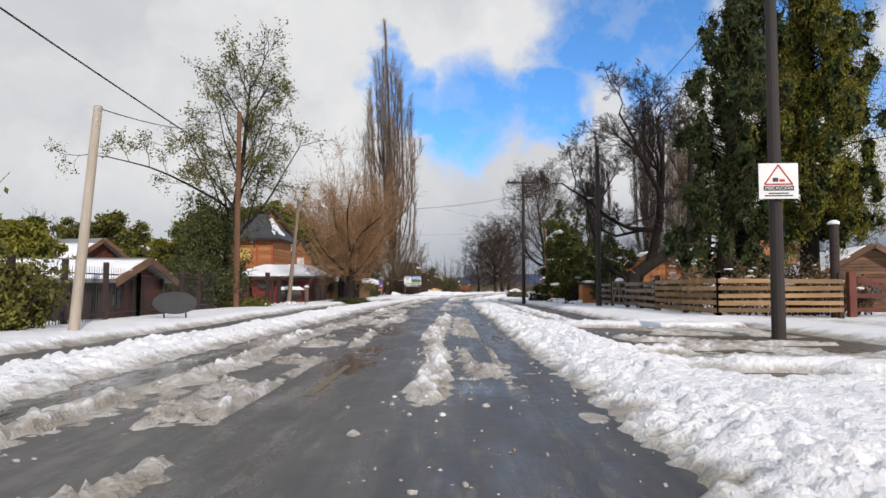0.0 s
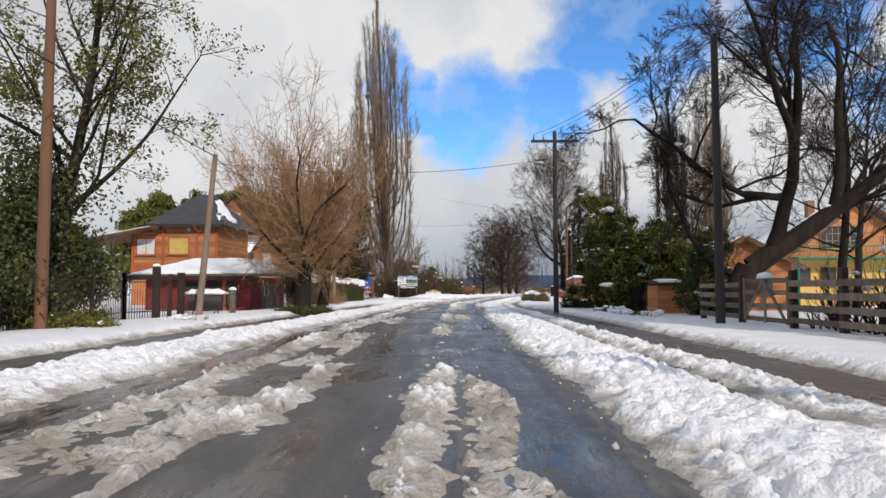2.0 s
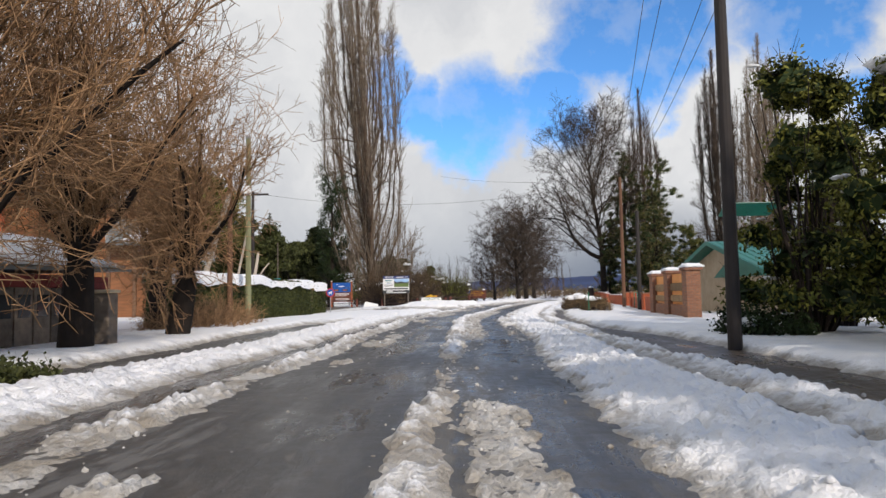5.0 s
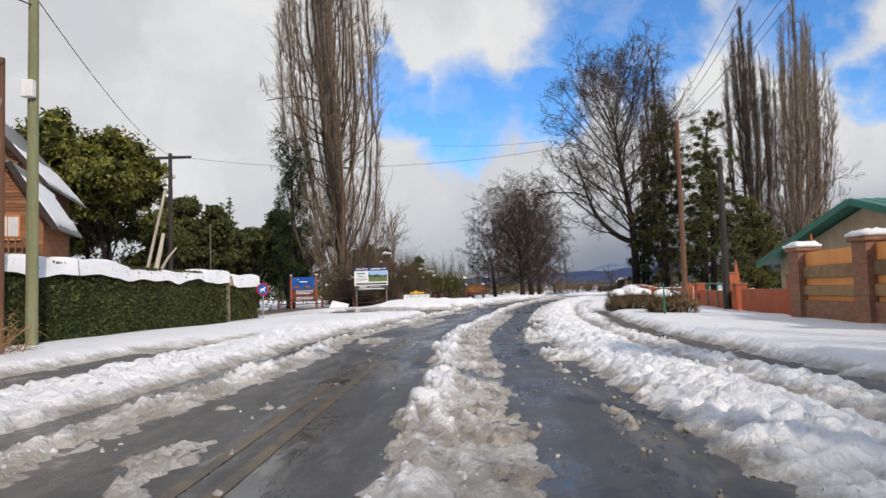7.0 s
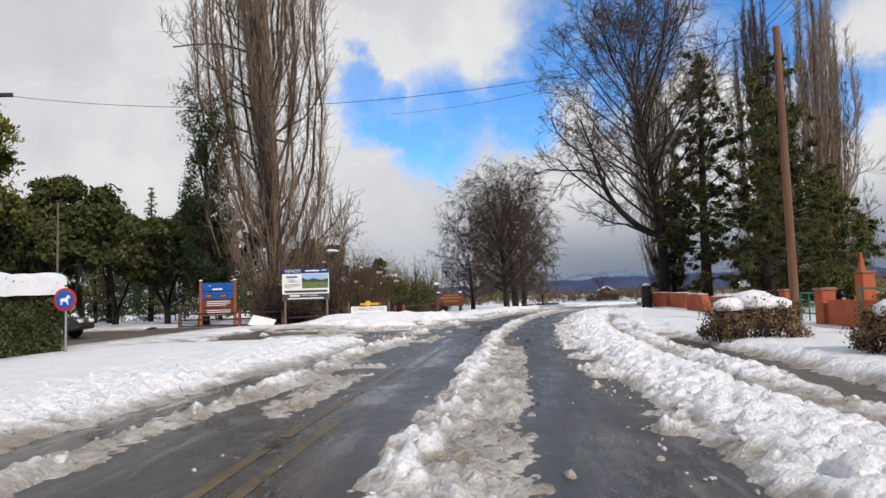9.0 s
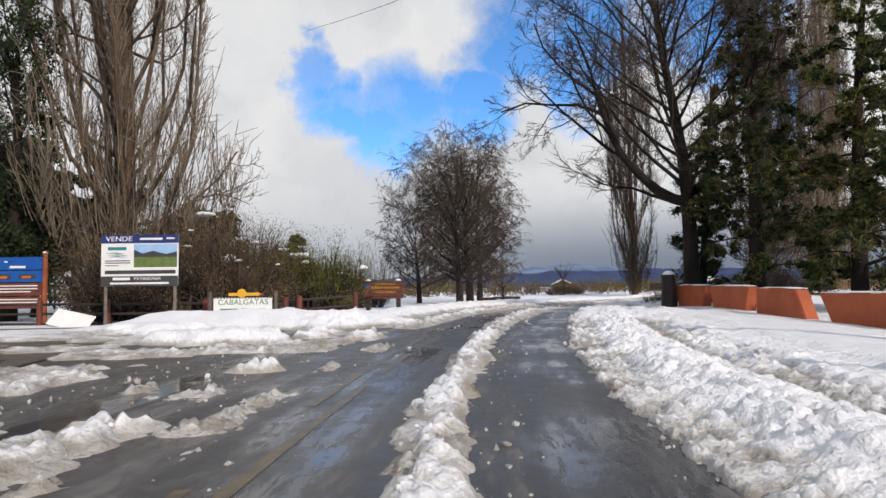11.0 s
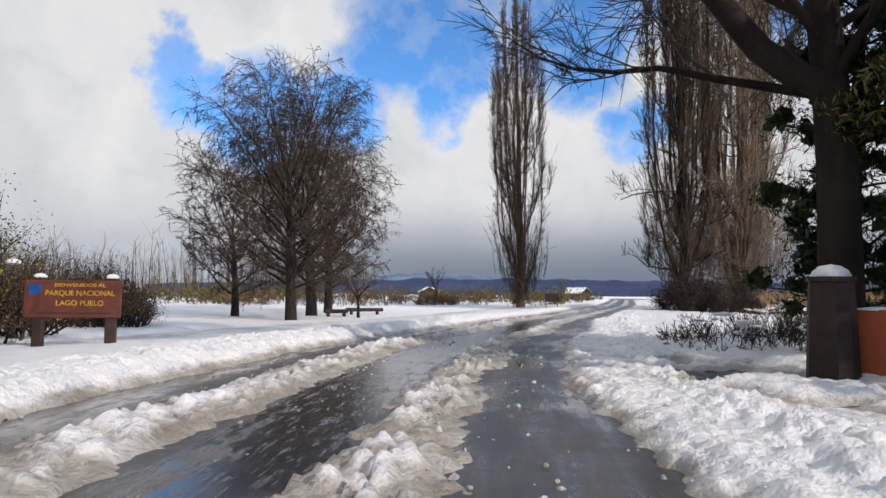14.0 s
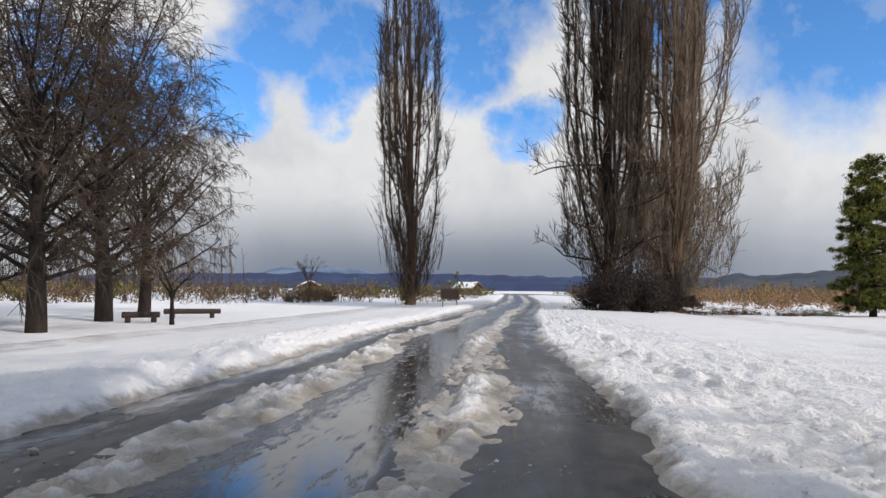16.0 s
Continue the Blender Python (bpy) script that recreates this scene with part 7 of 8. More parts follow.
for k, (x, y) in enumerate(PIL):
    z = ground_z(x, y) - 0.15
    pl = part("pillar", box(x - 0.3, x + 0.3, y - 0.3, y + 0.3, z, z + 2.2), BRICKS, BW, "brown brick pillar")
    part("cap", box(x - 0.38, x + 0.38, y - 0.38, y + 0.38, z + 2.203, z + 2.33, 0.02), BRICKS, pl)
    part("snow_cap", slab([(x - 0.4, y - 0.4, z + 2.333), (x + 0.4, y - 0.4, z + 2.333), (x + 0.4, y + 0.4, z + 2.333), (x - 0.4, y + 0.4, z + 2.333)], 0.17, 0.02, 6, random.Random(k)), SNOWCAP, pl)
for (x0, y0), (x1, y1) in zip(PIL, PIL[1:]):
    L = math.hypot(x1 - x0, y1 - y0) - 0.6
    m = Matrix.Translation(((x0 + x1) / 2, (y0 + y1) / 2, ground_z(x0, y0) - 0.15)) @ Matrix.Rotation(math.atan2(y1 - y0, x1 - x0), 4, "Z")
    part("plinth", move(box(-L / 2, L / 2, -0.14, 0.14, 0, 0.70), m), BRICKS, BW)
    for z0, z1 in ((0.702, 0.83), (1.133, 1.33), (1.703, 2.12)):
        part("panel", move(box(-L / 2, L / 2, -0.04, 0.04, z0, z1), m), ORANGE_BRIGHT, BW, "bright orange plaster band")
    for z0, z1 in ((0.833, 1.13), (1.333, 1.70)):
        part("plank", move(box(-L / 2, L / 2, -0.13, 0.13, z0, z1, 0.03), m), TIMBER_FENCE, BW, "thick brown log rail")
    part("snow_ledge", move(slab([(-L * 0.4, -0.13, 0.706), (L * 0.4, -0.13, 0.706), (L * 0.4, -0.045, 0.706), (-L * 0.4, -0.045, 0.706)], 0.06, 0.02, 8, random.Random(int(x0 * 100))), m), SNOWCAP, BW)
GH = gable_house("green_roof_house", base_of(17.6, 86.0, 0.2), -90, 15.0, 11.0, 2.5, 4.5, CREAM, GREEN_METAL, "small cream house with a green sheet-metal roof", 0.8, (0.95, 0.0), 0.10, None, None, 18, edge=GREEN_METAL)
part("gable_panel", prism([(-1.0, 2.3), (6.6, 2.3), (2.2, 3.75)], 0.05), GREEN_METAL, GH, "green sheet gable").location = (0, -0.03, 0)
for k in range(27):
    y = -0.7 + k * 0.47
    part("roof_seam", rod((8.25, y, 2.5 - 0.2667 * 0.75 + 0.135), (0.05, y, 4.61), 0.028, None, 5), GREEN_METAL, GH)
window(GH, 5.0, 1.5, 0.6, 0.9, -0.01, CREAM, GLASS, 0)
aw = thing("corrugated_awning", base_of(15.3, 78.0, 0.1), "green corrugated awning on a white pipe post", "awning")
part("post", rod((0, 0, -0.2), (0, 0, 5.3), 0.06, None, 12), PAINT_WHITE, aw)
part("sheet", slab([(-0.75, -0.8, 5.75), (2.2, -0.8, 5.75), (2.2, 0.8, 5.25), (-0.45, 0.8, 5.25)], 0.03), GREEN_METAL, aw)
for k in range(14):
    part("rib", rod((-0.65 + k * 0.21, -0.8, 5.795), (-0.45 + k * 0.2, 0.8, 5.295), 0.022, None, 5), GREEN_METAL, aw)

# terracotta walls and pillars past the house
TW = thing("terracotta_wall", (0, 0, 0), "low terracotta plaster wall with square pillars", "wall")
for (x0, y0), (x1, y1) in (((12.4, 81.5), (13.6, 88.6)), ((13.9, 90.2), (15.0, 97.4))):
    z = ground_z(x0, y0) - 0.15
    part("panel", slab([(x0 - 0.12, y0, z), (x0 + 0.12, y0, z), (x1 + 0.12, y1, z), (x1 - 0.12, y1, z)], 1.05), ORANGE_PLASTER, TW)
for x, y, h in ((12.2, 81.3, 1.5), (13.75, 89.4, 1.3), (15.05, 97.8, 1.35), (15.5, 101.0, 1.3), (17.6, 99.5, 1.9)):
    z = ground_z(x, y) - 0.15
    pl = part("pillar", box(x - 0.24, x + 0.24, y - 0.24, y + 0.24, z, z + h, 0.02), ORANGE_PLASTER, TW)
    part("cap", box(x - 0.28, x + 0.28, y - 0.28, y + 0.28, z + h + 0.003, z + h + 0.1, 0.02), BRICKS, pl)
for x, y, h in ((18.5, 101.0, 2.7), (15.5, 86.5, 3.2)):
    ob = thing("pointed_pillar", base_of(x, y, 0.1), "slim pointed terracotta pillar", "pillar", "pointed pillars")
    bm = bmesh.new()
    bmesh.ops.create_cone(bm, cap_ends=True, segments=4, radius1=0.42, radius2=0.03, depth=h)
    part("shaft", move(bm, Matrix.Translation((0, 0, h / 2)) @ Matrix.Rotation(radians(45), 4, "Z")), ORANGE_PLASTER, ob)
gr = thing("green_railing", base_of(15.5, 99.3, 0.0), "green painted steel railing gate", "railing", turn=80)
for z in (0.35, 0.7, 1.1):
    part("rail", rod((-1.3, 0, z), (1.3, 0, z), 0.03), GREEN_PAINT, gr)
for k in range(4):
    part("upright", rod((-1.2 + k * 0.8, 0, -0.1), (-1.2 + k * 0.8, 0, 1.15), 0.03), GREEN_PAINT, gr)
gr2 = thing("green_railing", base_of(14.2, 93.4, -0.9), "green painted steel handrail above a wall", "railing", turn=82)
part("rail", rod((-1.6, 0, 0.35), (1.6, 0, 0.35), 0.03), GREEN_PAINT, gr2)
for x in (-1.6, -0.5, 1.6):
    part("upright", rod((x, 0, -0.95), (x, 0, 0.35), 0.03), GREEN_PAINT, gr2)
for x, y, w, h, s in ((9.5, 91.6, 2.2, 1.1, 131), (9.7, 86.2, 1.7, 1.05, 132)):
    rb = shrub("round_bush", base_of(x, y, 0.05), w * 0.9, 1.5, h * 1.3, s, "round brown bush with a cushion of snow", DRY, TWIG_DARK, 120, 0.03, 4, 0.4, 0, puff=0.06, group="verge bushes", stem=0.7)
    for k, (dx, r) in enumerate(((-0.25 * w, 0.42), (0.05, 0.6), (0.27 * w, 0.4)) if s == 131 else ((-0.2 * w, 0.4), (0.15, 0.26))):
        snow_cap(rb, dx, 0.0, h * (0.8 - 0.1 * abs(dx)), r, 40 + k)
ms = thing("marker_stake", base_of(8.9, 84.6, 0.1), "thin green marker stake in the snow", "stake")
part("stake", rod((0, 0, -0.1), (0, 0, 1.3), 0.03), GREEN_PAINT, ms)

# flared terracotta wall pieces along the bend
FL = [((16.35, 119.1), (16.75, 116.9)), ((16.6, 116.3), (16.3, 112.6)), ((15.8, 111.8), (15.6, 108.7)), ((15.5, 108.0), (15.6, 102.0))]
for k, ((x0, y0), (x1, y1)) in enumerate(FL):
    L = math.hypot(x1 - x0, y1 - y0)
    f = thing("terracotta_planter", ((x0 + x1) / 2, (y0 + y1) / 2, ground_z((x0 + x1) / 2, (y0 + y1) / 2) - 0.25), "flared terracotta wall piece standing in snow", "planter", "terracotta wall pieces", math.degrees(math.atan2(y1 - y0, x1 - x0)))
    a, b = (0.5, 0.42) if k % 2 else (0.44, 0.5)
    foot, rim = ((0.74, 0.74), (0.97, 0.97)) if k != 2 else ((0.94, 1.12), (0.9, 0.72))
    shape = [(-L * a * foot[0], 0), (L * b * foot[1], 0), (L * b * rim[1], 1.12), (L * a * 0.2, 1.19), (-L * a * rim[0], 1.17)]
    body = prism(shape, 0.42)
    bmesh.ops.bevel(body, geom=body.edges[:], offset=0.03, segments=2, affect="EDGES")
    part("body", body, ORANGE_PLASTER, f)
    part("snow_rim", slab([(-L * a * rim[0] * 0.93, -0.17, 1.165), (L * b * rim[1] * 0.9, -0.17, 1.15), (L * b * rim[1] * 0.9, 0.17, 1.15), (-L * a * rim[0] * 0.93, 0.17, 1.165)], 0.05, 0.03, 8, random.Random(k)), SNOWCAP, f)
sp = thing("stone_pillar", base_of(15.85, 118.85, 0.1), "dark stone gate pillar with snow on its slab", "pillar")
part("shaft", rod((0, 0, -0.1), (0, 0, 1.42), 0.36, 0.30, 10), TIMBER_DARK, sp)
part("slab", rod((0, 0, 1.423), (0, 0, 1.49), 0.33, None, 10), TIMBER_DARK, sp)
snow_cap(sp, 0, 0, 1.50, 0.28, 9)

# the big pair of trees behind them, and the dark conifers
broad = crown_tree("broad_bare_tree", base_of(17.6, 120.3), 21.5, 15.0, 141, "broad leafless tree with arching limbs over the road", 44, 0.25, tilt=0.36, least=0.012, radius=0.33, kids=(9, 7, 5), twig=TWIG_MIX, peak=0.45)
arch = Tree(147, 0.011)
al, aw = arch.limb((0, 0, 4.9), (-1.0, 0.2, 0.0), 7.0, 0.27, 0.10, 10, 0.06, 2.3, 9)
for f, way, L, r in ((0.5, (-1.0, 0.25, 0.25), 5.6, 0.09), (0.62, (-0.5, -0.6, 0.6), 4.5, 0.08), (0.75, (0.1, 0.5, 0.9), 4.0, 0.08), (0.86, (-0.8, 0.2, 0.9), 5.0, 0.08), (1.0, (-0.3, 0.1, 1.0), 4.2, 0.09), (1.0, (-0.9, 0.0, 0.5), 4.6, 0.07)):
    arch.fork(arch.along(al, f), way, L, r, 4, (4, 4, 4, 4), 0.7, 0.05, 0.6, 0.2, 0.25, 2)
part("limb", arch.wood.mesh("limb"), BARK_DARK, broad, "long arching limb reaching over the road")
tagged(part("crown", arch.twig.mesh("crown"), TWIG_DARK, broad), kind="stuff")
layered_conifer("ragged_cypress", base_of(19.6, 118.2), 17.0, 7.4, 142, "tall ragged conifer with drooping olive sprays beside terracotta walls", NEEDLE, 60, 95, 0.08, 0.16)
layered_conifer("ragged_cypress", base_of(21.6, 114.6), 15.5, 9.0, 140, "ragged conifer with drooping olive sprays", LEAF_OLIVE, 54, 90, 0.085)
layered_conifer("blue_conifer", base_of(18.4, 120.9), 9.0, 3.8, 145, "dark blue-green conifer with layered boughs", LEAF_DARK_AND_SHADE, 54, 130, 0.065, 0.10, sag=0.3)
layered_conifer("cypress_tree", base_of(20.6, 110.3), 11.5, 8.4, 143, "broad drooping conifer over terracotta walls", NEEDLE, 46, 90, 0.085, 0.16, "conifers")
layered_conifer("cypress_tree", base_of(25.5, 114.0), 8.0, 7.0, 146, "olive conifer behind the others", LEAF_OLIVE, 44, 100, 0.10, 0.06, "conifers")
conifer("cypress_tree", base_of(22.5, 99.0), 5.0, 5.0, 147, "drooping olive conifer behind a low wall", LEAF_OLIVE, 0.05, 0.4, 30, 0.12, "conifers", 0.4)
layered_conifer("field_conifer", base_of(62.5, 154.5), 12.0, 8.0, 149, "green conifer standing in the open snow", LEAF_GREEN, 90, 130, 0.10, 0.05)
shrub("brush_heap", base_of(18.2, 123.2), 3.2, 4.5, 1.25, 151, "heap of dark cut branches dusted with snow", None, TWIG_DARK, count=130, stem=0.5, rise=0.1, snow=12, category="brush", turn=-20)
shrub("brush_heap", base_of(21.5, 124.8), 4.0, 3.5, 1.5, 152, "heap of dark cut branches dusted with snow", None, TWIG_DARK, count=150, stem=0.5, rise=0.15, snow=12, category="brush", turn=10)
shrub("twig_litter", base_of(17.6, 125.6), 1.6, 4.0, 0.25, 153, "twigs scattered over trampled snow", None, TWIG_DARK, count=34, rise=-0.8, category="brush", turn=-25)

# ---- signs and fences at the side road ----
hs = thing("round_road_sign", base_of(-9.1, 95.2, 0.1), "round blue and red road sign with a white horse", "sign", turn=-3)
part("post", rod((0, 0.05, -0.2), (0, 0.05, 1.9), 0.035), STEEL, hs)
for r, y, mat, nm in ((0.34, 0.0, PAINT_RED, "rim"), (0.27, -0.012, PAINT_BLUE, "face")):
    bm = bmesh.new()
    bmesh.ops.create_cone(bm, cap_ends=True, segments=36, radius1=r, radius2=r, depth=0.012)
    part(nm, move(bm, Matrix.Translation((0, y, 1.62)) @ Matrix.Rotation(radians(90), 4, "X")), mat, hs)
horse = [(-0.16, -0.03), (-0.10, 0.05), (0.03, 0.05), (0.08, 0.14), (0.15, 0.12), (0.17, 0.05), (0.11, 0.04), (0.09, -0.03), (0.13, -0.14), (0.09, -0.14), (0.04, -0.05), (-0.06, -0.05), (-0.08, -0.15), (-0.12, -0.15), (-0.11, -0.03)]
bm = prism([(x, z + 1.61) for x, z in horse], 0.006)
part("pictogram", move(bm, Matrix.Translation((0, -0.022, 0))), PAINT_WHITE, hs)

pk = thing("park_board", base_of(-12.7, 121.6, 0.1), "information board with blue and orange panels between red posts", "sign", turn=-6)
for x in (-1.2, 1.2):
    part("post", rod((x, 0, -0.2), (x, 0, 3.15), 0.11, 0.10, 10), POST_RED, pk)
    snow_cap(pk, x, 0, 3.16, 0.12, 8)
pb1 = part("panel", box(-1.08, 1.08, -0.04, 0.04, 2.42, 2.98, 0.01), PAINT_BLUE, pk)
bars([(-0.35, 0.35, 2.55, 0.1), (-0.6, -0.45, 2.78, 0.06)], pb1, -0.041, PAINT_WHITE)
pb2 = part("panel", box(-1.08, 1.08, -0.04, 0.04, 1.88, 2.38, 0.01), PAINT_BLUE, pk)
bars([(-0.9, -0.3, 2.12, 0.24), (0.05, 0.8, 2.12, 0.2)], pb2, -0.041, PAINT_GREY)
bars([(-0.8, -0.45, 2.1, 0.1), (0.2, 0.6, 2.1, 0.1)], pb2, -0.046, PAINT_ORANGE)
for z0, z1 in ((1.28, 1.84), (0.72, 1.24)):
    p = part("panel", box(-1.08, 1.08, -0.04, 0.04, z0, z1, 0.01), TIMBER_RED, pk)
    bars([(-0.75, 0.9, z1 - 0.12, 0.05), (-0.75, 0.9, z1 - 0.25, 0.05), (-0.75, 0.6, z1 - 0.38, 0.05)], p, -0.041, PAINT_WHITE)
ln = thing("fallen_sign_board", base_of(-8.9, 117.5, 0.05), "weathered white panel leaning in the snow", "panel", turn=12)
part("panel", move(box(-0.75, 0.75, -0.02, 0.02, 0, 0.9, 0.006), Matrix.Rotation(radians(-48), 4, "X") @ Matrix.Rotation(radians(20), 4, "Y")), PAINT_WHITE, ln)

vd = thing("sale_board", base_of(-5.85, 116.6, 0.1), "white and navy for-sale billboard with a landscape photograph", "billboard", turn=-5)
for x in (-1.3, 1.3):
    part("post", rod((x, 0.06, -0.2), (x, 0.06, 3.4), 0.065, 0.06, 8), TIMBER_GREY, vd)
board = part("panel", box(-1.45, 1.45, -0.03, 0.0, 1.62, 3.55, 0.004), PAINT_WHITE, vd)
part("header", box(-1.45, 1.45, -0.036, -0.031, 3.24, 3.55), PAINT_NAVY, board)
part("footer", box(-1.45, 1.45, -0.036, -0.031, 1.62, 2.0), PAINT_GREY, board)
part("photo_sky", box(-0.22, 1.4, -0.036, -0.031, 2.75, 3.2), PAINT_SKY, board)
part("photo_hill", prism([(-0.22, 2.72), (1.4, 2.72), (1.4, 2.92), (1.0, 2.82), (0.5, 2.95), (0.1, 2.85), (-0.22, 3.0)], 0.006), PAINT_GREY, board).location = (0, -0.0375, 0)
part("photo_meadow", box(-0.22, 1.4, -0.036, -0.031, 2.33, 2.745), PAINT_MEADOW, board)
text("VENDE", 0.26, PAINT_WHITE, board, (-0.78, -0.042, 3.4), width=1.0)
bars([(0.0, 0.85, 3.4, 0.08), (1.0, 1.3, 3.42, 0.06)], board, -0.037, PAINT_WHITE)
for k, (x0, x1) in enumerate(((-1.2, -0.45), (-1.25, -0.4), (-1.3, -0.5))):
    part("wave", prism([(x0, 2.72 + 0.07 * k), ((x0 + x1) / 2, 2.76 + 0.07 * k), (x1, 2.70 + 0.07 * k), ((x0 + x1) / 2, 2.72 + 0.07 * k)], 0.006), (PAINT_BLUE, PAINT_TEAL, PAINT_GREENTXT)[k], board).location = (0, -0.034, 0)
part("emblem", box(-1.2, -0.5, -0.036, -0.031, 2.98, 3.1, 0.002), PAINT_TEAL, board)
bars([(-1.3, -0.35, 2.58, 0.035), (-1.3, -0.35, 2.5, 0.035), (-1.3, -0.8, 2.4, 0.03), (-1.3, 1.35, 2.15, 0.14)], board, -0.031, PAINT_GREY)
text("PATAGONIA", 0.15, PAINT_WHITE, board, (0.3, -0.042, 1.9), width=1.0)
bars([(-1.0, -0.35, 1.9, 0.1), (-1.1, 1.1, 1.73, 0.07)], board, -0.037, PAINT_WHITE)

cb = thing("ride_sign", base_of(-2.0, 116.4, 0.28), "white horse-riding sign with a yellow arrow between grey stakes", "sign", turn=-2)
for x in (-1.25, 1.2):
    part("stake", rod((x, 0.07, -0.2), (x, 0.07, 1.55), 0.085, 0.07, 9), TIMBER_GREY, cb)
bp = part("panel", box(-1.1, 1.08, -0.03, 0.0, 0.66, 1.32, 0.004), PAINT_WHITE, cb)
text("CABALGATAS", 0.28, PAINT_GREENTXT, bp, (0.0, -0.034, 1.14), width=1.85)
bars([(-0.85, -0.2, 0.83, 0.16), (-0.05, 0.85, 0.83, 0.16)], bp, -0.031, PAINT_GREENTXT)
for k in range(19):
    part("edge_dash", box(-1.08 + k * 0.115, -1.02 + k * 0.115, -0.036, -0.031, 1.28, 1.32), PAINT_BLACK, bp)
    part("edge_dash", box(-1.08 + k * 0.115, -1.02 + k * 0.115, -0.036, -0.031, 0.66, 0.70), PAINT_BLACK, bp)
part("arrow_shaft", box(-0.55, 0.6, -0.03, 0.0, 1.38, 1.5, 0.01), PAINT_YELLOW, cb)
bm = bmesh.new()
bmesh.ops.create_cone(bm, cap_ends=True, segments=20, radius1=0.17, radius2=0.17, depth=0.04)
part("emblem", move(bm, Matrix.Translation((-0.05, -0.03, 1.48)) @ Matrix.Rotation(radians(90), 4, "X")), PAINT_YELLOW, cb)
part("arrow_tip", prism([(0.5, 1.34), (0.72, 1.44), (0.5, 1.54)], 0.04), PAINT_ORANGE, cb)

RF = thing("rail_fence", (0, 0, 0), "low split-rail fence of dark logs round a snowy field", "fence")
RP = [(-14.5, 119.6), (-10.5, 119.0), (-7.6, 118.3), (-3.6, 117.4), (-0.45, 116.7), (0.08, 116.6), (2.15, 118.2)]
for (x0, y0), (x1, y1) in zip(RP, RP[1:]):
    z0, z1 = ground_z(x0, y0), ground_z(x1, y1)
    for h in (0.05, 0.45, 0.83):
        part("rail", rod((x0, y0, z0 + h), (x1, y1, z1 + h), 0.055, 0.05, 7), TIMBER_DARK, RF)
for k, (x, y) in enumerate(RP):
    z = ground_z(x, y)
    part("post", rod((x, y - 0.09, z - 0.3), (x, y - 0.09, z + 0.98), 0.12, 0.11, 9), TIMBER_RED, RF)

ps = thing("park_entrance_sign", base_of(3.4, 131.8, 0.1), "carved brown timber park sign with yellow lettering", "sign", turn=-8)
for x in (-0.9, 0.95):
    part("post", box(x - 0.14, x + 0.14, -0.1, 0.1, -0.2, 1.95, 0.03), TIMBER_DARK, ps)
    snow_cap(ps, x, 0, 1.96, 0.17, 9)
pb = part("panel", box(-1.25, 1.25, -0.16, -0.103, 0.85, 1.88, 0.03), TIMBER_RED, ps)
text("BIENVENIDOS AL", 0.13, PAINT_YELLOW, pb, (0.18, -0.165, 1.74), width=1.3)
text("PARQUE NACIONAL", 0.2, PAINT_YELLOW, pb, (0.18, -0.165, 1.52), width=1.75)
text("LAGO PUELO", 0.2, PAINT_YELLOW, pb, (0.18, -0.165, 1.25), width=1.2)
bars([(-0.9, 1.0, 0.98, 0.04)], pb, -0.161, TIMBER_DARK)
part("emblem", box(-1.12, -0.82, -0.168, -0.161, 1.5, 1.76, 0.002), PAINT_BLUE, pb)

# parked car in the side road
CR = thing("parked_car", base_of(-15.6, 105.0, 0.12), "dark grey estate car parked on a snowy side road", "car", turn=6)
body = prism([(-2.2, 0.42), (-2.25, 0.75), (-2.1, 0.98), (-1.9, 1.05), (1.0, 0.98), (1.9, 0.88), (2.2, 0.72), (2.25, 0.42), (1.85, 0.34), (-1.9, 0.34)], 1.72)
bmesh.ops.bevel(body, geom=body.edges[:], offset=0.05, segments=2, affect="EDGES")
part("body", body, CAR_PAINT, CR)
cabin = prism([(-2.0, 1.0), (-1.75, 1.52), (-0.1, 1.55), (0.95, 1.0)], 1.5)
bmesh.ops.bevel(cabin, geom=cabin.edges[:], offset=0.06, segments=2, affect="EDGES")
part("cabin", cabin, CAR_PAINT, CR)
for s in (-1, 1):
    for pts in ([(-1.85, 1.06), (-1.66, 1.45), (-0.95, 1.47), (-0.95, 1.04)], [(-0.87, 1.04), (-0.87, 1.47), (-0.12, 1.48), (0.70, 1.02)]):
        part("side_window", prism(pts, 0.02), GLASS, CR).location = (0, s * 0.755, 0)
part("windscreen", slab([(0.86, -0.62, 1.06), (0.86, 0.62, 1.06), (0.02, 0.58, 1.53), (0.02, -0.58, 1.53)], 0.02), GLASS, CR)
for x in (-1.4, 1.4):
    for s in (-1, 1):
        wh = part("wheel", rod((x, s * 0.70, 0.33), (x, s * 0.90, 0.33), 0.33, None, 22), RUBBER, CR)
        part("rim", rod((x, s * 0.88, 0.33), (x, s * 0.915, 0.33), 0.2, None, 14), STEEL, wh)
for s in (-1, 1):
    part("headlight", box(2.08, 2.235, s * 0.62 - 0.16, s * 0.62 + 0.16, 0.68, 0.82, 0.02), PAINT_WHITE, CR)
sp2 = thing("street_sign_post", base_of(-17.0, 109.5, 0.1), "thin post with small green street signs", "sign")
part("post", rod((0, 0, -0.2), (0, 0, 6.6), 0.07, 0.05, 8), TIMBER_GREY, sp2)
for z in (1.9, 2.35, 2.75):
    part("plate", box(-0.3, 0.3, -0.09, -0.07, z, z + 0.3, 0.01), PAINT_TEAL if z > 2 else PAINT_WHITE, sp2)

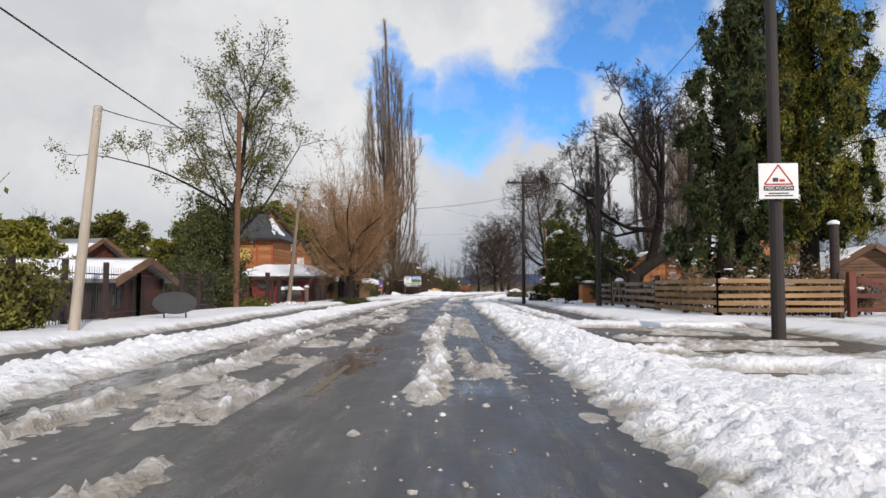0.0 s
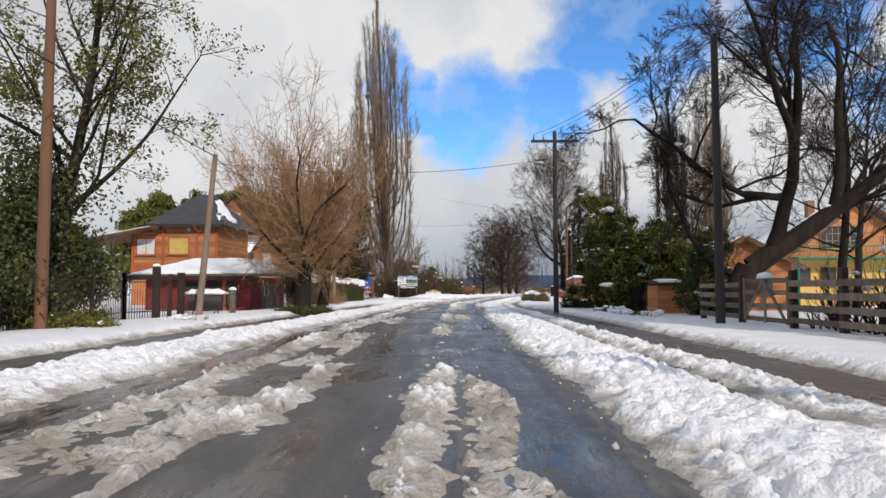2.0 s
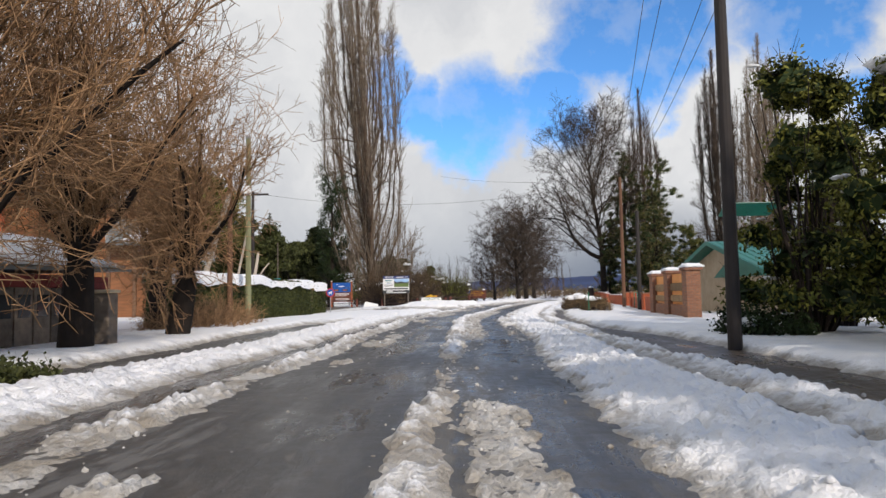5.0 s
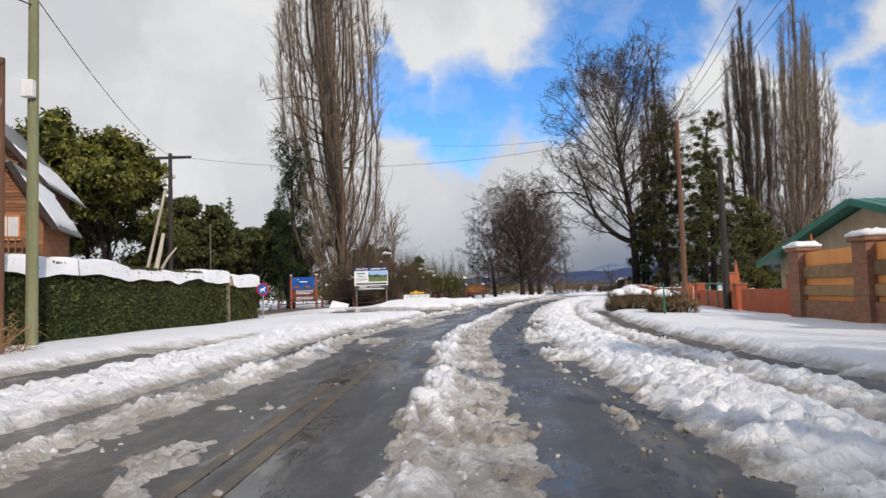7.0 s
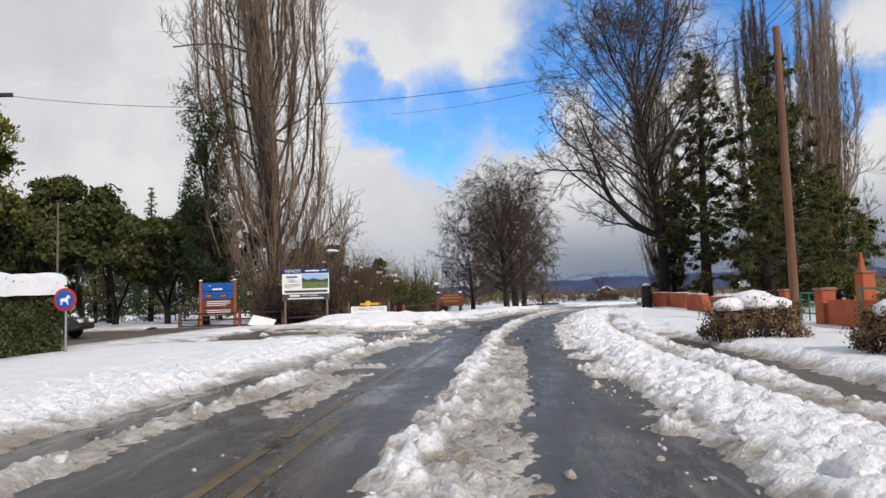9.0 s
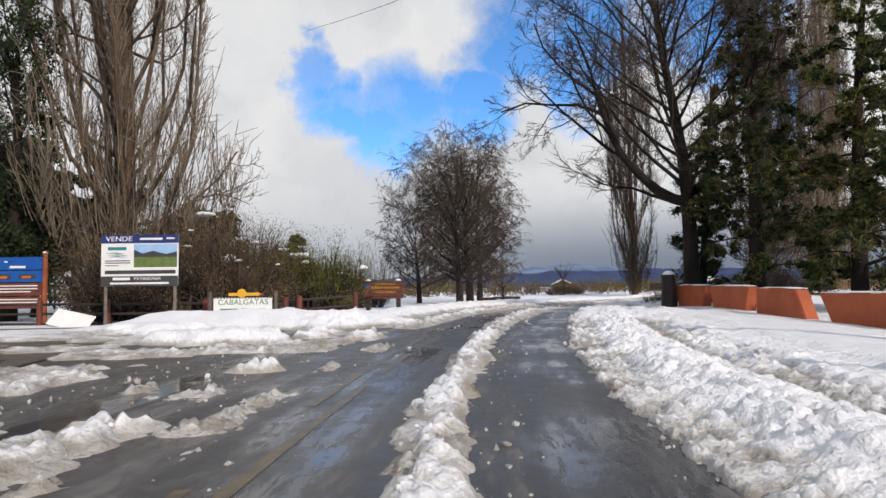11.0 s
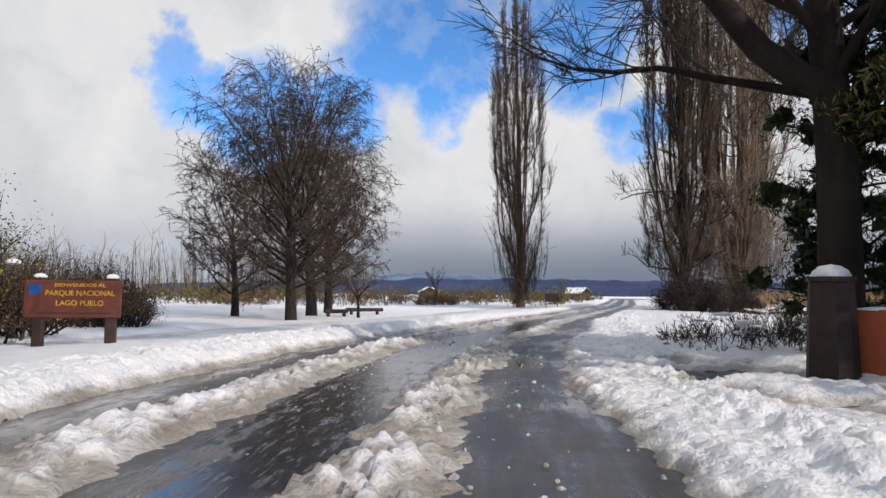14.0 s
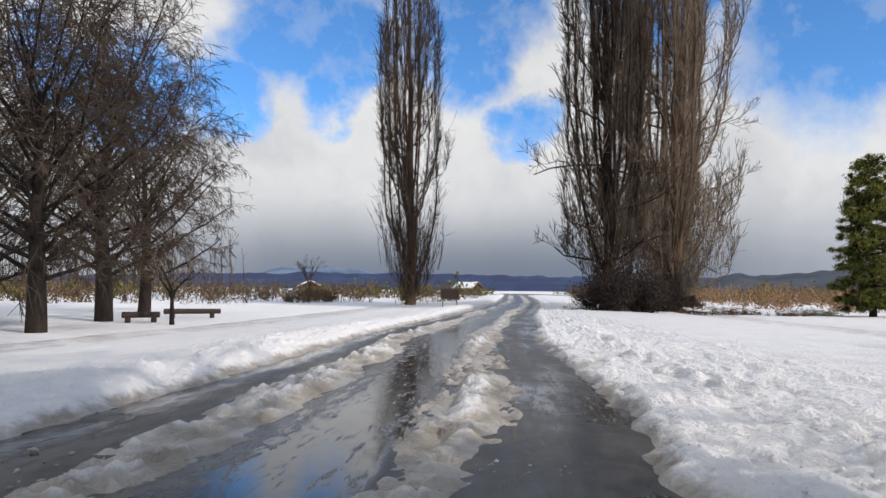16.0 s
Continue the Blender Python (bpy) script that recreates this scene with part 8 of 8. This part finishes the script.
# benches and the small board in the field
for x, y, l, t in ((15.0, 163.0, 1.8, 10), (18.0, 167.5, 3.2, 5)):
    bc = thing("log_bench", base_of(x, y, 0.05), "low log bench dusted with snow", "bench", "log benches", t)
    part("seat", rod((-l / 2, 0, 0.42), (l / 2, 0, 0.42), 0.16, 0.15, 10), TIMBER_DARK, bc)
    for s in (-0.35, 0.35):
        part("leg", rod((s * l, 0, -0.1), (s * l, 0, 0.36), 0.14, None, 9), TIMBER_DARK, bc)
sb = thing("field_notice", base_of(39.5, 176.0, 0.05), "small dark notice board on two legs", "sign", turn=-25)
part("panel", box(-0.75, 0.75, -0.04, 0.04, 0.75, 1.6, 0.02), TIMBER_DARK, sb)
for x in (-0.6, 0.6):
    part("leg", rod((x, 0, -0.1), (x, 0, 0.75), 0.05), TIMBER_GREY, sb)

# scrub behind the fence, heaps and hummocks
for k, (x, y, w, d, h, s) in enumerate(((-8.0, 121.8, 4, 3, 5.6, 161), (-4.5, 123.0, 5, 3.5, 6.4, 162), (-0.8, 127.5, 5, 4, 5.8, 163), (-5.5, 131, 6, 5, 8.0, 164), (-1.5, 137, 6, 5, 5.0, 165), (-9, 140, 7, 6, 6.5, 166), (0.5, 147, 6, 5, 4.2, 167), (-4, 152, 8, 6, 5.0, 168), (-12, 150, 8, 6, 6.5, 169))):
    shrub("scrub_thicket", base_of(x, y), w, d, h, s, "leafless brown scrub mixed with dull green", (NEAR_SCRUB, NEAR_SCRUB, LEAF_GREEN)[k % 3], TWIG_MIX if k % 2 else TWIG_DARK, 150, 0.035, 9, 0.5, 8, puff=0.22, group="field scrub")
for x, y, h, s in ((-2.5, 143, 7.2, 172), (-8, 133, 8.0, 173)):
    leafy_tree("scrub_pine", base_of(x, y), h, s, "small dark scrub pine with snow behind a field fence", LEAF_HEDGE, 0.13, 130, (4, 5, 5), 0.7, 0.2, 0.05, group="scrub pines", clumps_n=80)
bare_tree("dead_tree", base_of(35.0, 204.0), 6.5, 174, "broken leafless tree among brown bushes", (5, 5, 4), 0.5, 0.5, bark=BARK_BROWN, twig=TWIG_TAN)
shrub("dry_bush", base_of(35.5, 205.0), 6, 3, 2.2, 175, "dry brown bush in the snow", DRY, TWIG_TAN, 60, 0.08, 4)
for x, y, w, h, s in ((55.0, 161.5, 7.0, 0.9, 176), (60.0, 158.0, 6.0, 0.7, 177)):
    shrub("snow_heap_brush", base_of(x, y, 0.05), w, 2.4, h, s, "low heap of brush buried in snow", DRY, TWIG_DARK, 60, 0.05, 2, -0.2, 130)
shrub("dark_thicket", base_of(48.6, 165.0), 4.2, 4.0, 4.4, 178, "black thicket at the foot of poplars", TWIG_DARK, TWIG_DARK, 150, 0.07, 7, 0.4, puff=0.25)
shrub("dark_thicket", base_of(54.0, 165.5), 4.0, 3.0, 2.4, 179, "black thicket at the foot of poplars", TWIG_DARK, TWIG_MIX, 110, 0.06, 5, 0.4)

# ---- street furniture: crossarms, lamp, wires ----
arm = part("crossarm", box(-1.45, 1.45, -0.09, 0.0, 10.30, 10.47, 0.01), POLE_DARK, P_R3)
for x in (-1.3, -0.7, 0.7, 1.3):
    part("insulator", rod((x, -0.05, 10.47), (x, -0.05, 10.68), 0.045, 0.03, 8), PAINT_GREY, arm)
for s in (-1, 1):
    part("brace", rod((s * 0.75, -0.04, 10.35), (0, -0.14, 9.60), 0.02), IRON, P_R3)
lampA = part("lamp_arm", rod((0, -0.1, 8.70), (-0.75, -0.35, 8.95), 0.025), STEEL, P_R3)
hd = bmesh.new()
bmesh.ops.create_uvsphere(hd, u_segments=14, v_segments=8, radius=1.0)
part("lamp_head", move(hd, Matrix.Translation((-0.95, -0.42, 8.97)) @ Matrix.Diagonal((0.26, 0.16, 0.12, 1))), STEEL, lampA, "grey street lamp head")
TP = pole(base_of(-18.2, 105.2), 11.2, 0.17, 0.13, POLE_DARK, "dark utility pole with a wide crossarm")
part("crossarm", box(-1.5, 1.5, -0.14, -0.02, 10.8, 10.98, 0.01), POLE_DARK, TP)
br = thing("leaning_pole", base_of(-19.6, 103.0), "pale slanting brace pole against a utility pole", "utility pole", "street poles")
part("post", rod((0, 0, -0.2), (1.3, 1.6, 8.6), 0.12, 0.09, 9), POLE_GREY, br)
b2 = thing("leaning_pole", base_of(-11.6, 76.0), "pale slanting brace pole in front of a hedge", "utility pole", "street poles")
part("post", rod((-0.6, -1.0, -0.2), (0.9, 0.4, 6.6), 0.15, 0.12, 9), POLE_GREY, b2)
part("meter_box", box(-0.16, 0.16, -0.3, -0.12, 6.5, 6.95, 0.02), PAINT_WHITE, P_L5)
part("insulator", box(-0.12, 0.12, -0.1, 0.1, 9.4, 9.55, 0.02), STEEL, P_L5)


def cable(a, b, sag, r=0.014, label="black overhead cable strung between utility poles"):
    t = thing("overhead_cable", (0, 0, 0), label, "cable", "overhead cables")
    L = Limbs()
    a, b = Vector(a), Vector(b)
    L.add([a.lerp(b, k / 24) - Vector((0, 0, 4 * sag * (k / 24) * (1 - k / 24))) for k in range(25)], [r] * 25, 5)
    part("wire", L.mesh("wire"), IRON, t)


cable((-8.6, -25, 9.5), (-10.05, 47.1, 7.3), 0.8, 0.025)
cable((-8.0, 16.2, 5.7), (-11.6, 35.5, 9.9), 0.3)
cable((-10.05, 47.1, 7.2), (-9.7, 76.3, 8.9), 0.9, 0.02)
cable((-10.05, 47.1, 7.0), (8.2, 57.8, 9.6), 0.8)
cable((-9.7, 76.3, 9.2), (-18.2, 105.2, 11.0), 0.6)
cable((-18.2, 105.2, 11.0), (14.6, 98.9, 10.6), 1.6, 0.012)
for dx in (-1.3, -0.7, 0.7, 1.3):
    cable((6.95 + dx, 57.9, 10.75), (14.6 + dx * 0.4, 98.9, 10.8), 0.9, 0.012)
    cable((8.8 + dx * 0.3, 38.4, 9.5), (6.95 + dx, 57.9, 10.75), 0.4, 0.012)
cable((-1.0, 130, 16.5), (14.6, 98.9, 10.7), 0.6, 0.012)
cable((8.6, 16.6, 9.6), (8.8, 38.4, 9.4), 0.4, 0.014)

# ---- distance: woods, reeds, hills ----


def far_wood(name, spots, label, mat, height, seed, leaf=None, per=26, size=0.07, least=0.03, bush=0.0):
    """Many thin far-off stems as one mass; bush spreads the stems out from the ground."""
    t = Tree(seed, least)
    rng = t.rng
    C = []
    for x, y in spots:
        h = height * rng.uniform(0.6, 1.15)
        z = ground_z(x, y) - 0.2
        if bush:
            for _ in range(8):
                foot = (x + rng.gauss(0, 0.35) * bush, y + rng.gauss(0, 0.35) * bush, z)
                pts, ways = t.limb(foot, (rng.gauss(0, 0.5), rng.gauss(0, 0.5), 1), h * rng.uniform(0.5, 1.0), 0.035, 0.014, 4, 0.12, 0.08, 3, True)
                C.append(np.array([tuple(t.along(pts, rng.uniform(0.2, 1))) for _ in range(per)]) + t.np.normal(0, h * 0.10, (per, 3)))
            continue
        pts, ways = t.limb((x, y, z), (rng.gauss(0, 0.06), rng.gauss(0, 0.06), 1), h, 0.02 + 0.008 * h, 0.015, 4, 0.05, 0.1, 3, True)
        for _ in range(7):
            f = rng.uniform(0.2, 0.95)
            t.limb(t.along(pts, f), (rng.gauss(0, 0.5), rng.gauss(0, 0.5), 1), h * rng.uniform(0.15, 0.35), 0.03, 0.012, 3, 0.15, 0.2, 3, True)
        if leaf:
            C.append(np.array([tuple(t.along(pts, rng.uniform(0.05, 1))) for _ in range(per)]) + t.np.normal(0, h * 0.11, (per, 3)))
    ob = new(name, t.twig.mesh(name))
    ob.data.materials.append(mat)
    tagged(ob, label, "woodland", kind="stuff")
    if leaf:
        o2 = new(name + "_foliage", leaf_mesh(name, np.concatenate(C), height * size, t.np, 0.1, 0.6))
        o2.data.materials.append(leaf)
        tagged(o2, label + " in leaf", "woodland", kind="stuff")


rr = random.Random(191)


def scatter(n, x0, x1, y0, y1, clear=10.0):
    out = []
    while len(out) < n:
        x, y = rr.uniform(x0, x1), rr.uniform(y0, y1)
        if abs(float(side_of_road(np.array([x]), np.array([y]))[0])) > clear:
            out.append((x, y))
    return out


far_wood("far_poplars", scatter(520, -110, 40, 250, 420, 12), "distant leafless poplar wood", TWIG_MIX, 13.0, 192)
far_wood("far_scrub", scatter(620, -60, 130, 196, 310, 9), "brown scrub at the far edge of the field", TWIG_MIX, 3.4, 193, DRY, 6, 0.045, bush=1.6)
far_wood("far_scrub_green", scatter(110, -50, 160, 205, 330, 9), "dull green bushes at the far edge of the field", TWIG_DARK, 4.4, 194, LEAF_OLIVE, 12, 0.06, bush=1.6)
far_wood("reed_bed", scatter(520, 72, 175, 158, 230, 12), "tawny reeds beyond the field", TWIG_RUST, 3.6, 195, DRY, 5, 0.04, bush=1.6)
far_wood("back_wood_left", scatter(110, -75, -22, 150, 240, 12), "dark wood on the left", TWIG_DARK, 10.0, 196, LEAF_DARK_AND_SHADE, 160, 0.028)
far_wood("back_wood_right", scatter(90, 34, 80, 60, 135, 12), "dark wood on the right", TWIG_DARK, 5.0, 197, LEAF_DARK_AND_SHADE, 170, 0.03)
far_wood("left_back_trees", scatter(70, -70, -34, 20, 120, 12), "hazy wood behind the houses", TWIG_DARK, 8.0, 198, LEAF_OLIVE, 110, 0.03)
gable_house("far_cabin", base_of(112.0, 300.0, 0.2), 30, 6.0, 6.0, 2.2, 3.8, TIMBER_DARK, ROOF_GREY, "distant cabin with a snowy roof", 0.6, (0.95, 0.95), 0.3, None, None, 19)
gable_house("far_cabin", base_of(70.0, 330.0, 0.2), -10, 6.0, 6.0, 2.0, 3.6, TIMBER_DARK, ROOF_GREY, "distant cabin with a snowy roof", 0.6, (0.95, 0.95), 0.3, None, None, 20)


# distance haze is put into the slope colours, with a faint glow to carry it
def hazed_hill_material(name, col, col2, glow):
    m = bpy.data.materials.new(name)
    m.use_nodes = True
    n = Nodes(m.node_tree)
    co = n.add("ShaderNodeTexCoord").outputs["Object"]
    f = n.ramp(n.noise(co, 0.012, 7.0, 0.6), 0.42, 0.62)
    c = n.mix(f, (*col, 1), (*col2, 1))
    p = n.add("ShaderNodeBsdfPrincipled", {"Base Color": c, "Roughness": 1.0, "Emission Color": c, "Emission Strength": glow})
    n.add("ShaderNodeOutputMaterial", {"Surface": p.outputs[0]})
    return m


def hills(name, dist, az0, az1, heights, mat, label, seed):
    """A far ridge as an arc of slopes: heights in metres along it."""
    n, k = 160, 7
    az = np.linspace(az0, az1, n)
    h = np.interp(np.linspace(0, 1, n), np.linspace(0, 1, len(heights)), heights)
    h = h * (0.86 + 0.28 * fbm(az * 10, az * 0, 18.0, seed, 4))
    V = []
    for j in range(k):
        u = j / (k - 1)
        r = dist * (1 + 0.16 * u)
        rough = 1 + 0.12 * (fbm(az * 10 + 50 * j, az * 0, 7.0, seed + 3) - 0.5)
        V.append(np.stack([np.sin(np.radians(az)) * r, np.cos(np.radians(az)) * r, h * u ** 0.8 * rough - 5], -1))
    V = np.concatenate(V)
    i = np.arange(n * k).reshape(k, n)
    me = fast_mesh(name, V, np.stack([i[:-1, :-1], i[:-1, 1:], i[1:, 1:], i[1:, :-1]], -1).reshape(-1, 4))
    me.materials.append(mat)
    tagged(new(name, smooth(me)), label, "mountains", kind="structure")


# blue and slate tones stand for the air in between, not the slopes' own colour
hills("backdrop_near", 1500, -6, 62, [24, 32, 40, 45, 45, 42, 40, 44, 42, 40], hazed_hill_material("blue_hazed_slope", (0.008, 0.016, 0.05), (0.014, 0.026, 0.07), 0.9), "dark blue forested slopes under low cloud", 201)
hills("backdrop_right", 900, 38, 85, [12, 30, 38, 40, 36, 40, 44, 40], hazed_hill_material("grey_hazed_slope", (0.018, 0.026, 0.04), (0.04, 0.05, 0.065), 0.5), "grey wooded hillside dusted with snow", 202)
hills("backdrop_cloud_top", 2400, 6, 30, [10, 45, 85, 105, 80, 62, 40, 10], hazed_hill_material("slate_mountain", (0.06, 0.09, 0.15), (0.10, 0.14, 0.21), 0.6), "pale slate mountain showing above cloud", 203)
